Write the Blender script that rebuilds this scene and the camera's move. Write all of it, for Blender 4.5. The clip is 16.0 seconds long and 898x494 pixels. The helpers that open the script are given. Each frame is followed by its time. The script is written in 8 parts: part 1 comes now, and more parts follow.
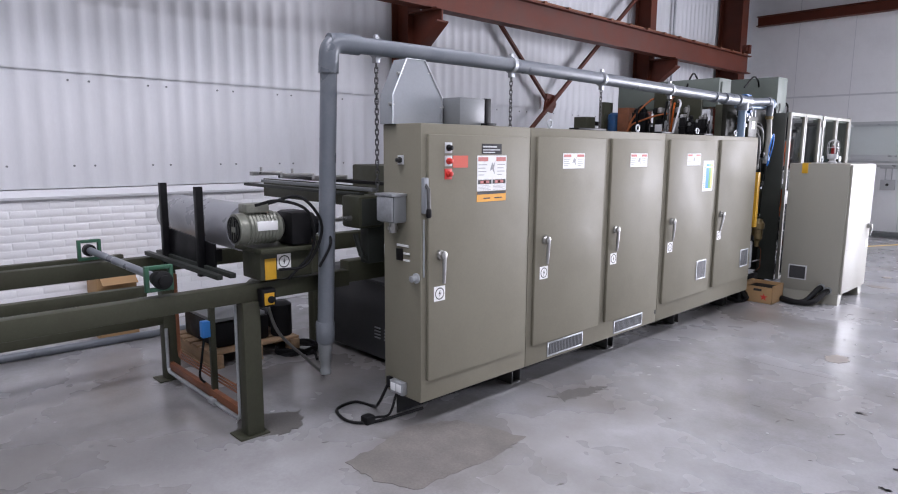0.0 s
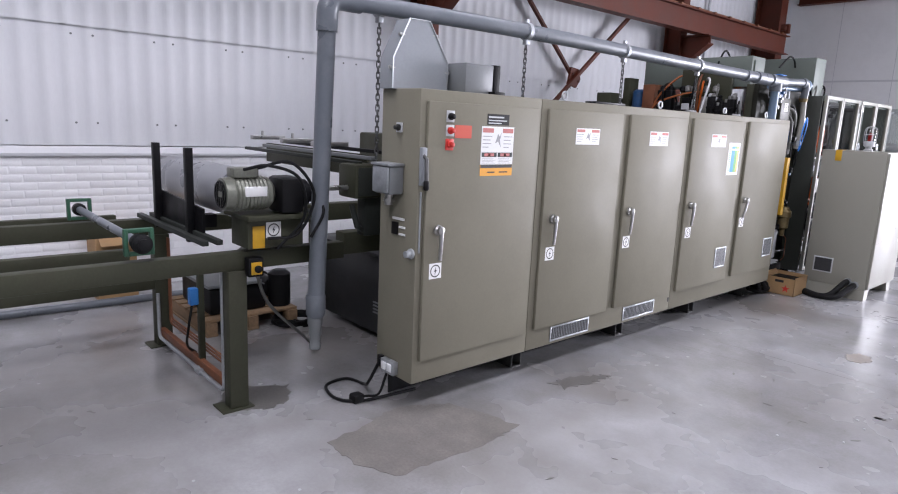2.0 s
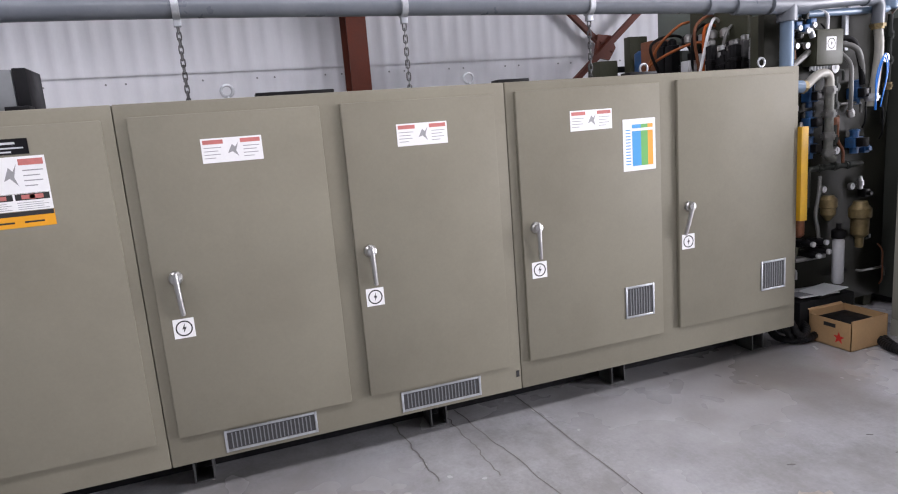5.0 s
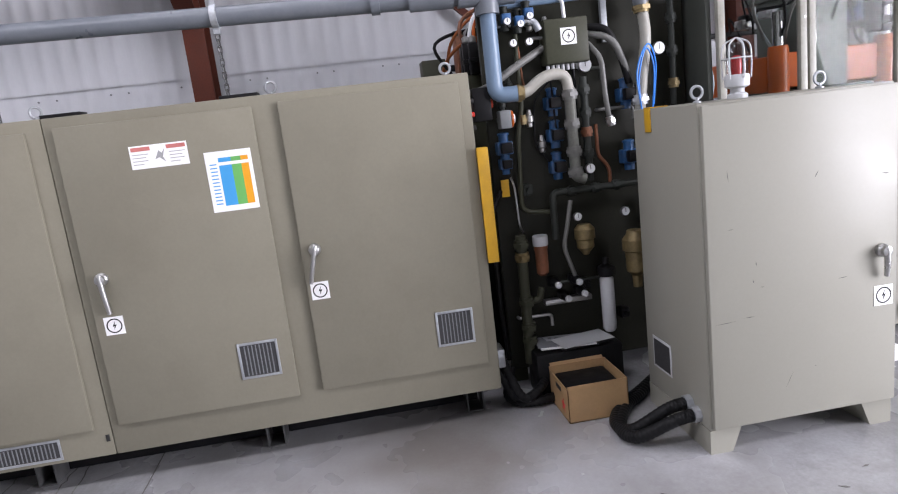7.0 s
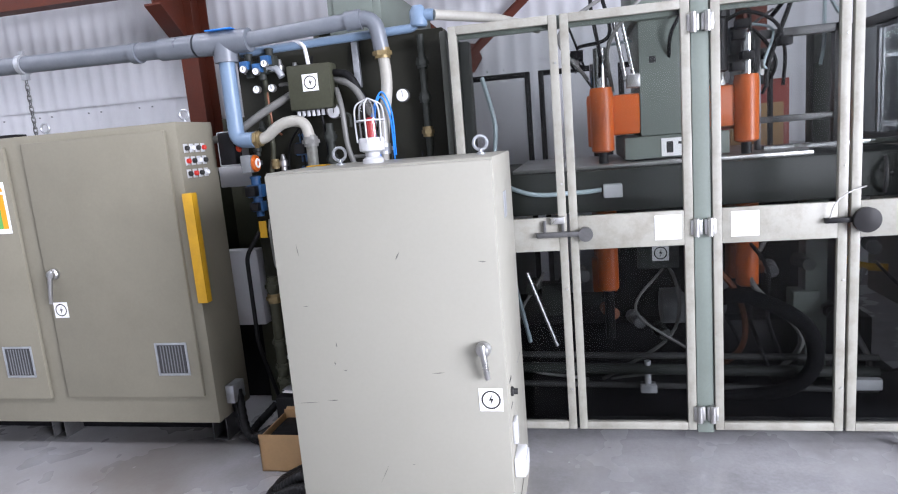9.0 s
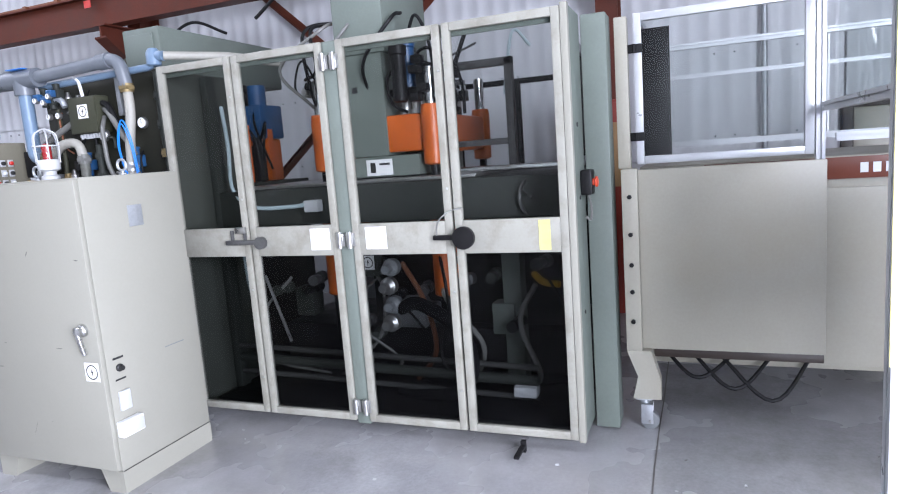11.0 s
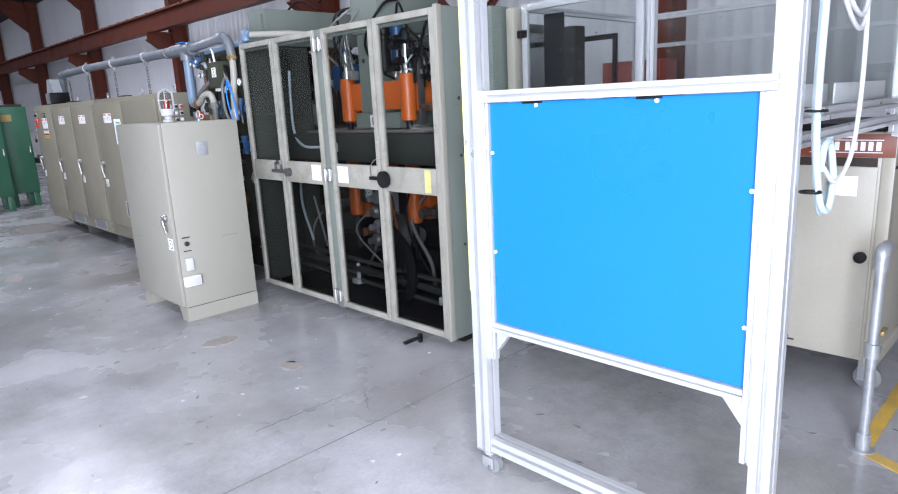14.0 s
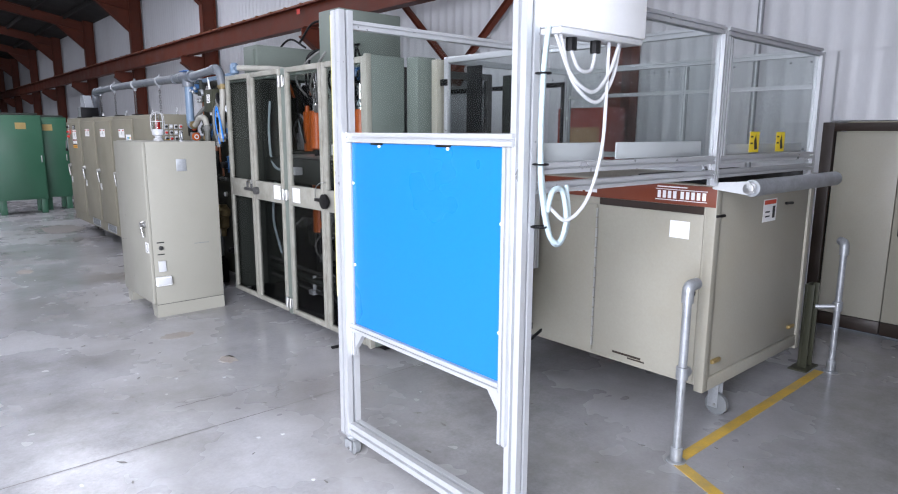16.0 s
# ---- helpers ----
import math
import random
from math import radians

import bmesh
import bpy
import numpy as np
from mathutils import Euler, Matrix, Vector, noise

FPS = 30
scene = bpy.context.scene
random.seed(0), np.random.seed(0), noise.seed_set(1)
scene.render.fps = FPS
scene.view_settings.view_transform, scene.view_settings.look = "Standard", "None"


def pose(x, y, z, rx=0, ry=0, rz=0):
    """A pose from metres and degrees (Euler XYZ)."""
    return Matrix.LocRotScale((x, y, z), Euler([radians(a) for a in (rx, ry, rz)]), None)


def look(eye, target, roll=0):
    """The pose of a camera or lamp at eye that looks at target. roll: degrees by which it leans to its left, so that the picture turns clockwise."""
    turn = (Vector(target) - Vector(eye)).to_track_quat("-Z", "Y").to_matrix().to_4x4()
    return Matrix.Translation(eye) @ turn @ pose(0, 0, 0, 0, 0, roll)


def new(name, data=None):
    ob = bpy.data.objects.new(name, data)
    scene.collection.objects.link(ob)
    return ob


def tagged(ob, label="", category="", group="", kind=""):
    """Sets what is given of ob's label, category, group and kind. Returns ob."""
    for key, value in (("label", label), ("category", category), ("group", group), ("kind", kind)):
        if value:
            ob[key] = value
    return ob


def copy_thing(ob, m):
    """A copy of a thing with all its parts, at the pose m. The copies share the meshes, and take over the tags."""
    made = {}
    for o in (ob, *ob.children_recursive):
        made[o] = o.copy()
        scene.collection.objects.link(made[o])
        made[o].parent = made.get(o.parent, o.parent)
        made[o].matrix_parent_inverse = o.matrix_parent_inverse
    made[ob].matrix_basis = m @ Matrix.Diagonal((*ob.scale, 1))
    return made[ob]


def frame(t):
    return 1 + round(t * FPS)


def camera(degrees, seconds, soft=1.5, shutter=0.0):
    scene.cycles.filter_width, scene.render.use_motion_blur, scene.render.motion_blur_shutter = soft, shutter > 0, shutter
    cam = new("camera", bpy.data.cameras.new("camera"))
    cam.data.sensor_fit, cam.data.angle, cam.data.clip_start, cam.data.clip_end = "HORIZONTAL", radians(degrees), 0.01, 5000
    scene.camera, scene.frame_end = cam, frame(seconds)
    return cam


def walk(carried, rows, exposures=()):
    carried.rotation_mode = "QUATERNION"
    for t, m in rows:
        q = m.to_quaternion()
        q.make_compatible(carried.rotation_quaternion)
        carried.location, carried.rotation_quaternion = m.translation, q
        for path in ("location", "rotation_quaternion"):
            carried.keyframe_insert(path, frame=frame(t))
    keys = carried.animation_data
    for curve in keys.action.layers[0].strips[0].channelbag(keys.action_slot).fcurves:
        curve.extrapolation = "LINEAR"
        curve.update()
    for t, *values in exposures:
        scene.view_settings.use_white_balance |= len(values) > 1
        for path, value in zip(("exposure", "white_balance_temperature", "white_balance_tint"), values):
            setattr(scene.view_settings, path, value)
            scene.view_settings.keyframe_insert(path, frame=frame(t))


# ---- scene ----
cam = camera(69.9, 16.0, soft=1.1)
PATH = [
    (0, (0.494, 0.297, 1.911), (-1.127, 1.835, 1.571), 0.4),
    (0.5, (0.490, 0.299, 1.900), (-1.122, 1.845, 1.550), 0.7),
    (1, (0.457, 0.298, 1.901), (-1.092, 1.905, 1.541), 3.0),
    (1.5, (0.362, 0.312, 1.905), (-1.146, 1.950, 1.522), 1.3),
    (2, (0.426, 0.573, 1.884), (-1.234, 2.045, 1.454), 2.6),
    (2.5, (0.487, 0.988, 1.889), (-1.294, 2.310, 1.460), 0.1),
    (3, (0.560, 1.528, 1.898), (-1.188, 2.905, 1.504), -2.1),
    (3.2, (0.607, 1.780, 1.878), (-1.182, 3.101, 1.475), -2.1),
    (5.3, (0.925, 5.013, 1.842), (-1.190, 5.694, 1.431), -4.0),
    (5.5, (0.997, 5.347, 1.859), (-1.123, 6.006, 1.436), -3.4),
    (6, (1.016, 6.102, 1.859), (-1.120, 6.683, 1.406), -4.6),
    (6.5, (0.989, 6.933, 1.837), (-1.184, 7.394, 1.425), -4.6),
    (7, (0.971, 7.679, 1.810), (-1.233, 7.951, 1.387), -6.8),
    (7.1, (0.973, 7.800, 1.816), (-1.223, 8.111, 1.380), -6.4),
    (7.5, (0.927, 8.413, 1.832), (-1.281, 8.683, 1.432), -4.7),
    (8, (0.884, 9.121, 1.857), (-1.350, 9.178, 1.525), -3.5),
    (8.5, (0.827, 9.806, 1.852), (-1.387, 9.654, 1.423), -4.8),
    (9, (0.792, 10.599, 1.857), (-1.390, 10.146, 1.477), -4.8),
    (9.5, (0.767, 11.263, 1.822), (-1.366, 10.632, 1.427), -5.0),
    (10, (0.695, 12.051, 1.796), (-1.434, 11.363, 1.472), -3.6),
    (10.2, (0.688, 12.299, 1.705), (-1.428, 11.571, 1.389), -3.7),
    (12.3, (0.282, 14.742, 1.823), (-1.648, 13.628, 1.446), -2.2),
    (12.5, (0.258, 14.924, 1.815), (-1.587, 13.671, 1.446), -0.6),
    (13, (0.333, 15.187, 1.837), (-1.435, 13.838, 1.441), -3.1),
    (13.5, (0.395, 15.440, 1.836), (-1.305, 14.018, 1.394), -4.8),
    (13.6, (0.380, 15.541, 1.823), (-1.288, 14.082, 1.380), -4.3),
    (14, (0.327, 15.866, 1.834), (-1.219, 14.296, 1.333), -2.8),
    (14.5, (0.315, 16.200, 1.848), (-1.190, 14.575, 1.394), -1.4),
    (15, (0.246, 16.533, 1.874), (-1.192, 14.848, 1.429), -0.9),
    (15.5, (0.093, 16.819, 1.874), (-1.318, 15.096, 1.485), 2.2),
    (16, (0.070, 16.933, 1.877), (-1.396, 15.261, 1.477), 0.3),
]
walk(cam, [(t, look(eye, target, roll)) for t, eye, target, roll in PATH],
     exposures=[(0.0, -0.2, 6230, 22), (1.5, -0.14, 6250, 22), (3.0, -0.28, 6250, 22), (5.5, -0.24, 6480, 22), (7.0, -0.25, 6360, 22), (8.5, -0.02, 6200, 21), (10.0, 0.08, 5920, 20), (11.4, -0.12, 5880, 19.5), (12.5, -0.22, 5850, 19.5), (13.3, -0.27, 5850, 19.5), (14.5, -0.33, 6080, 18), (16.0, -0.43, 6120, 18)])

# ---- light ----
world = bpy.data.worlds.new("world")
scene.world = world
world.use_nodes = True
_n, _l = world.node_tree.nodes, world.node_tree.links
_n.clear()
_sky = _n.new("ShaderNodeTexSky")
_sky.sky_type = 'NISHITA'
_sky.sun_disc = False
_sky.sun_elevation, _sky.sun_rotation = radians(38), radians(40)
_bg = _n.new("ShaderNodeBackground")
_bg.inputs["Strength"].default_value = 0.12
_o = _n.new("ShaderNodeOutputWorld")
_l.new(_sky.outputs[0], _bg.inputs[0])
_l.new(_bg.outputs[0], _o.inputs[0])

sun = new("sun", bpy.data.lights.new("sun", 'SUN'))
sun.data.energy, sun.data.angle, sun.data.color = 1.0, radians(12), (1.0, 0.95, 0.88)
sun.matrix_world = look((20, 24, 25), (0, 0, 0))


def area(name, m, sx, sy, power, col):
    ob = new(name, bpy.data.lights.new(name, 'AREA'))
    ob.data.shape, ob.data.size, ob.data.size_y = 'RECTANGLE', sx, sy
    ob.data.energy, ob.data.color = power, col
    ob.matrix_world = m
    return ob


# daylight in the open loading door and under the roof lights
area("door_daylight", look((3.1, 17.40, 2.3), (1.8, 8.0, -1.3)), 4.8, 4.3, 2130, (0.93, 0.97, 1.0))
ROOF_LIGHTS = [(1.6, 12.0), (1.6, 4.5), (1.6, -3.0), (1.6, -11.0), (1.6, -20.0)]
for rx, ry in ROOF_LIGHTS:
    area("roof_daylight", look((rx, ry, 6.98), (rx, ry + 0.001, 0)), 1.3, 4.6, 130 if ry < -5 else 220 if ry > 6 else 350 if ry > 0 else 430, (0.95, 0.98, 1.0))
# last two are added fill lights out of view, brightening the wall side
SLOPE_LIGHTS = [(-24.3, -22.3, 60), (-19.2, -16.4, 60), (-1.2, 2.4, 290), (5.2, 8.2, 130)]
for ya, yb, power in SLOPE_LIGHTS:
    area("slope_daylight", look((-2.95, (ya + yb) / 2, 6.6), (-2.95, (ya + yb) / 2 + 0.001, 0)), 2.3, yb - ya - 0.2, power, (0.95, 0.98, 1.0))


# ---- materials ----
def surface(name, col, rough=0.5, metal=0.0, var=0.08, scale=3.0, grain=60.0, bump=0.02, dirt=None, dirt_amt=0.0,
            dirt_scale=1.2, island=0.0, spec=0.5, stretch=(1, 1, 1), rough_var=0.1, random_ob=0.0):
    """A painted, metal, stone or plastic surface: base colour with broad and fine variation, dirt patches and fine relief."""
    m = bpy.data.materials.new(name)
    m.use_nodes = True
    N, L = m.node_tree.nodes, m.node_tree.links
    b = N["Principled BSDF"]
    geo = N.new("ShaderNodeNewGeometry")
    mp = N.new("ShaderNodeMapping")
    mp.inputs["Scale"].default_value = stretch
    L.new(geo.outputs["Position"], mp.inputs["Vector"])

    def tex(sc, detail=4.0, r=0.6):
        t = N.new("ShaderNodeTexNoise")
        t.inputs["Scale"].default_value, t.inputs["Detail"].default_value, t.inputs["Roughness"].default_value = sc, detail, r
        L.new(mp.outputs[0], t.inputs["Vector"])
        return t

    def spread(sock, lo, hi, a, c):
        r = N.new("ShaderNodeMapRange")
        r.inputs["From Min"].default_value, r.inputs["From Max"].default_value = lo, hi
        r.inputs["To Min"].default_value, r.inputs["To Max"].default_value = a, c
        L.new(sock, r.inputs["Value"])
        return r.outputs[0]

    broad, fine = tex(scale), tex(grain, 3.0)
    add = N.new("ShaderNodeMath")
    add.operation = 'MULTIPLY'
    L.new(spread(broad.outputs["Fac"], 0.3, 0.7, 1 - var, 1 + var), add.inputs[0])
    L.new(spread(fine.outputs["Fac"], 0.3, 0.7, 1 - var * 0.6, 1 + var * 0.6), add.inputs[1])
    fac = add.outputs[0]
    if island or random_ob:
        src = geo.outputs["Random Per Island"]
        if random_ob:
            src = N.new("ShaderNodeObjectInfo").outputs["Random"]
        k = max(island, random_ob)
        mul = N.new("ShaderNodeMath")
        mul.operation = 'MULTIPLY'
        L.new(fac, mul.inputs[0])
        L.new(spread(src, 0, 1, 1 - k, 1 + k), mul.inputs[1])
        fac = mul.outputs[0]
    mix = N.new("ShaderNodeVectorMath")
    mix.operation = 'SCALE'
    mix.inputs[0].default_value = col
    L.new(fac, mix.inputs["Scale"])
    out = mix.outputs[0]
    if dirt:
        d = tex(dirt_scale, 8.0, 0.7)
        mx = N.new("ShaderNodeMix")
        mx.data_type = 'RGBA'
        L.new(spread(d.outputs["Fac"], 0.46, 0.76, 0.0, dirt_amt), mx.inputs["Factor"])
        L.new(out, mx.inputs["A"])
        mx.inputs["B"].default_value = (*dirt, 1)
        out = mx.outputs["Result"]
    L.new(out, b.inputs["Base Color"])
    L.new(spread(broad.outputs["Fac"], 0.3, 0.7, max(0.02, rough - rough_var), min(1, rough + rough_var)), b.inputs["Roughness"])
    b.inputs["Metallic"].default_value = metal
    b.inputs["Specular IOR Level"].default_value = spec
    if bump:
        bp = N.new("ShaderNodeBump")
        bp.inputs["Strength"].default_value, bp.inputs["Distance"].default_value = min(1, bump * 10), 0.002
        L.new(fine.outputs["Fac"], bp.inputs["Height"])
        L.new(bp.outputs[0], b.inputs["Normal"])
    return m


def glass(name, tint=(0.96, 0.98, 0.97), rough=0.02, mix=0.12):
    """Thin clear sheet: lets the view through and mirrors at grazing angles."""
    m = bpy.data.materials.new(name)
    m.use_nodes = True
    N, L = m.node_tree.nodes, m.node_tree.links
    N.clear()
    tr, gl, mx, fr, pw, sc_, o = (N.new("ShaderNode" + k) for k in ("BsdfTransparent", "BsdfGlossy", "MixShader", "LayerWeight", "Math", "MapRange", "OutputMaterial"))
    tr.inputs[0].default_value = (*tint, 1)
    gl.inputs["Roughness"].default_value = rough
    fr.inputs["Blend"].default_value = 0.5
    pw.operation = 'POWER'
    pw.inputs[1].default_value = 4.0
    sc_.inputs["To Min"].default_value, sc_.inputs["To Max"].default_value = mix * 0.08, mix
    L.new(fr.outputs["Facing"], pw.inputs[0])
    L.new(pw.outputs[0], sc_.inputs["Value"])
    L.new(sc_.outputs[0], mx.inputs[0])
    L.new(tr.outputs[0], mx.inputs[1])
    L.new(gl.outputs[0], mx.inputs[2])
    L.new(mx.outputs[0], o.inputs[0])
    return m


GRIME = (0.05, 0.045, 0.04)
M = {
    "beige": surface("beige_enamel", (0.212, 0.199, 0.153), 0.5, spec=0.12, var=0.04, scale=1.5, bump=0.01, dirt=(0.15, 0.135, 0.1), dirt_amt=0.35, dirt_scale=2.0),
    "beige_light": surface("pale_beige_enamel", (0.287, 0.28, 0.238), 0.42, spec=0.28, var=0.02, scale=1.7, bump=0.004, dirt=(0.33, 0.31, 0.25), dirt_amt=0.12, dirt_scale=2.4),
    "cream": surface("cream_enamel", (0.33, 0.316, 0.261), 0.45, var=0.05, scale=1.3, bump=0.01, dirt=(0.3, 0.26, 0.18), dirt_amt=0.4),
    "olive": surface("olive_machine_paint", (0.05, 0.052, 0.034), 0.5, spec=0.2, var=0.12, scale=3.0, bump=0.03, dirt=(0.035, 0.032, 0.022), dirt_amt=0.7, dirt_scale=3.0),
    "greygreen": surface("grey_green_paint", (0.15, 0.176, 0.154), 0.5, spec=0.3, var=0.06, scale=2.0, bump=0.01, dirt=(0.1, 0.11, 0.09), dirt_amt=0.4),
    "darkgreen": surface("dark_grey_green_paint", (0.03, 0.034, 0.03), 0.5, spec=0.2, var=0.1, scale=2.5, bump=0.02, dirt=(0.03, 0.03, 0.025), dirt_amt=0.6),
    "green": surface("green_cabinet_paint", (0.025, 0.1, 0.055), 0.45, var=0.08, scale=2.0, bump=0.01, dirt=(0.04, 0.09, 0.06), dirt_amt=0.5),
    "pvc": surface("grey_pvc", (0.13, 0.145, 0.165), 0.35, var=0.04, scale=4.0, bump=0.005, dirt=(0.26, 0.27, 0.28), dirt_amt=0.3, dirt_scale=5.0),
    "bluepipe": surface("blue_grey_pipe", (0.15, 0.22, 0.31), 0.38, var=0.05, scale=4.0, bump=0.005),
    "blue": surface("blue_plastic", (0.03, 0.2, 0.55), 0.4, var=0.06, bump=0.005),
    "bluevalve": surface("blue_valve_paint", (0.018, 0.082, 0.21), 0.4, var=0.12, bump=0.02, dirt=GRIME, dirt_amt=0.5, dirt_scale=8.0),
    "bluepanel": surface("blue_panel_sheet", (0.006, 0.147, 0.435), 0.3, var=0.015, scale=0.8, bump=0.0, rough_var=0.05),
    "steel": surface("bare_steel", (0.45, 0.45, 0.44), 0.35, metal=0.9, var=0.1, scale=6.0, bump=0.02, dirt=(0.15, 0.12, 0.1), dirt_amt=0.5, dirt_scale=6.0),
    "galv": surface("galvanised_steel", (0.42, 0.44, 0.46), 0.45, metal=0.6, var=0.14, scale=14.0, bump=0.02, dirt=(0.25, 0.25, 0.25), dirt_amt=0.5, dirt_scale=5.0),
    "chrome": surface("chromed_metal", (0.7, 0.7, 0.7), 0.16, metal=1.0, var=0.04, bump=0.0),
    "alu": surface("anodised_aluminium", (0.53, 0.545, 0.56), 0.36, metal=0.48, var=0.03, scale=5.0, bump=0.005),
    "red": surface("red_oxide_paint", (0.105, 0.025, 0.013), 0.55, spec=0.25, var=0.16, scale=2.0, bump=0.03, dirt=(0.07, 0.03, 0.02), dirt_amt=0.6, dirt_scale=2.5),
    "clad": surface("white_cladding_sheet", (0.62, 0.63, 0.655), 0.5, var=0.03, scale=0.7, bump=0.005, dirt=(0.5, 0.5, 0.51), dirt_amt=0.5, dirt_scale=1.0, stretch=(1, 1, 0.3)),
    "brick": surface("white_painted_brick", (0.82, 0.825, 0.84), 0.6, var=0.05, scale=4.0, grain=90, bump=0.08, dirt=(0.42, 0.42, 0.42), dirt_amt=0.35, dirt_scale=2.0, random_ob=0.05),
    "brick_rest": surface("white_painted_brickwork", (0.82, 0.825, 0.84), 0.6, var=0.05, scale=4.0, grain=90, bump=0.08, dirt=(0.42, 0.42, 0.42), dirt_amt=0.35, dirt_scale=2.0, island=0.05),
    "mortar": surface("painted_mortar", (0.82, 0.825, 0.84), 0.8, var=0.08, bump=0.05),
    "wallpanel": surface("white_wall_panel", (0.84, 0.85, 0.86), 0.4, var=0.03, scale=0.6, bump=0.005, dirt=(0.5, 0.5, 0.5), dirt_amt=0.3),
    "roof": surface("weathered_roof_sheet", (0.03, 0.027, 0.025), 0.8, var=0.2, scale=1.0, bump=0.03),
    "black": surface("black_rubber", (0.007, 0.007, 0.0075), 0.55, spec=0.2, var=0.2, scale=10.0, bump=0.02),
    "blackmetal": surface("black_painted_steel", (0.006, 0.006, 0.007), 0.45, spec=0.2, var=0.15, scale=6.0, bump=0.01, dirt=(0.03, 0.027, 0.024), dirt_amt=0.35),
    "grey": surface("grey_enamel", (0.17, 0.18, 0.185), 0.42, var=0.05, scale=3.0, bump=0.01),
    "greylight": surface("light_grey_plastic", (0.5, 0.51, 0.52), 0.4, var=0.04, bump=0.005),
    "film": surface("grey_plastic_film_roll", (0.22, 0.225, 0.24), 0.3, var=0.12, scale=3.5, bump=0.02),
    "white": surface("white_plastic", (0.78, 0.79, 0.8), 0.4, var=0.02, bump=0.0),
    "paper": surface("white_paper", (0.8, 0.8, 0.79), 0.7, var=0.03, bump=0.0),
    "yellow": surface("yellow_paint", (0.6, 0.33, 0.01), 0.5, var=0.07, scale=6.0, bump=0.01, dirt=(0.35, 0.2, 0.03), dirt_amt=0.4, dirt_scale=7.0),
    "floor_yellow": surface("worn_yellow_floor_paint", (0.6, 0.39, 0.06), 0.6, var=0.12, scale=7.0, bump=0.03, dirt=(0.3, 0.26, 0.18), dirt_amt=0.75, dirt_scale=5.0),
    "amber": surface("amber_sticker", (0.75, 0.33, 0.01), 0.5, var=0.03, bump=0.0),
    "redplastic": surface("red_plastic", (0.55, 0.03, 0.02), 0.4, var=0.05, bump=0.0),
    "orangesign": surface("orange_red_sticker", (0.55, 0.06, 0.022), 0.5, var=0.03, bump=0.0),
    "signblue": surface("print_blue", (0.04, 0.3, 0.62), 0.6, var=0.02, bump=0.0),
    "signgreen": surface("print_green", (0.12, 0.4, 0.1), 0.6, var=0.02, bump=0.0),
    "ink": surface("black_print", (0.02, 0.02, 0.02), 0.6, var=0.05, bump=0.0),
    "orange": surface("orange_machine_paint", (0.55, 0.11, 0.01), 0.4, var=0.08, scale=4.0, bump=0.01, dirt=(0.3, 0.07, 0.01), dirt_amt=0.5, dirt_scale=5.0),
    "card": surface("brown_cardboard", (0.38, 0.235, 0.11), 0.8, var=0.07, scale=5.0, bump=0.02, dirt=(0.3, 0.19, 0.1), dirt_amt=0.4, dirt_scale=4.0),
    "wood": surface("rough_pallet_wood", (0.28, 0.18, 0.1), 0.75, var=0.2, scale=4.0, grain=70, bump=0.06, stretch=(1, 6, 6)),
    "brass": surface("dull_brass", (0.42, 0.3, 0.12), 0.4, metal=0.6, var=0.12, bump=0.01),
    "rust": surface("rusty_copper_pipe", (0.2, 0.075, 0.035), 0.55, metal=0.2, var=0.2, scale=8.0, bump=0.03),
    "brownstripe": surface("brown_stripe_paint", (0.15, 0.035, 0.015), 0.4, var=0.05, bump=0.0),
    "brown": surface("dark_brown_frame_paint", (0.028, 0.018, 0.013), 0.45, var=0.1, bump=0.01),
    "cable": surface("pale_grey_cable", (0.36, 0.44, 0.46), 0.45, var=0.04, bump=0.0),
    "palehose": surface("greyish_ribbed_hose", (0.33, 0.32, 0.28), 0.5, var=0.08, scale=9.0, bump=0.01),
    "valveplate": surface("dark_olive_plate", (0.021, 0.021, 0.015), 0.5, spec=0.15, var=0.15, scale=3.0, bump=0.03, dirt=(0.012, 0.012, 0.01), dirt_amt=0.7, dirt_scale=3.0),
    "greymotor": surface("oily_grey_motor_paint", (0.1, 0.1, 0.1), 0.35, metal=0.4, var=0.15, scale=8.0, bump=0.02, dirt=(0.03, 0.03, 0.028), dirt_amt=0.6, dirt_scale=6.0),
    "guardpaint": surface("stained_beige_guard_paint", (0.29, 0.284, 0.244), 0.42, spec=0.35, var=0.05, scale=3.0, bump=0.01, dirt=(0.13, 0.115, 0.085), dirt_amt=0.6, dirt_scale=7.0),
    "cupboardred": surface("red_cupboard_paint", (0.27, 0.035, 0.02), 0.5, var=0.08, bump=0.01),
    "fadedred": surface("faded_red_print", (0.5, 0.16, 0.14), 0.6, var=0.1, scale=20.0, bump=0.0),
    "shellgrey": surface("pale_sheet_metal", (0.27, 0.29, 0.31), 0.5, var=0.05, scale=2.0, bump=0.01, dirt=(0.2, 0.2, 0.2), dirt_amt=0.4),
    "scratchgrey": surface("worn_paint_scratch", (0.1, 0.095, 0.085), 0.6, var=0.15, bump=0.0),
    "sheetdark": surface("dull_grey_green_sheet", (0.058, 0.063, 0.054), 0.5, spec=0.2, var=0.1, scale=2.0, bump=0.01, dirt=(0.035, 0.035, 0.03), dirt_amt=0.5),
    "paleyellow": surface("faded_yellow_tape", (0.55, 0.5, 0.2), 0.5, var=0.1, scale=9.0, bump=0.0),
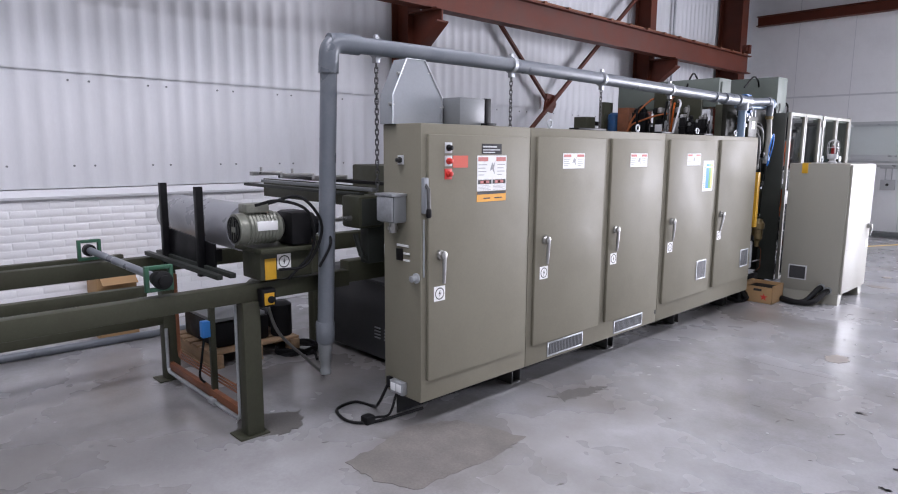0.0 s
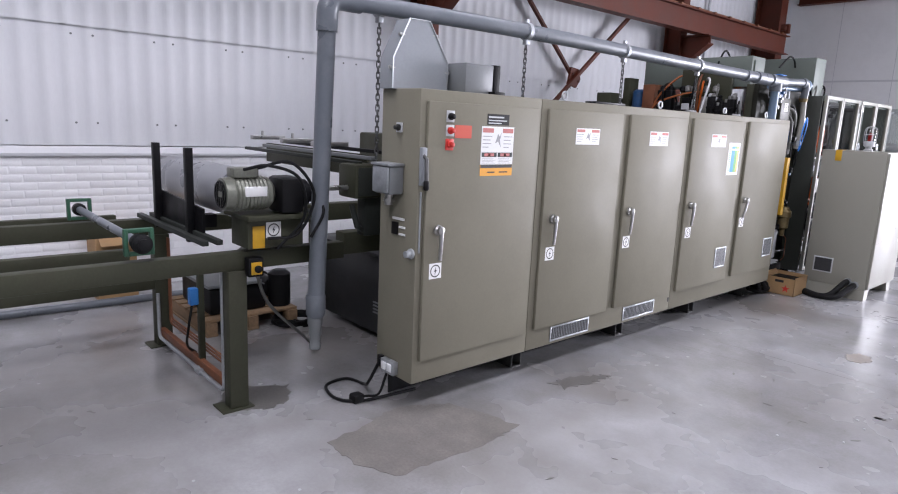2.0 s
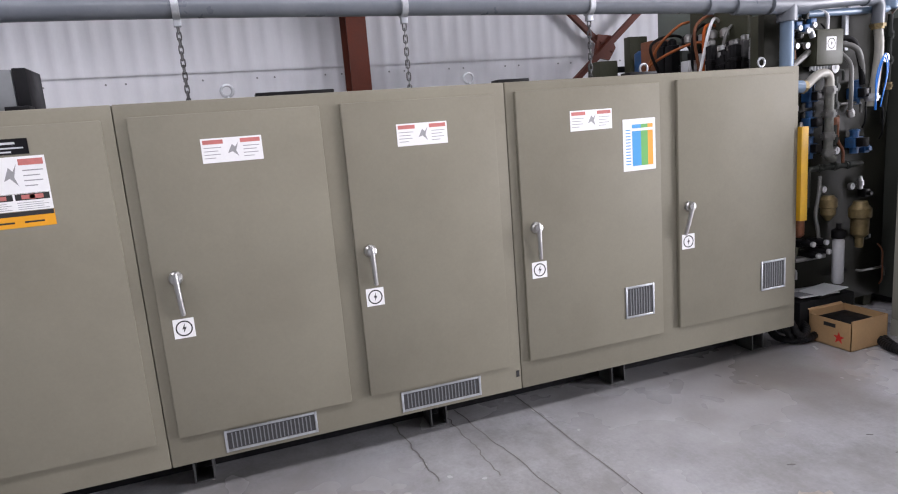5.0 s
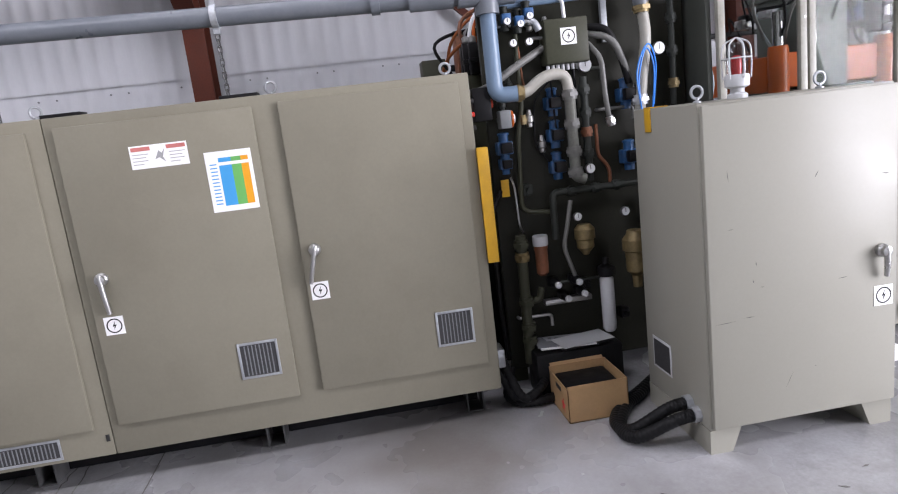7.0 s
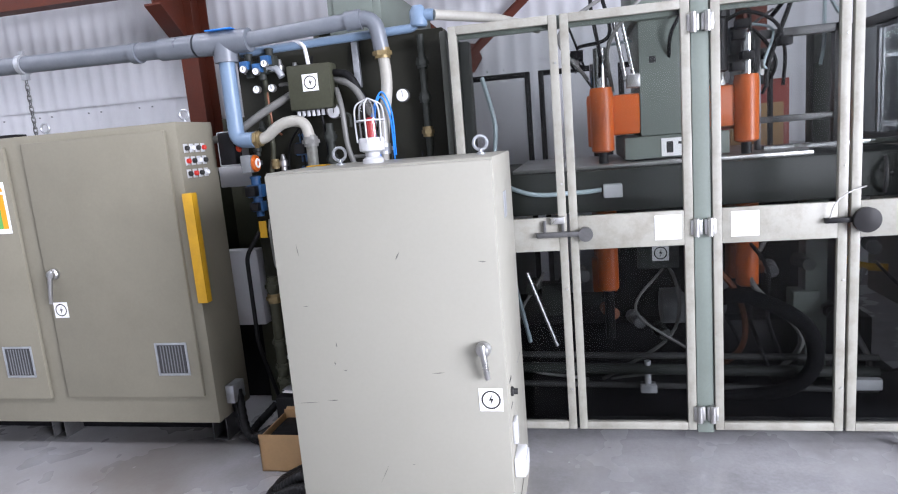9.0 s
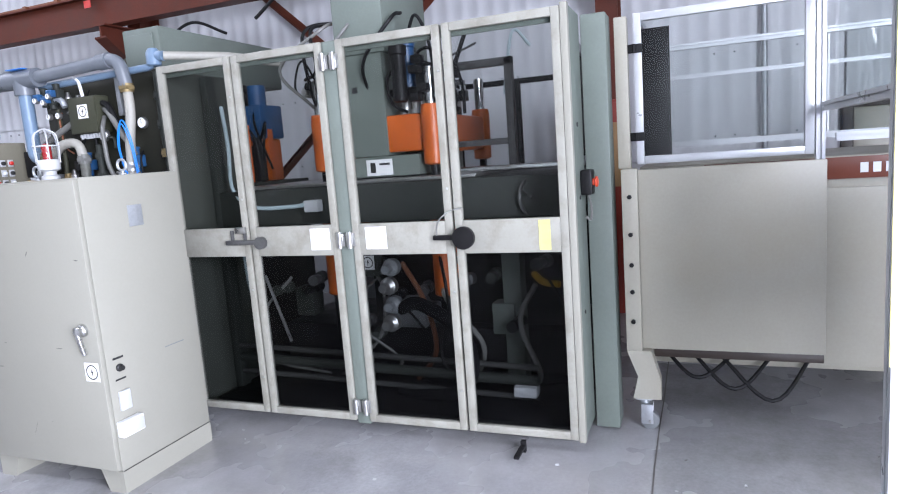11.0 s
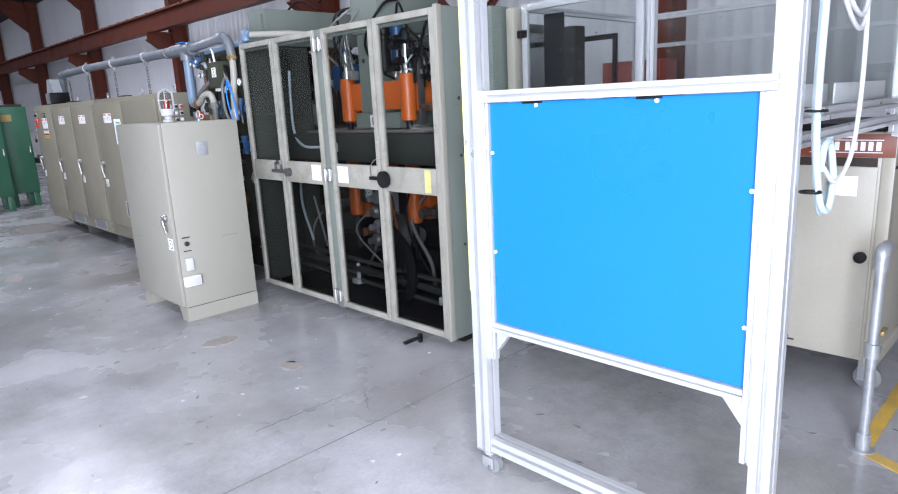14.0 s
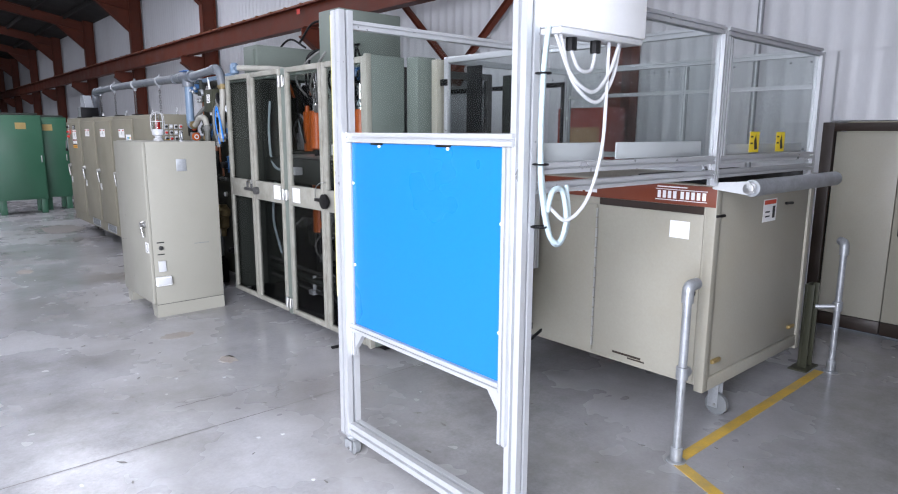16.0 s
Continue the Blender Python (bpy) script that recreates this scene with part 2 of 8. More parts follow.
    "hose": surface("grey_conduit", (0.145, 0.145, 0.135), 0.45, var=0.1, bump=0.02),
    "bluehose": surface("bright_blue_air_hose", (0.02, 0.22, 0.72), 0.35, var=0.04, bump=0.0),
    "glass": glass("clear_glass", (0.93, 0.945, 0.94), 0.0, mix=0.2),
    # on the lower guard panes this deeper tint carries the bay's shade
    "smoked_dark": glass("smoked_guard_sheet_darkened", (0.56, 0.57, 0.57), 0.0, 0.1),
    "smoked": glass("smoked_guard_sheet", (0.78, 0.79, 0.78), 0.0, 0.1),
    "dome": glass("clear_dome_plastic", (0.8, 0.8, 0.8), 0.1, 0.5),
    "motorgrey": surface("silver_green_motor_paint", (0.2, 0.205, 0.17), 0.35, metal=0.35, var=0.15, scale=8.0, bump=0.02, dirt=(0.07, 0.07, 0.055), dirt_amt=0.6, dirt_scale=6.0),
    "hazardyellow": surface("lemon_yellow_sticker", (0.8, 0.6, 0.015), 0.5, var=0.03, bump=0.0),
    "charcoal": surface("charcoal_steel_paint", (0.028, 0.029, 0.031), 0.45, spec=0.3, var=0.12, scale=5.0, bump=0.01, dirt=(0.05, 0.047, 0.042), dirt_amt=0.4),
    "greyprint": surface("faded_grey_print", (0.3, 0.3, 0.3), 0.6, var=0.1, bump=0.0),
    "ruststain": surface("rust_tinted_concrete", (0.3, 0.265, 0.235), 0.5, var=0.18, scale=6.0, bump=0.02, dirt=(0.36, 0.35, 0.34), dirt_amt=0.9, dirt_scale=5.0),
    "rubberorange": surface("dull_orange_rubber", (0.32, 0.1, 0.035), 0.6, spec=0.2, var=0.15, scale=9.0, bump=0.01),
    "dullblack": surface("dusty_black_rubber", (0.008, 0.008, 0.009), 0.9, spec=0.08, var=0.2, scale=10.0, bump=0.02),
    "grimygalv": surface("grimy_galvanised_pipe", (0.17, 0.175, 0.155), 0.55, metal=0.2, spec=0.25, var=0.2, scale=14.0, bump=0.02, dirt=(0.07, 0.065, 0.05), dirt_amt=0.6, dirt_scale=8.0),
    "dullpipe": surface("grimy_dark_pipe", (0.045, 0.045, 0.043), 0.6, spec=0.2, var=0.2, scale=9.0, bump=0.02),
    "oldbrass": surface("tarnished_brass", (0.22, 0.165, 0.075), 0.5, metal=0.5, var=0.2, scale=12.0, bump=0.02, dirt=(0.06, 0.045, 0.03), dirt_amt=0.5, dirt_scale=9.0),
    "mesh": surface("grey_vent_mesh", (0.035, 0.035, 0.037), 0.6, var=0.25, scale=90.0, grain=200, bump=0.05),
    "lampred": surface("red_lamp_plastic", (0.45, 0.03, 0.03), 0.25, var=0.05, bump=0.0),
}


def concrete():
    """Worn power-floated concrete: grey tones, dark blotches, fine specks, faint scratches."""
    m = surface("worn_concrete", (0.345, 0.345, 0.357), 0.25, spec=0.75, var=0.15, scale=0.9, grain=45, bump=0.02, dirt=(0.17, 0.165, 0.16), dirt_amt=0.55,
                dirt_scale=0.55, rough_var=0.16)
    N, L = m.node_tree.nodes, m.node_tree.links
    b = N["Principled BSDF"]
    src = b.inputs["Base Color"].links[0].from_socket
    geo = N.new("ShaderNodeNewGeometry")
    for sc, lo, hi, amt, col in ((7.0, 0.45, 0.85, 0.6, (0.19, 0.185, 0.18, 1)), (38.0, 0.62, 0.76, 0.5, (0.13, 0.125, 0.12, 1)), (120.0, 0.55, 0.8, 0.45, (0.16, 0.155, 0.15, 1)), (2.3, 0.42, 0.85, 0.6, (0.47, 0.47, 0.48, 1)), (1.1, 0.42, 0.8, 0.62, (0.2, 0.19, 0.175, 1))):
        t, r, x = N.new("ShaderNodeTexNoise"), N.new("ShaderNodeMapRange"), N.new("ShaderNodeMix")
        t.inputs["Scale"].default_value, t.inputs["Detail"].default_value, t.inputs["Roughness"].default_value = sc, 6, 0.7
        L.new(geo.outputs["Position"], t.inputs["Vector"])
        L.new(t.outputs["Fac"], r.inputs["Value"])
        r.inputs["From Min"].default_value, r.inputs["From Max"].default_value, r.inputs["To Max"].default_value = lo, hi, amt
        x.data_type = 'RGBA'
        L.new(r.outputs[0], x.inputs["Factor"])
        L.new(src, x.inputs["A"])
        x.inputs["B"].default_value = col
        src = x.outputs["Result"]
    # two painted dimmings of the lit floor, then old oil and rust stains soaked into the slab: centre, radius, strength
    for cx, cy, rad, amt in ((-4.2, 1.0, 2.0, 0.55), (-4.4, 3.6, 1.3, 0.6), (-2.4, 7.9, 0.85, 0.75), (-2.3, 4.45, 0.6, 0.6), (-2.4, 2.9, 0.95, 0.6), (-0.6, 9.2, 0.9, 0.35), (-2.2, 12.9, 0.6, 0.35), (-1.0, 5.6, 1.0, 0.3)):
        d, t, a, r, x = (N.new("ShaderNode" + k) for k in ("VectorMath", "TexNoise", "Math", "MapRange", "Mix"))
        d.operation = 'DISTANCE'
        d.inputs[1].default_value = (cx, cy, 0)
        t.inputs["Scale"].default_value, t.inputs["Detail"].default_value = 3.5, 6
        a.operation = 'ADD'
        L.new(geo.outputs["Position"], d.inputs[0])
        L.new(geo.outputs["Position"], t.inputs["Vector"])
        L.new(d.outputs["Value"], a.inputs[0])
        L.new(t.outputs["Fac"], a.inputs[1])
        L.new(a.outputs[0], r.inputs["Value"])
        r.inputs["From Min"].default_value, r.inputs["From Max"].default_value = rad + 0.6, rad * 0.4 + 0.35
        r.inputs["To Max"].default_value = amt
        x.data_type = 'RGBA'
        L.new(r.outputs[0], x.inputs["Factor"])
        L.new(src, x.inputs["A"])
        x.inputs["B"].default_value = (0.14, 0.122, 0.105, 1)
        src = x.outputs["Result"]
    L.new(src, b.inputs["Base Color"])
    return m


M["floor"] = concrete()
M["patch"] = surface("rough_floor_repair", (0.165, 0.152, 0.138), 0.75, var=0.2, scale=5.0, grain=60, bump=0.06, dirt=(0.1, 0.09, 0.085), dirt_amt=0.5, dirt_scale=3.0)
M["stain"] = surface("oil_stained_concrete", (0.115, 0.108, 0.1), 0.6, var=0.2, scale=4.0, bump=0.03)


# ---- building tools ----
class Geo:
    """Gathers faces for one mesh, in world metres."""

    def __init__(self):
        self.v, self.f = [], []

    def add(self, vs, fs):
        k = len(self.v)
        self.v += [tuple(p) for p in vs]
        self.f += [tuple(i + k for i in f) for f in fs]
        return self

    def box(self, x0, x1, y0, y1, z0, z1, c=0.0):
        x0, x1, y0, y1, z0, z1 = min(x0, x1), max(x0, x1), min(y0, y1), max(y0, y1), min(z0, z1), max(z0, z1)
        if c <= 0:
            vs = [(x, y, z) for x in (x0, x1) for y in (y0, y1) for z in (z0, z1)]
            return self.add(vs, [(0, 1, 3, 2), (4, 6, 7, 5), (0, 4, 5, 1), (2, 3, 7, 6), (0, 2, 6, 4), (1, 5, 7, 3)])
        bm = bmesh.new()
        bmesh.ops.create_cube(bm, size=1.0, matrix=Matrix.Translation(((x0 + x1) / 2, (y0 + y1) / 2, (z0 + z1) / 2)) @ Matrix.Diagonal((x1 - x0, y1 - y0, z1 - z0, 1)))
        c = min(c, 0.45 * min(x1 - x0, y1 - y0, z1 - z0))
        bmesh.ops.bevel(bm, geom=bm.edges[:], offset=c, segments=2, profile=0.5, affect='EDGES')
        bm.verts.index_update()
        self.add([v.co for v in bm.verts], [[v.index for v in f.verts] for f in bm.faces])
        bm.free()
        return self

    def tube(self, pts, r, n=10, closed=False, r_end=None):
        pts = [Vector(p) for p in pts]
        rings, side = [], None
        for i, p in enumerate(pts):
            a = pts[i - 1] if i or closed else p
            b = pts[(i + 1) % len(pts)] if i < len(pts) - 1 or closed else p
            d = (b - a).normalized()
            if side is None:
                side = d.orthogonal().normalized()
            side = (side - d * side.dot(d)).normalized()
            up = d.cross(side)
            rr = r[i % len(r)] if isinstance(r, tuple) else r if r_end is None else r + (r_end - r) * i / (len(pts) - 1)
            rings.append([p + (side * math.cos(2 * math.pi * j / n) + up * math.sin(2 * math.pi * j / n)) * rr for j in range(n)])
        vs = [q for ring in rings for q in ring]
        k = len(rings)
        fs = [(i * n + j, i * n + (j + 1) % n, ((i + 1) % k) * n + (j + 1) % n, ((i + 1) % k) * n + j) for i in range(k if closed else k - 1) for j in range(n)]
        if not closed:
            fs += [tuple(range(n))[::-1], tuple(range((k - 1) * n, k * n))]
        return self.add(vs, fs)

    def cyl(self, p, q, r, n=18, r2=None):
        return self.tube([p, q], r, n, r_end=r2)

    def lathe(self, base, axis, profile, n=20):
        """profile: (radius, height) pairs along axis from base."""
        base, d = Vector(base), Vector(axis).normalized()
        s = d.orthogonal().normalized()
        u = d.cross(s)
        vs, fs = [], []
        for r, h in profile:
            vs += [base + d * h + (s * math.cos(2 * math.pi * j / n) + u * math.sin(2 * math.pi * j / n)) * max(r, 0.0004) for j in range(n)]
        for i in range(len(profile) - 1):
            fs += [(i * n + j, i * n + (j + 1) % n, (i + 1) * n + (j + 1) % n, (i + 1) * n + j) for j in range(n)]
        fs += [tuple(range(n))[::-1], tuple(range((len(profile) - 1) * n, len(profile) * n))]
        return self.add(vs, fs)

    def prism(self, poly, axis, a, b):
        """poly: outline in the two other axes (in x, y, z order), drawn out along axis from a to b."""
        def at(p, k):
            return {"x": (k, *p), "y": (p[0], k, p[1]), "z": (*p, k)}[axis]
        n = len(poly)
        vs = [at(p, a) for p in poly] + [at(p, b) for p in poly]
        return self.add(vs, [tuple(range(n))[::-1], tuple(range(n, 2 * n))] + [(i, (i + 1) % n, n + (i + 1) % n, n + i) for i in range(n)])

    def ring(self, center, axis, R, r, n=18, m=8):
        d = Vector(axis).normalized()
        s = d.orthogonal().normalized()
        u = d.cross(s)
        return self.tube([Vector(center) + (s * math.cos(2 * math.pi * i / n) + u * math.sin(2 * math.pi * i / n)) * R for i in range(n)], r, m, closed=True)

    def frame_x(self, x0, x1, y0, y1, z0, z1, w, c=0.003):
        """A rectangular frame in a plane across x, members w wide."""
        self.box(x0, x1, y0, y0 + w, z0, z1, c)
        self.box(x0, x1, y1 - w, y1, z0, z1, c)
        self.box(x0, x1, y0 + w, y1 - w, z0, z0 + w, c)
        return self.box(x0, x1, y0 + w, y1 - w, z1 - w, z1, c)


def bend(pts, step=6):
    """A smooth curve through the points."""
    P = [Vector(p) for p in pts]
    P = [P[0] * 2 - P[1]] + P + [P[-1] * 2 - P[-2]]
    out = []
    for i in range(1, len(P) - 2):
        for j in range(step):
            t = j / step
            a, b, c, d = P[i - 1], P[i], P[i + 1], P[i + 2]
            out.append(0.5 * (2 * b + (c - a) * t + (2 * a - 5 * b + 4 * c - d) * t * t + (3 * b - a - 3 * c + d) * t ** 3))
    return out + [P[-2]]


def elbow(pts, r, step=6):
    """A pipe run through the points with its corners rounded at radius r."""
    P = [Vector(p) for p in pts]
    out = [P[0]]
    for a, b, c in zip(P, P[1:], P[2:]):
        u, w = (a - b).normalized(), (c - b).normalized()
        k = min(r, (a - b).length * 0.49, (c - b).length * 0.49)
        for j in range(step + 1):
            t = j / step
            out.append((b + u * k) * (1 - t) ** 2 + b * 2 * t * (1 - t) + (b + w * k) * t * t)
    return out + [P[-1]]


BASE = {}


def mesh_of(name, geo, material, origin=(0, 0, 0), smooth=True):
    me = bpy.data.meshes.new(name)
    o = Vector(origin)
    me.from_pydata([Vector(p) - o for p in geo.v], [], geo.f)
    bm = bmesh.new()
    bm.from_mesh(me)
    bmesh.ops.recalc_face_normals(bm, faces=bm.faces[:])
    bm.to_mesh(me)
    bm.free()
    me.materials.append(M[material] if isinstance(material, str) else material)
    if smooth:
        me.polygons.foreach_set("use_smooth", [True] * len(me.polygons))
        me.set_sharp_from_angle(angle=radians(38))
    return me


def thing(name, base, label, category, group="", kind=""):
    """An Empty at the thing's base, which parents its parts."""
    ob = new(name)
    ob.empty_display_size = 0.1
    ob.location = base
    BASE[ob] = Vector(base)
    return tagged(ob, label, category, group, kind)


def part(name, geo, material, parent, label=""):
    """One mesh under a thing or under a part; geo is in world metres."""
    ob = new(name, mesh_of(name, geo, material, BASE[parent]))
    ob.parent = parent
    BASE[ob] = BASE[parent]
    return tagged(ob, label)


def solid(name, geo, material, label, category, base=None, group="", kind=""):
    """A thing of one mesh."""
    if base is None:
        xs, ys, zs = zip(*geo.v)
        base = ((min(xs) + max(xs)) / 2, (min(ys) + max(ys)) / 2, min(zs))
    ob = new(name, mesh_of(name, geo, material, base))
    ob.location = base
    BASE[ob] = Vector(base)
    return tagged(ob, label, category, group, kind)


def structure(name, geo, material, label, category):
    ob = new(name, mesh_of(name, geo, material))
    BASE[ob] = Vector((0, 0, 0))
    return tagged(ob, label, category, kind="structure")


# ---- the hall ----
XW, YN, YS, XE, EAVES = -6.8, 17.5, -38.0, 9.5, 6.0

structure("floor", Geo().box(XW - 0.3, XE + 0.3, YS - 0.3, YN + 6, -0.3, 0.0), "floor", "worn grey concrete factory floor with dark stains", "floor")
structure("ground_outside", Geo().box(-60, 70, YN + 6.01, YN + 90, -0.3, -0.02), "floor", "pale concrete yard outside the loading door", "ground")


def corrugated(name, x, y0, y1, z0, z1, material, label, pitch=0.19, depth=0.017):
    g, prof = Geo(), []
    y = y0
    while y < y1:
        prof += [(x + depth * (0.5 - 0.5 * math.cos(2 * math.pi * k / 8)) ** 1.6, y + pitch * k / 8) for k in range(8)]
        y += pitch
    n = len(prof)
    vs = [(a, b, z0) for a, b in prof] + [(a, b, z1) for a, b in prof]
    back = [(x - 0.05, prof[0][1], z0), (x - 0.05, prof[-1][1], z0), (x - 0.05, prof[0][1], z1), (x - 0.05, prof[-1][1], z1)]
    fs = [(i, i + 1, n + i + 1, n + i) for i in range(n - 1)] + [(2 * n, 2 * n + 1, 2 * n + 3, 2 * n + 2)]
    g.add(vs + back, fs)
    ob = new(name, mesh_of(name, g, material))
    BASE[ob] = Vector((0, 0, 0))
    return tagged(ob, label, "wall", kind="structure")


# west wall: painted brick below, sheet cladding above, with the doorway left open
DOOR_Y0, DOOR_Y1, DOOR_Z = 14.68, 15.98, 1.93
core = Geo().box(XW - 0.3, XW - 0.0035, YS, DOOR_Y0, 0, 1.40)
core.box(XW - 0.3, XW - 0.0035, DOOR_Y1, YN, 0, 1.40)
core.box(XW - 0.3, XW - 0.16, YS, DOOR_Y0, 1.40, EAVES)
core.box(XW - 0.3, XW - 0.16, DOOR_Y1, YN, 1.40, EAVES)
core.box(XW - 0.3, XW - 0.16, DOOR_Y0, DOOR_Y1, DOOR_Z + 0.06, EAVES)
wall_west = structure("wall_west", core, "mortar", "white painted brick wall below corrugated cladding", "wall")
corrugated("wall_cladding_lower", XW - 0.04, YS, DOOR_Y0 - 0.05, 1.50, 2.66, "clad", "white corrugated wall cladding sheets")
corrugated("wall_cladding_upper", XW - 0.02, YS, YN, 2.64, EAVES, "clad", "white corrugated wall cladding sheets")
corrugated("wall_cladding_end", XW - 0.04, DOOR_Y1 + 0.05, YN, 1.50, 2.66, "clad", "white corrugated wall cladding sheets")
corrugated("wall_cladding_over_door", XW - 0.04, DOOR_Y0 - 0.05, DOOR_Y1 + 0.05, DOOR_Z + 0.07, 2.66, "clad", "white corrugated wall cladding sheets")
sill = Geo().prism([(XW - 0.1, 1.40), (XW + 0.035, 1.40), (XW + 0.04, 1.425), (XW - 0.02, 1.49), (XW - 0.1, 1.49)], "y", YS, DOOR_Y0 - 0.06)
structure("cladding_sill", sill, "clad", "white metal drip sill under the cladding", "trim")
bolts = Geo()
for z in (1.72, 2.56):
    y = -1.0
    while y < 14.4:
        for dy in (0.0, 0.19):
            bolts.cyl((XW - 0.045, y + dy, z), (XW - 0.022, y + dy, z), 0.011, 6)
        y += 0.76
tagged(structure("cladding_fixings", bolts, "grey", "small grey screw heads on the cladding", "fixing"), kind="stuff")

# end wall with the open loading door
end = Geo()
DX0, DX1, DZ = 0.65, 5.55, 4.6
end.box(XW - 0.3, DX0, YN, YN + 0.25, 0, 9)
end.box(DX1, XE + 0.3, YN, YN + 0.25, 0, 9)
end.box(DX0, DX1, YN, YN + 0.25, DZ, 9)
wall_north = structure("wall_north", end, "wallpanel", "smooth white insulated panel end wall", "wall")
seams = Geo()
for z in (3.22, 6.2):
    seams.box(XW, DX0 - 0.1, YN - 0.012, YN, z - 0.02, z + 0.02)
for x in (-5.4, -4.2, -3.0, -1.4):
    seams.box(x - 0.006, x + 0.006, YN - 0.006, YN, 0.15, 9)
structure("wall_panel_joints", seams, "clad", "white cover strips over wall panel joints", "trim")
structure("baseboard", Geo().box(XW, DX0 - 0.1, YN - 0.02, YN, 0, 0.13, 0.004), "grey", "grey kick strip along the end wall", "baseboard")
rail = Geo().box(-6.35, 6.5, YN - 0.22, YN - 0.012, 4.98, 5.0).box(-6.35, 6.5, YN - 0.22, YN - 0.012, 5.2, 5.22).box(-6.35, 6.5, YN - 0.125, YN - 0.11, 5.0, 5.2)
structure("end_wall_rail", rail, "red", "red oxide steel rail across the end wall", "beam")

# steel post and yellow guard at the jamb of the loading door
post_ = Geo().box(-2.62, -2.605, YN - 0.2, YN - 0.014, 0, 4.97).box(-2.515, -2.5, YN - 0.2, YN - 0.014, 0, 4.97).box(-2.605, -2.515, YN - 0.11, YN - 0.1, 0, 4.97)
structure("door_post", post_, "red", "red oxide steel post on the end wall near the loading door", "post")
structure("wall_post_guard", Geo().box(-2.498, -2.33, YN - 0.16, YN - 0.014, 0, 4.6, 0.006), "hazardyellow", "bright yellow guard strip beside the red steel post", "post guard")

# walls that close the hall
structure("wall_east", Geo().box(XE, XE + 0.3, YS, YN, 0, EAVES), "wallpanel", "white panel wall", "wall")
structure("wall_south", Geo().box(XW - 0.3, XE + 0.3, YS - 0.3, YS, 0, 9), "grey", "dull grey panel end wall", "wall")

# roof: two slopes with openings for the roof lights; slope openings from y -1.2 and 5.2 are unseen additions
RIDGE_X, RIDGE_Z = 1.6, 7.6
roof = Geo()


def slope(x):
    return EAVES + (RIDGE_Z - EAVES) * (1 - abs(x - RIDGE_X) / (RIDGE_X - XW))


SLOPE_X0, SLOPE_X1 = -4.2, -1.7
for xa, xb, ya, yb in ((XW - 0.3, SLOPE_X0, YS, YN), (SLOPE_X0, SLOPE_X1, YS, -24.3), (SLOPE_X0, SLOPE_X1, -22.3, -19.2), (SLOPE_X0, SLOPE_X1, -16.4, -1.2), (SLOPE_X0, SLOPE_X1, 2.4, 5.2), (SLOPE_X0, SLOPE_X1, 8.2, YN), (SLOPE_X1, RIDGE_X - 0.7, YS, YN), (RIDGE_X + 0.7, XE + 0.6, YS, YN)):
    za, zb = slope(xa), slope(xb)
    roof.add([(xa, ya, za), (xb, ya, zb), (xb, yb, zb), (xa, yb, za), (xa, ya, za + 0.12), (xb, ya, zb + 0.12), (xb, yb, zb + 0.12), (xa, yb, za + 0.12)],
             [(0, 1, 2, 3), (7, 6, 5, 4), (0, 4, 5, 1), (2, 6, 7, 3), (1, 5, 6, 2), (0, 3, 7, 4)])
zr = slope(RIDGE_X - 0.7)
y = YS
for rx, ry in sorted(ROOF_LIGHTS, key=lambda p: p[1]):
    roof.box(RIDGE_X - 0.7, RIDGE_X + 0.7, y, ry - 2.35, zr, zr + 0.12)
    y = ry + 2.35
roof.box(RIDGE_X - 0.7, RIDGE_X + 0.7, y, YN, zr, zr + 0.12)
structure("ceiling", roof, "roof", "dark weathered sheet roof on steel rafters", "ceiling")

# steel frame
COLUMNS = [12.42, 6.16] + [-6.1 * k for k in range(7)]


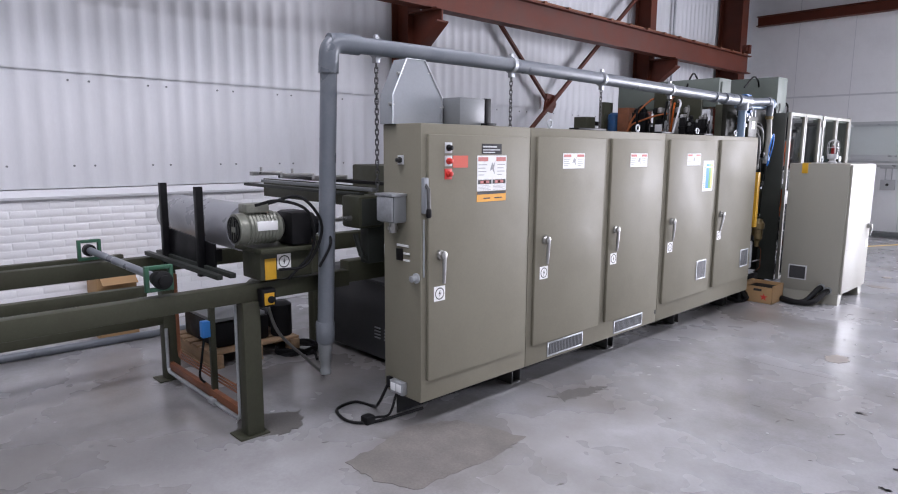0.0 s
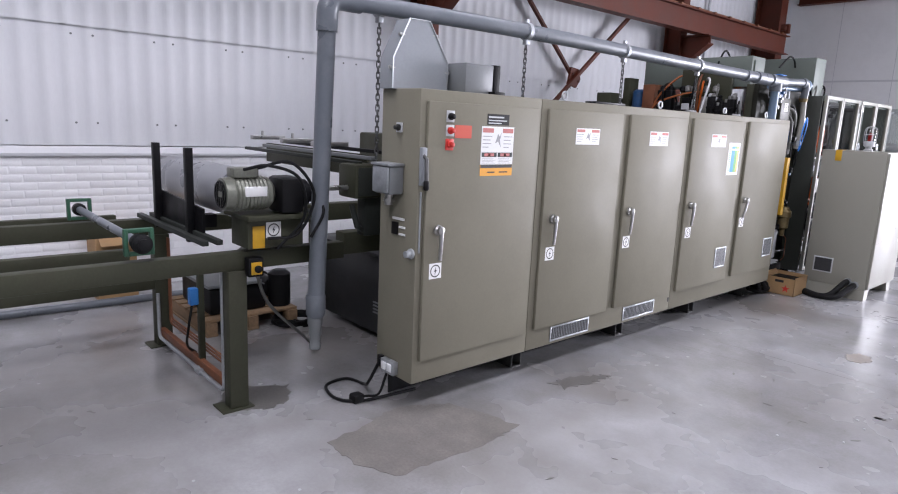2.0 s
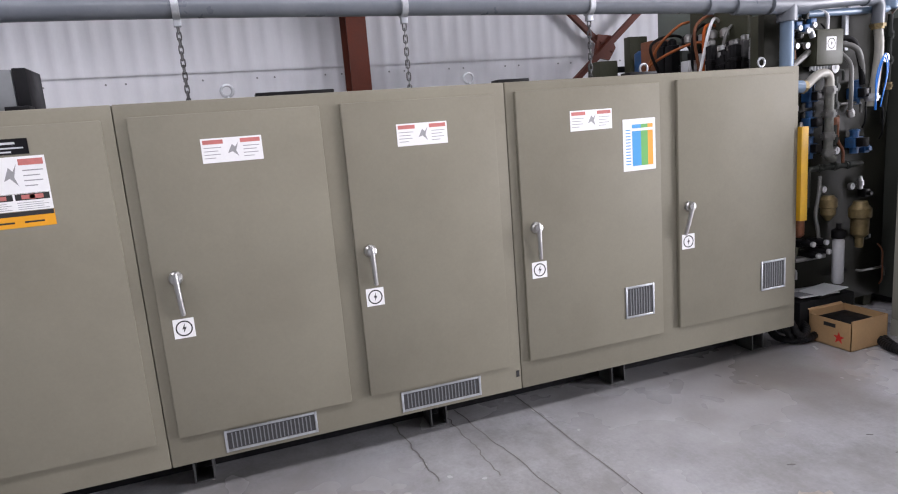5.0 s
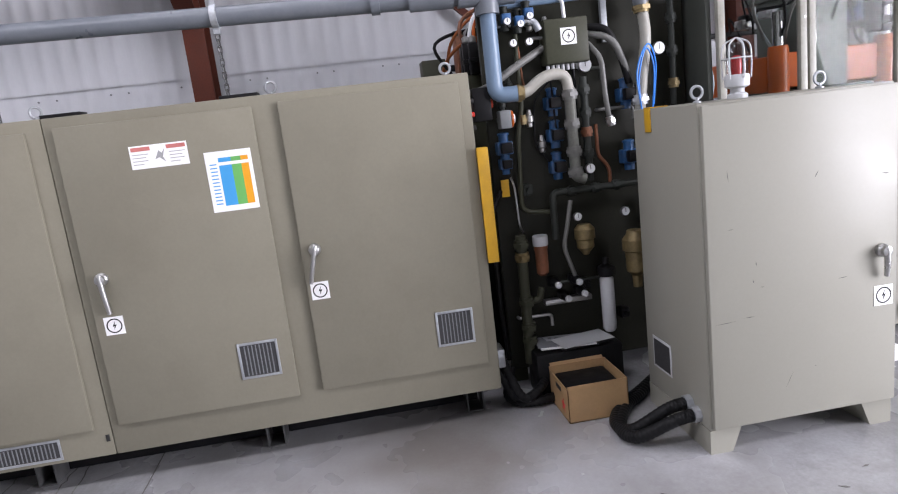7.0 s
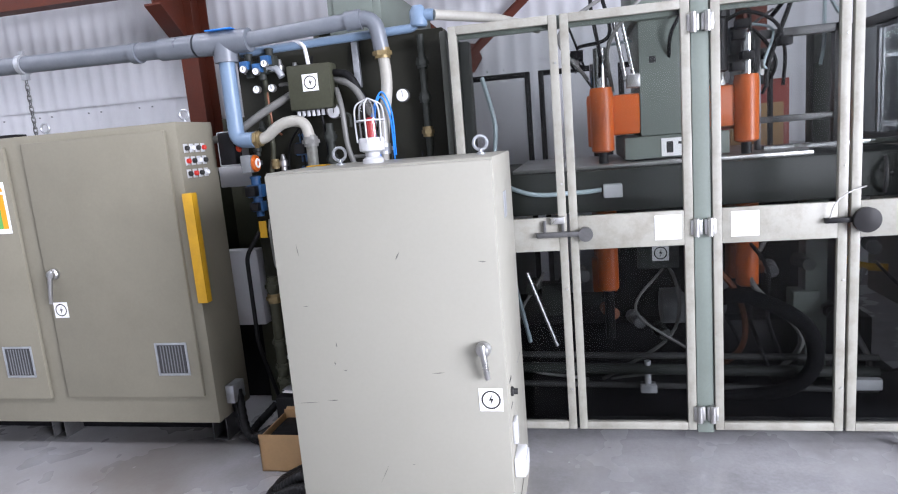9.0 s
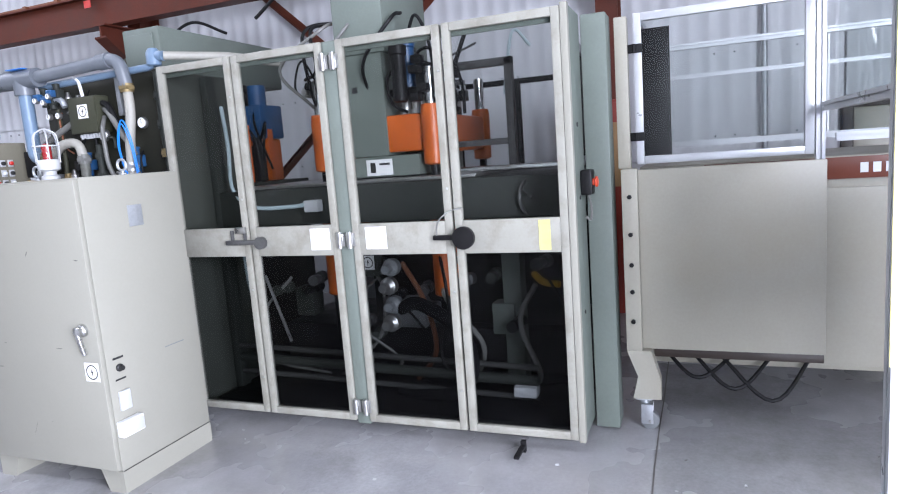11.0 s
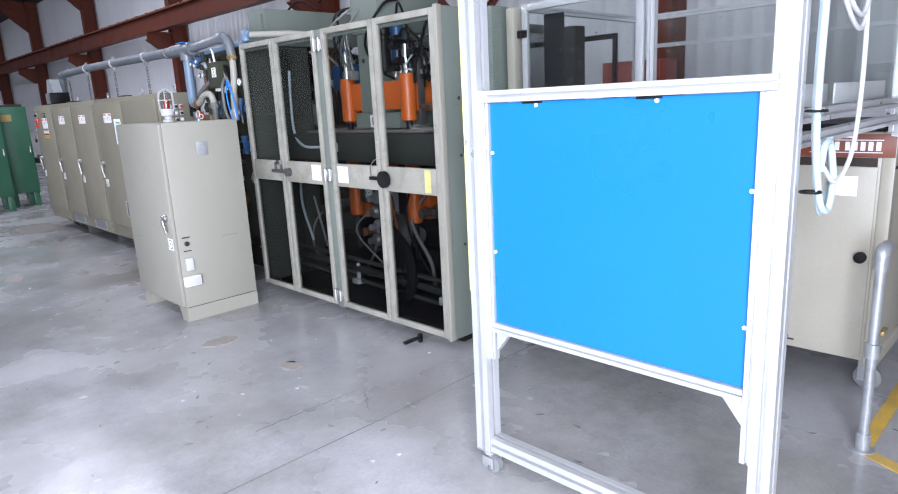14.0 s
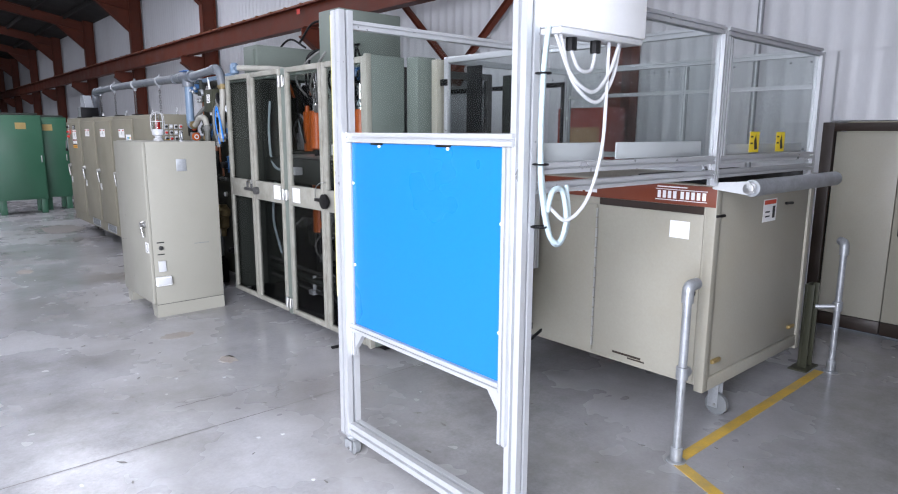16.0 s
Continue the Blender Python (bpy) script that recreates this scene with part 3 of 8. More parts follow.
def column(y):
    """H-section column with its crane bracket."""
    c = thing("steel_column", (-6.55, y, 0), "red oxide painted steel H column against the wall", "column", "columns along the wall")
    h = Geo()
    h.box(-6.42, -6.40, y - 0.11, y + 0.11, 0, EAVES + 0.05)
    h.box(-6.75, -6.73, y - 0.11, y + 0.11, 0, EAVES + 0.05)
    h.box(-6.73, -6.42, y - 0.007, y + 0.007, 0, EAVES + 0.05)
    part("shaft", h, "red", c)
    b = Geo()
    b.prism([(-6.40, 3.20), (-6.30, 3.20), (-5.84, 3.55), (-5.84, 3.70), (-6.40, 3.70)], "y", y - 0.012, y + 0.012)
    b.prism([(-6.40, 3.185), (-6.29, 3.185), (-5.83, 3.535), (-5.83, 3.555), (-6.30, 3.205), (-6.40, 3.205)], "y", y - 0.1, y + 0.1)
    b.box(-6.40, -5.83, y - 0.1, y + 0.1, 3.69, 3.71)
    part("crane_bracket", b, "red", c)
    r = Geo()
    za, zb = EAVES - 0.02, RIDGE_Z - 0.06
    for dz0, dz1, w in ((0, -0.02, 0.09), (-0.02, -0.33, 0.008), (-0.33, -0.35, 0.09)):
        r.prism([(-6.42, za + dz0), (RIDGE_X, zb + dz0), (RIDGE_X, zb + dz1), (-6.42, za + dz1)], "y", y - w, y + w)
    part("rafter", r, "red", c)
    h2 = Geo().prism([(-6.40, 5.65), (-6.40, 5.0), (-5.5, 5.82)], "y", y - 0.01, y + 0.01)
    h2.prism([(-6.40, 5.0), (-6.39, 4.98), (-5.48, 5.81), (-5.5, 5.83)], "y", y - 0.09, y + 0.09)
    part("haunch", h2, "red", c)


for y in COLUMNS:
    column(y)
corner = Geo().box(-6.24, -6.215, 16.13, 16.47, 0, EAVES).box(-6.77, -6.745, 16.13, 16.47, 0, EAVES).box(-6.745, -6.24, 16.29, 16.31, 0, EAVES)
solid("corner_column", corner, "red", "deep red oxide steel column near the wall corner", "column")

CB = -6.02
crane = thing("crane_beam", (CB, -11, 3.71), "long red oxide steel crane runway beam on column brackets", "beam")
g = Geo().box(CB - 0.1, CB + 0.1, YS + 0.1, 16.1, 3.712, 3.73).box(CB - 0.1, CB + 0.1, YS + 0.1, 16.1, 4.09, 4.11).box(CB - 0.007, CB + 0.007, YS + 0.1, 16.1, 3.73, 4.09)
part("girder", g, "red", crane)
part("rail", Geo().box(CB - 0.03, CB + 0.03, YS + 0.1, 16.05, 4.114, 4.16, 0.006), "rust", crane, "rusty crane rail")
part("end_stop", Geo().box(CB - 0.09, CB + 0.09, 15.98, 16.08, 4.164, 4.36, 0.01).box(CB - 0.05, CB + 0.05, 15.9, 15.98, 4.22, 4.32, 0.01), "red", crane)
clips = Geo()
yy = -16.0
while yy < 15.8:
    clips.box(CB + 0.035, CB + 0.09, yy - 0.03, yy + 0.03, 4.112, 4.15)
    yy += 0.61
part("rail_clip", clips, "rust", crane)
part("number_plate", Geo().box(CB + 0.1005, CB + 0.104, 5.86, 5.98, 3.96, 4.05), "redplastic", crane, "small faded red plate")

BRACES = [((-6.66, 6.05, 5.76), (-6.66, 9.40, 2.78)), ((-6.60, 12.3, 5.07), (-6.60, 6.32, 0.1))]
for ends in BRACES:
    p, q = Vector(ends[0]), Vector(ends[1])
    d = (q - p).normalized()
    g = Geo()
    w = d.cross(Vector((1, 0, 0))).normalized() * 0.045
    t = Vector((0.008, 0, 0))
    g.add([p - w, p + w, q + w, q - w, p - w + t, p + w + t, q + w + t, q - w + t], [(0, 1, 2, 3), (7, 6, 5, 4), (0, 4, 5, 1), (1, 5, 6, 2), (2, 6, 7, 3), (3, 7, 4, 0)])
    t2 = Vector((0.06, 0, 0))
    w2 = w * 0.82
    g.add([p + w2, p + w, q + w, q + w2, p + w2 + t2, p + w + t2, q + w + t2, q + w2 + t2], [(0, 1, 2, 3), (7, 6, 5, 4), (0, 4, 5, 1), (1, 5, 6, 2), (2, 6, 7, 3), (3, 7, 4, 0)])
    solid("wall_brace", g, "red", "red oxide steel angle brace across the wall bay", "brace", group="wall braces")
g = Geo().prism([(9.30, 2.60), (9.52, 2.55), (9.62, 2.70), (9.56, 2.86), (9.36, 2.88)], "x", -6.65, -6.61)
g.cyl((-6.61, 9.40, 2.78), (-6.59, 9.40, 2.78), 0.02, 6).cyl((-6.61, 9.56, 2.66), (-6.59, 9.56, 2.66), 0.02, 6)
solid("gusset_plate", g, "red", "red oxide gusset plate where the braces cross", "bracket")

purl = Geo()
for i in range(1, 8):
    x = XW + i * 1.02
    z = slope(x)
    purl.box(x - 0.03, x + 0.03, YS, YN, z - 0.16, z - 0.003)
structure("roof_purlins", purl, "roof", "dark steel roof purlins under the sheets", "beam")

# side door in the west wall
d1 = thing("door_1", (XW - 0.05, 15.6, 0), "closed pair of cream steel doors in a dark brown frame", "door", kind="structure")
fr = Geo().box(XW - 0.14, XW + 0.05, DOOR_Y0 - 0.1, DOOR_Y0, 0, DOOR_Z + 0.05, 0.004).box(XW - 0.14, XW + 0.05, DOOR_Y1, DOOR_Y1 + 0.1, 0, DOOR_Z + 0.05, 0.004)
fr.box(XW - 0.14, XW + 0.05, DOOR_Y0, DOOR_Y1, DOOR_Z - 0.03, DOOR_Z + 0.05, 0.004)
part("door_frame", fr, "brown", d1, "dark brown door frame")
ym = 15.23
for ya, yb in ((DOOR_Y0 + 0.01, ym - 0.004), (ym + 0.004, DOOR_Y1 - 0.01)):
    part("door_leaf", Geo().box(XW - 0.07, XW + 0.0, ya, yb, 0.14, DOOR_Z - 0.035, 0.004), "cream", d1)
    part("kick_plate", Geo().box(XW - 0.06, XW + 0.008, ya, yb, 0.012, 0.135, 0.002), "brown", d1, "dark brown kick plate")
hb = part("panic_bar", Geo().box(XW + 0.002, XW + 0.06, ym + 0.06, ym + 0.5, 0.96, 1.04, 0.008), "blackmetal", d1, "black push bar")


# ---- the long control cabinet ----
def lightning(g_plate, parent, x, y, z, s=0.1):
    """Square white shock-warning label with a dark ring and bolt, on a face across x."""
    lab = part("warning_label", Geo().box(x, x + 0.0015, y - s / 2, y + s / 2, z - s / 2, z + s / 2), "paper", parent, "white shock warning label")
    g = Geo()
    n = 20
    for i in range(n):
        a, b = 2 * math.pi * i / n, 2 * math.pi * (i + 1) / n
        g.add([(x + 0.0022, y + r * math.sin(t), z + r * math.cos(t)) for r, t in ((s * 0.34, a), (s * 0.41, a), (s * 0.41, b), (s * 0.34, b))], [(0, 1, 2, 3)])
    g.prism([(y + s * 0.06, z + s * 0.26), (y - s * 0.1, z - s * 0.04), (y + s * 0.0, z - s * 0.02), (y - s * 0.05, z - s * 0.26), (y + s * 0.12, z + s * 0.06), (y + s * 0.02, z + s * 0.05)], "x", x + 0.0018, x + 0.0024)
    part("print", g, "ink", lab)


def lever(parent, x, y, z, tilt=0.0, L=0.19):
    """Chromed swing handle on a boss, hanging down by L."""
    g = Geo().lathe((x, y, z), (1, 0, 0), [(0.034, 0), (0.034, 0.018), (0.026, 0.028), (0.026, 0.046), (0.014, 0.052)], 16)
    h = part("handle", g, "steel", parent, "chromed swing handle")
    dy = math.sin(radians(tilt))
    dz = -math.cos(radians(tilt))
    pts = [(x + 0.034, y - dy * 0.02, z - dz * 0.02), (x + 0.04, y, z), (x + 0.036, y + dy * L * 0.5, z + dz * L * 0.5), (x + 0.026, y + dy * L, z + dz * L)]
    part("grip", Geo().tube(bend(pts, 4), 0.018, 10, r_end=0.012), "steel", h)


def louvre(parent, x, y0, y1, z0, z1, n=9):
    """Vent grille: rim, dark mesh and upright bars."""
    v = part("vent", Geo().frame_x(x, x + 0.006, y0, y1, z0, z1, 0.013, 0.001), "galv", parent, "grey metal vent grille")
    part("mesh", Geo().box(x + 0.0005, x + 0.002, y0 + 0.015, y1 - 0.015, z0 + 0.015, z1 - 0.015), "mesh", v)
    g = Geo()
    for i in range(1, n):
        yy = y0 + 0.018 + (y1 - y0 - 0.036) * i / n
        g.box(x + 0.002, x + 0.0045, yy - 0.003, yy + 0.003, z0 + 0.018, z1 - 0.018)
    tagged(part("bar", g, "grey", v), kind="stuff")


def danger_sticker(parent, x, y0, y1, z0, z1):
    """White caution sticker: red headings, text bars and a small dark figure of strokes."""
    s = part("warning_sticker", Geo().box(x, x + 0.0012, y0, y1, z0, z1), "paper", parent, "white warning sticker with red headings")
    w, h = y1 - y0, z1 - z0
    for a in (0.03, 0.64):
        part("heading", Geo().box(x + 0.0014, x + 0.002, y0 + w * a, y0 + w * (a + 0.33), z0 + h * 0.76, z0 + h * 0.93), "fadedred", s)
    t = Geo()
    for a, b in ((0.04, 0.32), (0.68, 0.95)):
        for k, e in ((0.6, 0.0), (0.46, 0.05), (0.32, 0.02), (0.18, 0.1)):
            t.box(x + 0.0014, x + 0.0018, y0 + w * a, y0 + w * (b - e), z0 + h * k, z0 + h * (k + 0.03))
    t.prism([(y0 + w * 0.42, z0 + h * 0.35), (y0 + w * 0.5, z0 + h * 0.72), (y0 + w * 0.55, z0 + h * 0.6), (y0 + w * 0.61, z0 + h * 0.8), (y0 + w * 0.56, z0 + h * 0.45), (y0 + w * 0.6, z0 + h * 0.2), (y0 + w * 0.5, z0 + h * 0.42)], "x", x + 0.0014, x + 0.0019)
    part("print", t, "greyprint", s)


def eye_bolt(parent, x, y, z, s=0.03):
    g = Geo().lathe((x, y, z), (0, 0, 1), [(0.022, 0), (0.022, 0.008), (0.01, 0.012), (0.01, 0.026)], 12)
    g.ring((x, y, z + 0.022 + s), (1, 0, 0), s, 0.008, 16, 6)
    part("lifting_eye", g, "galv", parent, "galvanised lifting eye")


CX0, CX1, CY0, CY1, CZ0, CZ1 = -3.01, -2.62, 3.0, 8.34, 0.215, 2.075
cab = thing("control_cabinet", (-2.84, 5.68, 0), "long beige steel control cabinet with five doors", "cabinet")
for ya, yb in ((CY0, 4.085), (4.088, 6.115), (6.118, CY1)):
    part("body", Geo().box(CX0, CX1, ya, yb, CZ0, CZ1, 0.008), "beige", cab)
for yf in (4.22, 5.62, 6.95, 8.2):
    foot = Geo().frame_x(-2.98, -2.82, yf - 0.055, yf + 0.055, 0.0, CZ0 - 0.002, 0.009, 0.001)
    part("foot", foot, "greymotor", cab, "open steel box section foot")
# added black board stands in for the deep shade under the cabinet
part("plinth_board", Geo().box(CX0 + 0.004, CX0 + 0.015, CY0 + 0.1, CY1 - 0.1, 0.004, CZ0 - 0.003), "blackmetal", cab, "black board added to darken the gap below")
DOORS = [(3.045, 4.035, 0.37, 2.005), (4.145, 5.05, 0.38, 2.01), (5.16, 6.035, 0.385, 2.012), (6.17, 7.165, 0.39, 2.02), (7.30, 8.275, 0.40, 2.03)]
HANDLE_Y = [3.145, 4.25, 5.24, 6.255, 7.375]
LABEL_Y = [3.14, 4.252, 5.242, 6.265, 7.37]
XD = -2.592
doors = []
for i, (ya, yb, za, zb) in enumerate(DOORS):
    d = part("door", Geo().box(CX1 + 0.001, XD, ya, yb, za, zb, 0.006), "beige", cab)
    doors.append(d)
    lever(d, XD, HANDLE_Y[i], 1.22, tilt=-14 if i == 4 else 3)
    lightning(None, d, XD + 0.0005, LABEL_Y[i], 0.985 if i == 4 else 0.958)
    if i in (1, 2, 3):
        yc = (4.6, 5.595, 6.665)[i - 1]
        danger_sticker(d, XD + 0.0005, yc - 0.145, yc + 0.145, 1.765, 1.885)
for ya, yb in ((4.36, 4.85), (5.34, 5.84)):
    louvre(cab, CX1 + 0.0005, ya, yb, 0.238, 0.36, 22)
louvre(doors[3], XD + 0.0005, 6.87, 7.09, 0.54, 0.75)
louvre(doors[4], XD + 0.0005, 7.99, 8.21, 0.545, 0.755)
for ye in (4.62, 6.0, 7.25, 8.25):
    eye_bolt(cab, -2.86, ye, CZ1)
# door 1: stickers, switches
d = doors[0]
danger_sticker(d, XD + 0.0005, 3.485, 3.785, 1.705, 1.87)
low = part("warning_sticker", Geo().box(XD + 0.0005, XD + 0.0017, 3.485, 3.785, 1.625, 1.7035), "paper", d, "white warning sticker with red headings in black frames")
for ya in (3.493, 3.64):
    fr_ = part("heading", Geo().box(XD + 0.0019, XD + 0.0022, ya, ya + 0.138, 1.673, 1.702), "ink", low)
    part("oval", Geo().lathe((XD + 0.0023, ya + 0.069, 1.6875), (1, 0, 0), [(0.012, 0), (0.012, 0.0003)], 14).box(XD + 0.0023, XD + 0.0026, ya + 0.025, ya + 0.113, 1.678, 1.697), "fadedred", fr_)
tx = Geo()
for k in range(4):
    for ya in (3.497, 3.645):
        tx.box(XD + 0.0019, XD + 0.0022, ya, ya + 0.125 - 0.02 * (k % 2), 1.632 + 0.0095 * k, 1.6345 + 0.0095 * k)
part("print", tx, "greyprint", low)
am = part("caution_sticker", Geo().box(XD + 0.0005, XD + 0.0018, 3.485, 3.785, 1.55, 1.622), "amber", d, "amber caution sticker")
part("heading", Geo().box(XD + 0.002, XD + 0.0024, 3.487, 3.783, 1.602, 1.622).box(XD + 0.002, XD + 0.0024, 3.55, 3.62, 1.57, 1.578).box(XD + 0.002, XD + 0.0024, 3.66, 3.74, 1.57, 1.578), "ink", am)
pl = part("name_plate", Geo().box(XD + 0.0005, XD + 0.003, 3.53, 3.73, 1.88, 1.95), "blackmetal", d, "dark maker's plate")
part("print", Geo().box(XD + 0.0032, XD + 0.0036, 3.54, 3.68, 1.925, 1.935).box(XD + 0.0032, XD + 0.0036, 3.54, 3.71, 1.905, 1.912).box(XD + 0.0032, XD + 0.0036, 3.54, 3.66, 1.888, 1.895), "greylight", pl)
part("sign", Geo().box(XD + 0.0005, XD + 0.002, 3.255, 3.395, 1.79, 1.87), "orangesign", d, "orange red sign with faint print")
for zz, mm in ((1.92, "blackmetal"), (1.835, "redplastic"), (1.75, "redplastic")):
    sw = part("switch", Geo().box(XD, XD + 0.004, 3.18, 3.245, zz - 0.035, zz + 0.035, 0.002), "greylight" if zz > 1.8 else "redplastic", d, "square push button plate")
    part("knob", Geo().lathe((XD + 0.004, 3.212, zz), (1, 0, 0), [(0.022, 0), (0.022, 0.012), (0.016, 0.016), (0.016, 0.032), (0.01, 0.036)], 14), mm, sw)
# chart on door 4
ch = part("chart", Geo().box(XD + 0.0005, XD + 0.0015, 6.885, 7.125, 1.49, 1.81), "paper", doors[3], "white printed chart with coloured columns")
for a, b, mm in ((0.28, 0.55, "signblue"), (0.55, 0.76, "signgreen"), (0.76, 0.92, "amber")):
    part("print", Geo().box(XD + 0.0017, XD + 0.0021, 6.885 + 0.24 * a, 6.885 + 0.24 * b, 1.52, 1.735).box(XD + 0.0017, XD + 0.0021, 6.885 + 0.24 * a, 6.885 + 0.24 * b, 1.752, 1.775), mm, ch)
lines = Geo()
for k in range(12):
    lines.box(XD + 0.0017, XD + 0.002, 6.905, 6.94, 1.53 + k * 0.019, 1.536 + k * 0.019)
part("print", lines, "signblue", ch)
# main switch lever beside door 1
sw = part("isolator_lever", Geo().box(CX1 + 0.0005, CX1 + 0.03, 3.002, 3.042, 1.5, 1.73, 0.005), "shellgrey", cab, "galvanised isolator lever guard")
part("lever", Geo().tube([(CX1 + 0.012, 3.02, 1.69), (CX1 + 0.05, 3.02, 1.66), (CX1 + 0.055, 3.02, 1.53)], 0.013, 10), "greymotor", sw)
part("knob", Geo().lathe((CX1 + 0.055, 3.02, 1.535), (0, 0, -1), [(0.012, 0), (0.018, 0.01), (0.018, 0.05), (0.012, 0.06)], 12), "blackmetal", sw)
part("rod", Geo().cyl((CX1 + 0.006, 3.02, 1.08), (CX1 + 0.006, 3.02, 1.46), 0.006, 8), "galv", sw)
# narrow end facing the transfer table
ib = part("isolator_box", Geo().box(-2.93, -2.76, 2.89, CY0 - 0.0005, 1.43, 1.61, 0.012), "grey", cab, "grey cast isolator box")
part("lid", Geo().box(-2.925, -2.765, 2.875, 2.89, 1.44, 1.60, 0.006).box(-2.94, -2.75, 2.87, 2.995, 1.605, 1.622, 0.004), "galv", ib)
part("gland", Geo().cyl((-2.84, 2.945, 1.43), (-2.84, 2.945, 1.36), 0.026, 12).cyl((-2.84, 2.945, 1.4), (-2.84, 2.945, 1.38), 0.036, 6), "steel", ib)
so = part("socket_outlet", Geo().box(-2.90, -2.76, 2.955, CY0 - 0.0005, 0.235, 0.325, 0.006), "galv", cab, "metal-clad twin socket outlet")
part("socket_face", Geo().box(-2.885, -2.835, 2.95, 2.956, 0.255, 0.31, 0.002).box(-2.825, -2.775, 2.95, 2.956, 0.255, 0.31, 0.002), "white", so)
part("inlet", Geo().box(-2.96, -2.915, 2.97, CY0 - 0.0005, 0.25, 0.325, 0.004), "blackmetal", cab, "small black inlet")
kn = part("selector", Geo().box(-2.845, -2.785, 2.99, CY0 - 0.0005, 1.81, 1.87, 0.003), "greylight", cab, "grey selector switch")
part("knob", Geo().lathe((-2.815, 2.99, 1.84), (0, -1, 0), [(0.02, 0), (0.02, 0.012), (0.013, 0.016), (0.013, 0.034), (0.008, 0.037)], 14), "ink", kn)
ls = part("counter", Geo().box(-2.86, -2.80, 2.985, CY0 - 0.0005, 1.17, 1.25, 0.003), "blackmetal", cab, "small black counter with labels")
part("print", Geo().box(-2.86, -2.74, 2.992, CY0 - 0.0003, 1.265, 1.28).box(-2.79, -2.73, 2.992, CY0 - 0.0003, 1.215, 1.228).box(-2.79, -2.73, 2.992, CY0 - 0.0003, 1.17, 1.182), "paper", ls)
part("lock", Geo().lathe((-2.66, CY0, 1.07), (0, -1, 0), [(0.034, 0), (0.034, 0.012), (0.022, 0.02), (0.022, 0.05), (0.016, 0.054)], 16), "galv", cab)
# far end: push buttons
for r in range(3):
    for c in range(4):
        yb_, xb_, zb_ = CY1, -2.685 - 0.06 * c, 1.92 - 0.075 * r
        b = part("push_button", Geo().box(xb_ - 0.021, xb_ + 0.021, yb_, yb_ + 0.005, zb_ - 0.026, zb_ + 0.026, 0.002), "greylight", cab)
        part("knob", Geo().lathe((xb_, yb_ + 0.005, zb_), (0, 1, 0), [(0.015, 0), (0.015, 0.016), (0.01, 0.02)], 12), ("ink", "white", "ink", "redplastic")[(r * 3 + c) % 4], b)
part("socket_outlet", Geo().box(-2.86, -2.72, CY1 + 0.0005, CY1 + 0.06, 0.30, 0.42, 0.008), "galv", cab, "metal socket box")
part("corner_guard", Geo().box(-2.64, -2.60, CY1 + 0.0005, 8.40, 1.0, 1.66, 0.004).box(-2.6, -2.585, CY1 - 0.004, 8.40, 1.0, 1.66, 0.003), "yellow", cab, "yellow painted edge bar")
for ya, yb in ((4.75, 5.15), (6.1, 6.3), (7.0, 7.2), (3.65, 3.75)):
    part("lid_strip", Geo().box(-2.76, -2.66, ya, yb, CZ1 + 0.0005, CZ1 + 0.02, 0.003), "blackmetal", cab, "black strip on the roof")
part("cover_plate", Geo().box(CX1 + 0.0005, CX1 + 0.003, 6.08, 6.10, 0.30, 0.34), "ink", cab)

# flex lying on the floor by the cabinet's end
flex = Geo().tube(bend([(-2.93, 2.96, 0.27), (-3.0, 2.93, 0.12), (-3.2, 3.03, 0.014), (-3.36, 2.98, 0.012), (-3.33, 2.8, 0.012), (-3.12, 2.74, 0.012), (-2.98, 2.84, 0.013), (-2.94, 3.08, 0.013), (-2.92, 3.28, 0.014)], 8), 0.011, 8)
fx = thing("power_lead", (-3.1, 2.9, 0), "black power lead with plug looped on the floor", "cable")
part("lead", flex, "black", fx)
part("plug", Geo().box(-3.04, -2.96, 2.8, 2.88, 0.0, 0.06, 0.012), "black", fx)
part("lead", Geo().tube(bend([(-3.0, 2.84, 0.03), (-2.95, 2.88, 0.05), (-2.86, 2.92, 0.09), (-2.82, 2.95, 0.24)], 6), 0.009, 8), "black", fx)

# ---- grey PVC pipe run over the cabinet ----
PX = -3.12
pipe = thing("extraction_pipe", (-3.25, 2.68, 0.02), "grey plastic pipe run, clipped on rods above the cabinet", "pipe")
TOP = [(-3.205, 2.71, 2.60), (PX, 4.4, 2.60), (PX + 0.05, 7.0, 2.57), (-2.93, 8.45, 2.53)]
part("downpipe", Geo().cyl((-3.254, 2.672, 0.70), (-3.209, 2.71, 2.42), 0.056, 24), "pvc", pipe)
part("coupling", Geo().lathe((-3.258, 2.67, 0.56), (0, 0, 1), [(0.05, 0), (0.064, 0.02), (0.066, 0.14), (0.062, 0.16)], 24), "pvc", pipe)
part("reducer", Geo().lathe((-3.262, 2.668, 0.335), (0, 0, 1), [(0.032, 0), (0.04, 0.008), (0.04, 0.03), (0.034, 0.04), (0.036, 0.09), (0.043, 0.10), (0.043, 0.16), (0.05, 0.18), (0.05, 0.23)], 20), "grey", pipe, "stepped grey hose tail")
part("elbow", Geo().tube(elbow([(-3.21, 2.709, 2.40), (-3.205, 2.713, 2.60), (-3.195, 2.94, 2.60)], 0.13, 10), 0.066, 24), "pvc", pipe)
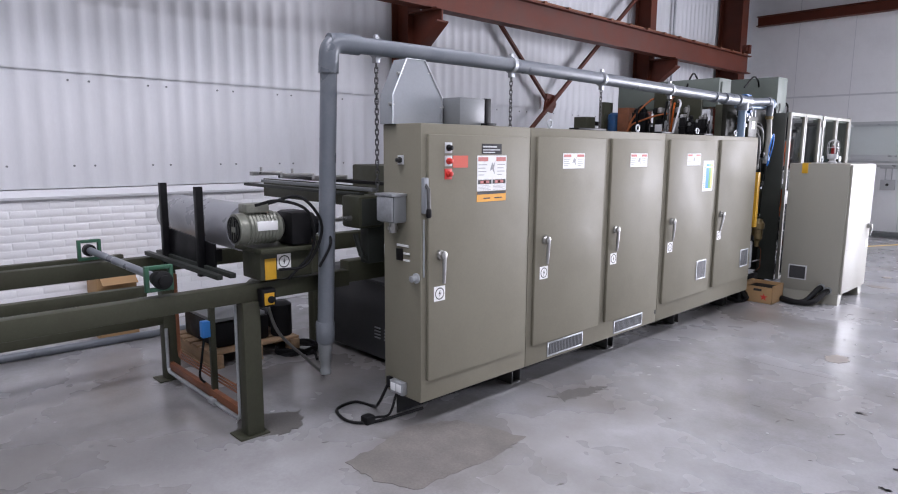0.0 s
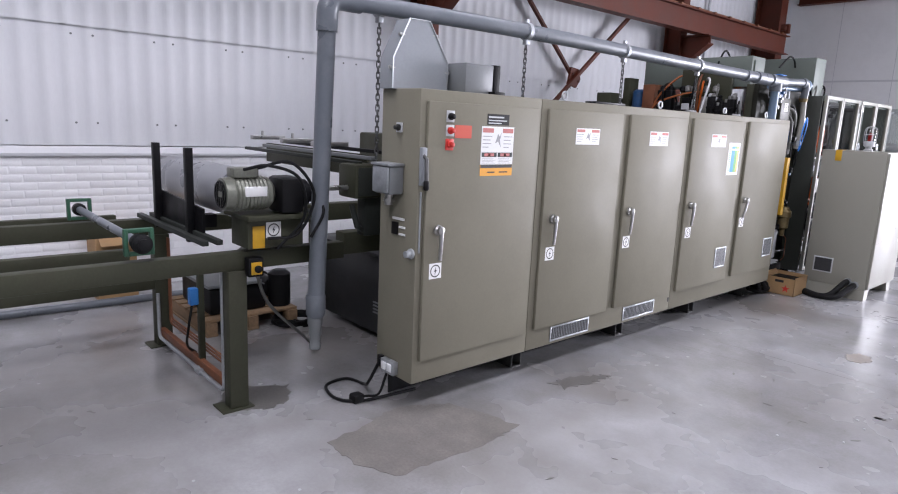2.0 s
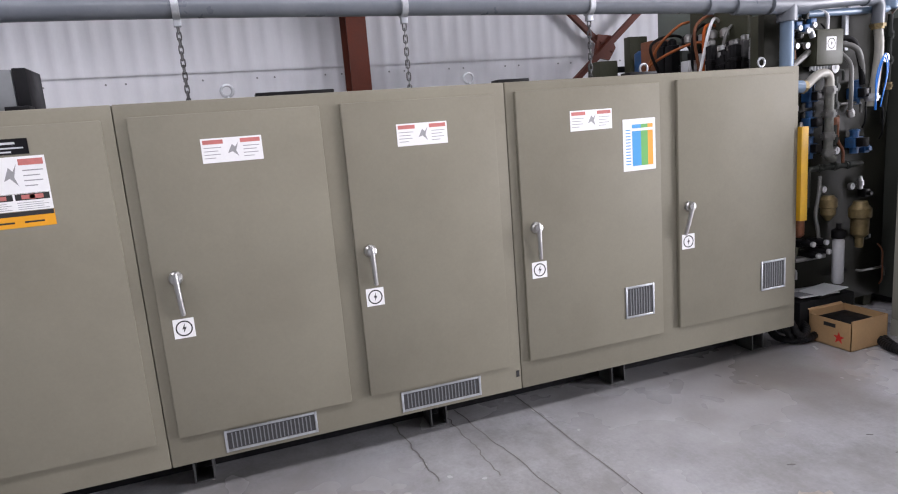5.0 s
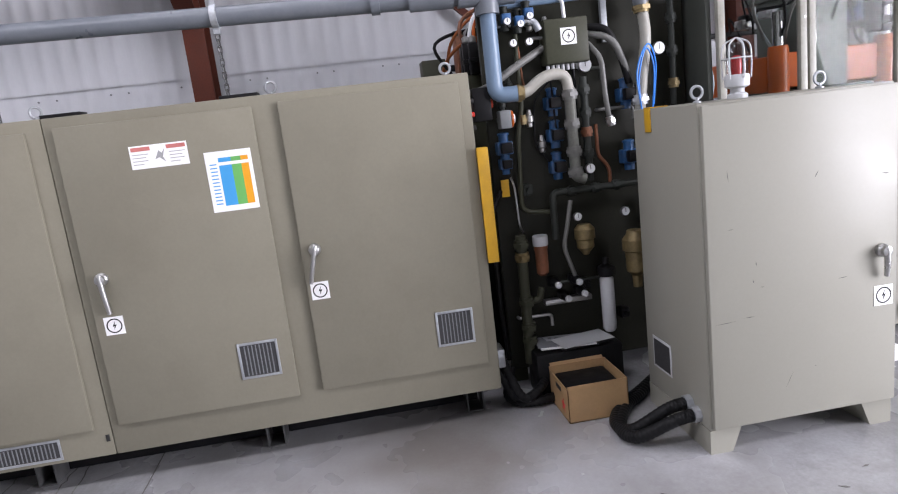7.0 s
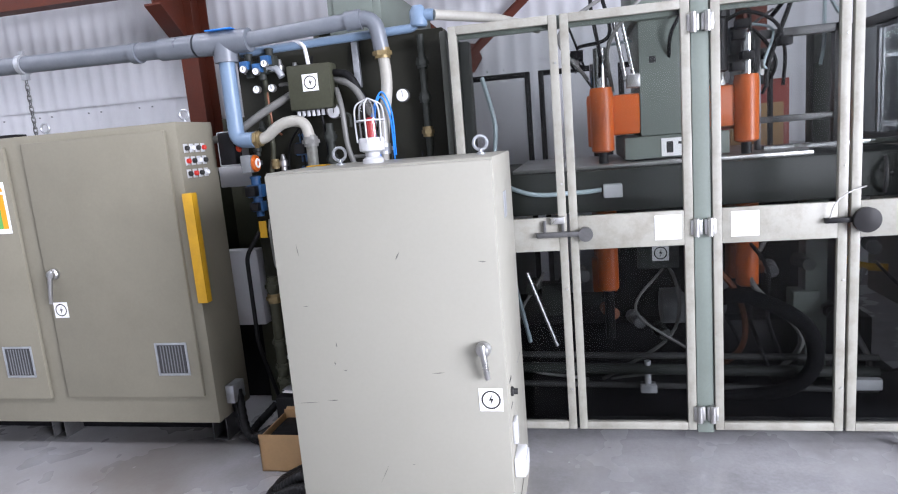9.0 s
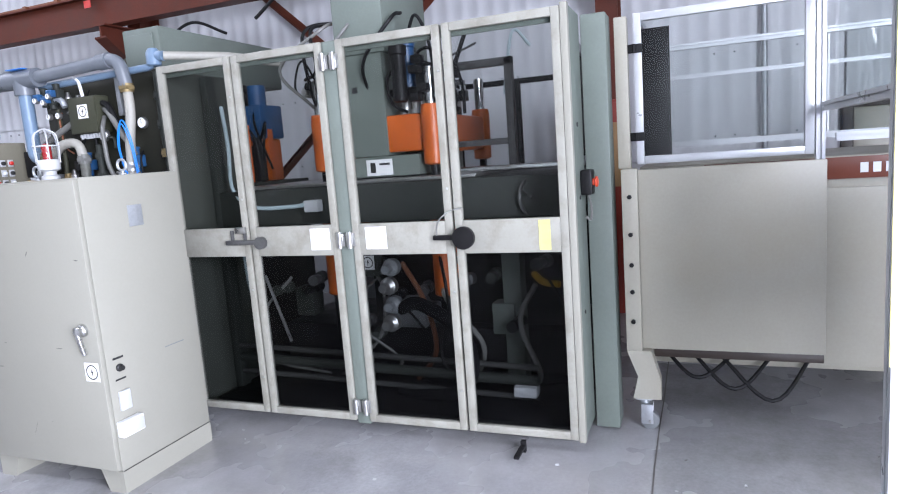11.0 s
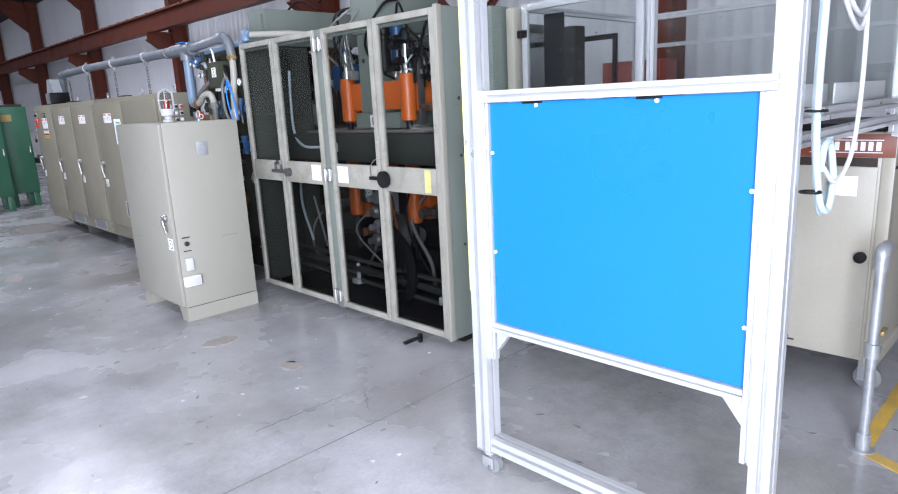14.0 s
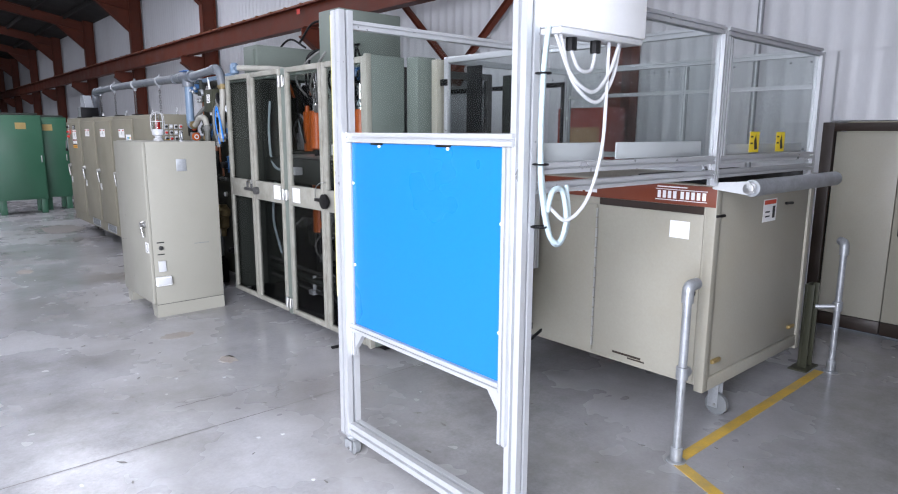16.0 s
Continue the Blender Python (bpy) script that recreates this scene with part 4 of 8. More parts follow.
part("horizontal_pipe", Geo().tube(bend(TOP, 8), 0.056, 24), "pvc", pipe)
def chain(parent, x, y, z0, z1):
    """Hanging chain of long links, each turned a quarter to the next."""
    n = max(2, round((z1 - z0) / 0.036))
    pitch = (z1 - z0) / n
    for k in range(n):
        zc, h, w = z0 + pitch * (k + 0.5), pitch * 0.68, 0.011
        pts = []
        for i in range(12):
            a = 2 * math.pi * i / 12
            u, v = w * math.cos(a), (h - w) * (1 if math.sin(a) > 0 else -1) * (abs(math.sin(a)) > 0.01) + w * math.sin(a)
            pts.append((x + u * 0.35, y + u, zc + v) if k % 2 else (x + u, y - u * 0.35, zc + v))
        part("chain_link", Geo().tube(pts, 0.0042, 6, closed=True), "greymotor", parent)


for yk in (3.1, 4.42, 5.7, 6.98):
    zk = 2.60 - max(0, yk - 4.4) * 0.0115
    xk = -3.24 + (yk - 2.66) * 0.069 if yk < 4.4 else PX + (yk - 4.4) * 0.0192
    cl = part("pipe_clip", Geo().lathe((xk, yk - 0.02, zk), (0, 1, 0), [(0.058, 0), (0.067, 0.002), (0.067, 0.038), (0.058, 0.04)], 24).box(xk - 0.02, xk + 0.02, yk - 0.02, yk + 0.02, zk - 0.1, zk - 0.06, 0.004).box(xk - 0.012, xk + 0.012, yk - 0.015, yk + 0.015, zk + 0.06, zk + 0.09), "galv", pipe, "galvanised pipe clip")
    if yk > 4:
        chain(cl, xk, yk, CZ1 - 0.03, zk - 0.095)
    else:
        chain(cl, xk, yk, 1.62, zk - 0.095)
part("pipe_socket", Geo().cyl((-2.965, 8.1, 2.538), (-2.937, 8.36, 2.532), 0.067, 24), "pvc", pipe)
part("pipe_collar", Geo().cyl((-2.99, 7.88, 2.542), (-2.985, 7.93, 2.541), 0.064, 24), "pvc", pipe)


# ---- transfer table, roll stand and drive at the infeed end ----
tt = thing("transfer_table", (-4.1, 1.0, 0), "olive green steel transfer table frame with bolted legs", "machine frame")
for x0, x1, z0, z1, y1 in ((-3.45, -3.36, 0.918, 1.032, 2.95), (-4.89, -4.8, 0.918, 1.045, 2.95), (-3.80, -3.74, 0.965, 1.032, 1.66), (-5.04, -4.98, 0.99, 1.06, 1.9)):
    part("rail", Geo().box(x0, x1, -2.4, y1, z0, z1, 0.006), "olive", tt)
part("lower_rail", Geo().box(-4.88, -4.8, -2.4, 2.12, 0.478, 0.565, 0.006), "olive", tt)
for x in (-3.39, -4.84):
    leg = part("leg", Geo().box(x - 0.05, x + 0.05, 2.11, 2.23, 0.012, 0.917, 0.006), "olive", tt)
    part("foot_plate", Geo().box(x - 0.1, x + 0.07, 2.05, 2.26, 0.0, 0.012, 0.003), "olive", leg)
    for dx in (-0.08, ):
        part("bolt", Geo().cyl((x + dx, 2.16, 0.012), (x + dx, 2.16, 0.03), 0.012, 6), "steel", leg)
    leg2 = part("leg", Geo().box(x - 0.05, x + 0.05, -2.3, -2.18, 0.0, 0.917, 0.006), "olive", tt)
part("tie_bar", Geo().box(-4.79, -3.44, 2.13, 2.17, 0.10, 0.16, 0.004), "rust", tt, "rusty lower tie bar")
part("air_line", Geo().tube(elbow([(-3.47, 2.12, 0.9), (-3.47, 2.12, 0.09), (-4.77, 2.12, 0.09), (-4.77, 2.12, 0.45)], 0.05), 0.014, 10), "galv", tt, "galvanised air line")
for k in range(3):
    part("copper_line", Geo().tube(elbow([(-4.75 + 0.02 * k, 2.2, 0.9), (-4.75 + 0.02 * k, 2.2, 0.2 + 0.025 * k), (-3.46, 2.2, 0.2 + 0.025 * k)], 0.05), 0.007, 8), "rust", tt, "thin copper pipe")
part("fitting", Geo().lathe((-3.95, 2.12, 0.09), (1, 0, 0), [(0.014, 0), (0.026, 0.006), (0.026, 0.03), (0.02, 0.034), (0.02, 0.06), (0.026, 0.064), (0.026, 0.09), (0.014, 0.094)], 10), "galv", tt)
part("cross_flat", Geo().box(-4.8, -3.46, 2.0, 2.04, 1.068, 1.1, 0.003).box(-4.8, -3.46, 2.09, 2.13, 1.068, 1.1, 0.003), "darkgreen", tt)
for x in (-4.84, -3.40):
    br = part("bearing_bracket", Geo().frame_x(x - 0.02, x + 0.02, 1.54, 1.70, 1.066, 1.22, 0.022, 0.003), "green", tt, "green square bearing bracket")
    part("bearing", Geo().lathe((x - 0.03, 1.62, 1.14), (1, 0, 0), [(0.02, 0), (0.045, 0.005), (0.045, 0.05), (0.03, 0.06)], 16), "blackmetal", br)
part("guide_bar", Geo().cyl((-4.82, 1.62, 1.14), (-3.38, 1.62, 1.14), 0.026, 16), "pvc", tt, "grey guide roller bar")
part("bar_knob", Geo().lathe((-3.37, 1.62, 1.14), (1, 0, 0), [(0.03, 0), (0.055, 0.01), (0.055, 0.05), (0.035, 0.06), (0.035, 0.085), (0.02, 0.09)], 18), "black", tt, "black bar end knob")
es = part("stop_button_box", Geo().box(-3.36, -3.29, 2.22, 2.32, 0.88, 1.0, 0.008), "blackmetal", tt, "black stop button box")
part("button_plate", Geo().box(-3.289, -3.284, 2.235, 2.305, 0.895, 0.975, 0.002), "yellow", es)
part("button", Geo().lathe((-3.284, 2.27, 0.935), (1, 0, 0), [(0.014, 0), (0.014, 0.014), (0.024, 0.018), (0.024, 0.03), (0.012, 0.036)], 14), "blackmetal", es)
ps = part("prop", Geo().box(-3.98, -3.94, 2.14, 2.18, 0.12, 0.78, 0.003), "olive", tt)
part("plug_box", Geo().box(-3.99, -3.93, 2.08, 2.139, 0.56, 0.68, 0.008), "blue", ps, "blue plug box")
part("flex", Geo().tube(bend([(-3.96, 2.1, 0.56), (-3.93, 2.06, 0.4), (-4.02, 2.08, 0.25), (-4.2, 2.2, 0.12)], 6), 0.009, 8), "black", ps)

rs = thing("roll_stand", (-4.5, 2.45, 0), "film roll on black upright stand", "roll stand")
part("roll", Geo().lathe((-5.3, 2.45, 1.33), (1, 0, 0), [(0.05, 0), (0.17, 0.004), (0.176, 0.03), (0.172, 0.35), (0.178, 0.62), (0.173, 0.95), (0.178, 1.36), (0.176, 1.4), (0.06, 1.41)], 32), "film", rs, "grey plastic wrapped roll")
for x in (-4.56, -3.9):
    part("upright", Geo().box(x - 0.025, x + 0.025, 2.06, 2.108, 1.02, 1.645, 0.003), "blackmetal", rs)
part("side_plate", Geo().prism([(-4.6, 1.30), (-3.74, 1.26), (-3.74, 1.10), (-4.05, 1.045), (-4.6, 1.02)], "y", 2.11, 2.125).box(-4.6, -4.5, 2.126, 2.5, 1.0, 1.1), "blackmetal", rs)
part("shaft", Geo().cyl((-5.36, 2.45, 1.33), (-3.6, 2.45, 1.33), 0.03, 14), "steel", rs)
part("hose", Geo().tube(bend([(-4.7, 2.3, 0.95), (-4.55, 2.22, 1.05), (-4.45, 2.25, 1.15)], 6), 0.03, 10), "hose", rs)

mo = thing("drive_motor", (-3.42, 2.45, 1.056), "electric drive motor and gearbox on an olive pedestal", "motor")
part("pedestal", Geo().box(-3.55, -3.3, 2.22, 2.6, 1.056, 1.24, 0.008).box(-3.62, -3.24, 2.2, 2.72, 1.24, 1.27, 0.004), "olive", mo)
fins = Geo().lathe((-3.36, 2.08, 1.40), (0, 1, 0), [(0.05, 0), (0.098, 0.006), (0.102, 0.05), (0.102, 0.06)] + [(0.1 if k % 2 else 0.108, 0.065 + 0.012 * k) for k in range(18)] + [(0.1, 0.29), (0.07, 0.32)], 28)
mt = part("motor", fins, "motorgrey", mo, "ribbed silver green motor")
cow = Geo()
for k in range(10):
    a = k * math.pi / 5
    cow.box(-3.36 + 0.05 * math.cos(a) - 0.004, -3.36 + 0.05 * math.cos(a) + 0.004, 2.074, 2.08, 1.4 + 0.05 * math.sin(a) - 0.03, 1.4 + 0.05 * math.sin(a) + 0.03)
cow.ring((-3.36, 2.078, 1.4), (0, 1, 0), 0.08, 0.005, 24, 6)
part("fan_grille", cow, "blackmetal", mt)
part("terminal_box", Geo().box(-3.42, -3.3, 2.14, 2.3, 1.5, 1.56, 0.012), "motorgrey", mt)
part("rating_plate", Geo().box(-3.27, -3.252, 2.19, 2.33, 1.39, 1.45, 0.003), "paper", mt, "pale rating plate")
part("gearbox", Geo().box(-3.46, -3.24, 2.42, 2.58, 1.272, 1.5, 0.03).lathe((-3.35, 2.58, 1.39), (0, 1, 0), [(0.09, 0), (0.09, 0.05), (0.06, 0.06), (0.06, 0.14), (0.03, 0.15)], 20), "blackmetal", mo, "black gearbox")
for i, pts in enumerate(([(-3.3, 2.2, 1.55), (-3.2, 2.32, 1.58), (-3.16, 2.5, 1.5), (-3.2, 2.55, 1.25), (-3.27, 2.4, 1.05)], [(-3.28, 2.28, 1.56), (-3.17, 2.45, 1.6), (-3.16, 2.6, 1.4), (-3.22, 2.52, 1.15), (-3.28, 2.34, 1.12)], [(-3.3, 2.62, 1.44), (-3.18, 2.68, 1.3), (-3.2, 2.6, 1.12)])):
    part("motor_lead", Geo().tube(bend(pts, 7), 0.01, 8), "black", mo)
tag = part("caution_tag", Geo().box(-3.297, -3.294, 2.25, 2.33, 1.06, 1.2, 0.001), "yellow", mo, "yellow caution tag")
lightning(None, mo, -3.2985, 2.39, 1.17, 0.1)
for pts in ([(-3.9, 2.4, 0.9), (-3.75, 2.5, 1.05), (-3.6, 2.45, 1.12)], [(-4.1, 2.5, 0.7), (-3.9, 2.52, 0.95), (-3.62, 2.5, 1.0)]):
    part("conduit", Geo().tube(bend(pts, 6), 0.02, 10), "hose", mo)

pt = thing("pallet", (-5.2, 2.9, 0), "rough wooden pallet on the concrete floor", "pallet")
for k in range(6):
    part("deck_board", Geo().box(-5.72 + 0.16 * k, -5.6 + 0.16 * k, 2.5, 3.35, 0.122, 0.144, 0.002), "wood", pt)
for y in (2.55, 2.92, 3.3):
    part("bearer", Geo().box(-5.74, -4.78, y - 0.045, y + 0.045, 0.022, 0.121, 0.002), "wood", pt)
    part("base_board", Geo().box(-5.74, -4.78, y - 0.05, y + 0.05, 0.0, 0.021, 0.002), "wood", pt)
pp = thing("pump_unit", (-5.2, 2.85, 0.145), "black vacuum pump unit standing on the pallet", "pump")
part("body", Geo().box(-5.6, -4.9, 2.58, 3.1, 0.145, 0.38, 0.03), "blackmetal", pp)
part("cylinder", Geo().lathe((-5.6, 3.2, 0.3), (1, 0, 0), [(0.06, 0), (0.11, 0.01), (0.11, 0.35), (0.09, 0.37), (0.09, 0.6), (0.05, 0.62)], 22), "black", pp)
part("top_tray", Geo().box(-5.62, -4.88, 2.56, 3.05, 0.39, 0.42, 0.006), "grey", pp, "grey steel tray")
part("filter_can", Geo().lathe((-4.95, 3.25, 0.145), (0, 0, 1), [(0.09, 0), (0.1, 0.01), (0.1, 0.3), (0.06, 0.33)], 18), "black", pp)
coil = Geo()
pts = []
for i in range(90):
    a = i * 2 * math.pi / 18
    r = 0.2 + 0.012 * math.sin(i * 1.7)
    pts.append((-4.75 + r * math.cos(a) * 0.8, 3.3 + r * math.sin(a), 0.015 + 0.012 * (i / 18)))
solid("cable_coil", Geo().tube(pts, 0.011, 6), "black", "coil of black cable lying on the floor", "cable")
for i, pts in enumerate(([(-3.5, 2.35, 0.9), (-3.62, 2.5, 0.6), (-3.75, 2.8, 0.3), (-4.0, 3.1, 0.05), (-4.3, 3.3, 0.018)], [(-4.9, 3.15, 0.018), (-4.8, 3.3, 0.018), (-4.6, 3.38, 0.018), (-4.4, 3.3, 0.018)])):
    solid("floor_cable", Geo().tube(bend(pts, 7), 0.012, 7), "hose" if i == 0 else "black", "loose cable trailing across the floor", "cable", group="floor cables")

# machine bed that runs on behind the cabinet
bed = thing("machine_bed", (-4.2, 5.8, 0), "olive green sheet line machine bed behind the cabinet", "machine")
for x in (-3.5, -4.9):
    part("side_beam", Geo().box(x - 0.06, x + 0.06, 3.0, 8.6, 0.92, 1.08, 0.008), "olive", bed)
    for y in (3.6, 6.0, 8.3):
        part("leg", Geo().box(x - 0.05, x + 0.05, y - 0.05, y + 0.05, 0, 0.919, 0.006), "olive", bed)
# added black panels hide the lit floor behind, standing in for shade
part("skirt_panel", Geo().box(-3.53, -3.51, 3.72, 5.94, 0.02, 0.915, 0.003), "blackmetal", bed, "black panel added to keep the space below dark")
part("skirt_panel", Geo().box(-3.53, -3.51, 6.06, 8.24, 0.02, 0.915, 0.003), "blackmetal", bed, "black panel added to keep the space below dark")
part("side_plate", Geo().box(-5.3, -3.62, 3.3, 3.32, 1.45, 1.62, 0.004), "olive", bed)
for k, z in enumerate((1.57, 1.60, 1.64)):
    part("chain_rail", Geo().box(-5.1 + 0.1 * k, -3.3, 3.0 + 0.12 * k, 3.05 + 0.12 * k, z, z + 0.025, 0.003), ("darkgreen", "grey", "blackmetal")[k], bed)
for x in (-4.95, -4.4, -3.9):
    part("rail_clamp", Geo().box(x - 0.03, x + 0.03, 3.0, 3.3, 1.665, 1.7, 0.004).cyl((x, 3.1, 1.7), (x, 3.1, 1.74), 0.012, 8), "steel", bed)
part("oven_body", Geo().box(-5.1, -3.3, 4.2, 7.9, 1.1, 1.75, 0.02), "olive", bed)
gb = part("gear_head", Geo().box(-3.42, -3.2, 2.93, 3.14, 1.35, 1.58, 0.02), "olive", bed)
part("cover", Geo().box(-3.199, -3.19, 2.95, 3.12, 1.37, 1.56, 0.004), "darkgreen", gb)
part("shaft", Geo().tube([(-3.3, 2.75, 1.42), (-3.3, 2.94, 1.42)], 0.018, 10), "steel", gb)
part("bracket", Geo().box(-3.36, -3.26, 3.05, 3.2, 1.08, 1.375, 0.01).tube([(-3.32, 2.98, 1.3), (-3.28, 3.0, 1.15), (-3.3, 3.1, 1.09)], 0.02, 8), "darkgreen", gb)
bk = thing("pump_cabinet", (-4.3, 4.2, 0), "black steel pump cabinet with louvred end beneath the machine", "cabinet")
part("body", Geo().box(-4.95, -3.55, 3.66, 4.7, 0.06, 0.74, 0.008), "charcoal", bk)
part("lid", Geo().box(-4.98, -3.52, 3.63, 4.73, 0.741, 0.77, 0.006), "charcoal", bk)
lv = Geo()
for c in range(2):
    for k in range(4):
        lv.box(-4.0 + c * 0.14, -3.92 + c * 0.14, 3.648, 3.662, 0.24 + k * 0.03, 0.25 + k * 0.03)
part("louvre", lv, "grey", bk)
# housing and box that stand on the cabinet
hs = thing("fan_housing", (-2.88, 3.2, CZ1), "grey sheet metal fan housing with angled top", "housing")
oct_ = [(2.97, CZ1), (3.41, CZ1), (3.41, 2.26), (3.25, 2.5), (3.09, 2.5), (2.97, 2.26)]
part("shell", Geo().prism(oct_, "x", -3.0, -2.87), "shellgrey", hs)
rim = Geo()
for p, q in zip(oct_[1:], oct_[2:] + oct_[:1]):
    if p[1] == q[1] == CZ1:
        continue
    rim.tube([(-2.868, p[0], p[1]), (-2.868, q[0], q[1])], 0.005, 6)
part("rim", rim, "galv", hs)
for y, z in ((2.97, 2.2), (3.04, 2.4), (3.3, 2.42), (3.41, 2.2)):
    part("bolt", Geo().cyl((-2.88, y - 0.02, z), (-2.88, y + 0.02, z), 0.012, 6), "steel", hs)
jb = thing("control_box", (-2.86, 3.6, CZ1), "grey control box with black end cover on the cabinet", "box")
part("body", Geo().box(-2.99, -2.72, 3.44, 3.69, CZ1, 2.265, 0.006), "grey", jb)
part("end_cover", Geo().box(-2.995, -2.715, 3.692, 3.75, CZ1, 2.27, 0.006), "blackmetal", jb, "black end cover")
# pipe and carton near the wall
solid("floor_pipe", Geo().cyl((-6.35, -2.0, 0.04), (-6.12, 3.4, 0.04), 0.038, 14), "pvc", "long grey plastic pipe lying along the wall", "pipe")
cb = thing("carton", (-6.58, 2.23, 0), "tall brown cardboard carton standing by the wall", "box")
part("side", Geo().box(-6.76, -6.4, 2.05, 2.42, 0.0, 0.64, 0.004), "card", cb)
part("flap", Geo().prism([(-6.4, 0.64), (-6.28, 0.56), (-6.275, 0.566), (-6.39, 0.646)], "y", 2.07, 2.40), "card", cb)


# ---- valve panel with its pipework ----
vp = thing("valve_panel", (-3.15, 9.15, 0), "olive steel panel crowded with pipes, valves and gauges", "machine panel")
VX = -3.1
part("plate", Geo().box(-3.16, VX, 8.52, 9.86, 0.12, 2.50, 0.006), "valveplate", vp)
part("post", Geo().box(-3.26, -3.17, 9.76, 9.86, 0.0, 2.5, 0.006), "olive", vp)
part("post", Geo().box(-3.26, -3.17, 8.54, 8.64, 0.0, 2.5, 0.006), "olive", vp)


def run(name, pts, r, mat, rad=0.05, label="", n=12, to=None):
    return part(name, Geo().tube(elbow(pts, rad), r, n), mat, to or vp, label)


def union(p, axis, r, mat, to, L=0.06):
    """A pipe coupling: short thick sleeve with hexagonal collar."""
    d = Vector(axis).normalized()
    c = Vector(p)
    g = Geo().cyl(c - d * L / 2, c + d * L / 2, r * 1.3, 14).cyl(c - d * L * 0.2, c + d * L * 0.2, r * 1.6, 6)
    part("union", g, mat, to)


def gauge(x, y, z, r, to):
    g = part("gauge", Geo().lathe((x, y, z), (1, 0, 0), [(r * 0.5, 0), (r, 0.004), (r, 0.024), (r * 0.9, 0.03)], 20), "steel", to, "round pressure gauge")
    part("dial", Geo().lathe((x + 0.0305, y, z), (1, 0, 0), [(r * 0.86, 0), (r * 0.86, 0.001)], 20), "white", g)
    part("needle", Geo().box(x + 0.032, x + 0.033, y - 0.002, y + 0.002, z - r * 0.2, z + r * 0.7), "ink", g)


def solenoid(x, y, z, s, mat, to):
    """Valve body with coil block, bonnet and bolts."""
    v = part("valve", Geo().box(x, x + s * 0.8, y - s * 0.5, y + s * 0.5, z - s * 0.4, z + s * 0.4, s * 0.08).cyl((x + s * 0.4, y, z - s * 0.8), (x + s * 0.4, y, z + s * 0.8), s * 0.3, 14), mat, to)
    part("coil", Geo().box(x + s * 0.8, x + s * 1.35, y - s * 0.35, y + s * 0.35, z - s * 0.3, z + s * 0.35, s * 0.06), "blackmetal" if mat == "bluevalve" else "bluevalve", v)
    part("bonnet", Geo().lathe((x + s * 0.4, y, z + s * 0.8), (0, 0, 1), [(s * 0.36, 0), (s * 0.36, s * 0.12), (s * 0.2, s * 0.18)], 12), mat, v)


# main PVC drop from the tee, into the panel
TEE = (-2.92, 8.55, 2.53)
part("tee", Geo().cyl((-2.926, 8.38, 2.531), (-2.918, 8.72, 2.528), 0.07, 24).cyl((-2.922, 8.55, 2.53), (-2.922, 8.55, 2.41), 0.07, 24), "pvc", pipe)
part("tee_label", Geo().box(-2.905, -2.85, 8.47, 8.64, 2.594, 2.6, 0.001), "bluehose", pipe, "blue tape on the tee")
run("drop_pipe", [(-2.922, 8.55, 2.42), (-2.922, 8.55, 1.94), (-2.90, 8.68, 1.94)], 0.048, "bluepipe", 0.09, "blue grey plastic drop pipe", 20, pipe)
run("header_pipe", [(-2.918, 8.70, 2.528), (-2.94, 9.5, 2.575), (-2.96, 9.52, 2.38)], 0.046, "pvc", 0.09, "", 20, pipe)
part("header_socket", Geo().cyl((-2.935, 9.33, 2.565), (-2.939, 9.42, 2.57), 0.056, 20), "pvc", pipe)
run("hose", [(-2.90, 8.66, 1.94), (-2.92, 8.74, 1.94), (-2.92, 8.86, 2.03), (-2.94, 9.0, 2.03), (-2.95, 9.02, 1.9)], 0.034, "palehose", 0.07, "ribbed pale hose", 14)
union((-2.91, 8.69, 1.94), (0, 1, 0), 0.034, "oldbrass", vp)
run("riser", [(-2.95, 9.02, 1.94), (-2.95, 9.02, 1.39), (-2.95, 9.08, 1.37)], 0.034, "grimygalv", 0.03)
for z in (1.9, 1.72, 1.55, 1.42):
    union((-2.95, 9.02, z), (0, 0, 1), 0.034, "hose", vp)
for z in (1.86, 1.66, 1.46):
    solenoid(-3.09, 8.935, z, 0.1, "bluevalve", vp)
for z in (1.86, 1.47):
    solenoid(-3.09, 9.42, z, 0.11, "bluevalve", vp)
solenoid(-3.05, 8.59, 1.62, 0.1, "bluevalve", vp)
solenoid(-3.05, 8.59, 1.52, 0.08, "bluevalve", vp)
run("thin_pipe", [(-3.03, 8.73, 2.3), (-3.03, 8.73, 1.85), (-3.03, 8.69, 1.7), (-3.03, 8.67, 1.2), (-3.03, 8.86, 1.18)], 0.016, "olive", 0.07)
union((-3.03, 8.73, 1.78), (0, 0, 1), 0.018, "oldbrass", vp)
run("header", [(-3.0, 8.87, 1.0), (-3.0, 8.87, 1.3), (-3.0, 9.45, 1.3)], 0.022, "darkgreen", 0.04)
for y in (9.0, 9.16, 9.3):
    union((-3.0, y, 1.3), (0, 1, 0), 0.022, "darkgreen", vp)
run("black_iron_pipe", [(-3.0, 9.13, 2.0), (-3.0, 9.13, 1.35)], 0.024, "darkgreen")
for z in (1.92, 1.78, 1.66, 1.52):
    union((-3.0, 9.13, z), (0, 0, 1), 0.026, "darkgreen" if z != 1.66 else "rust", vp)
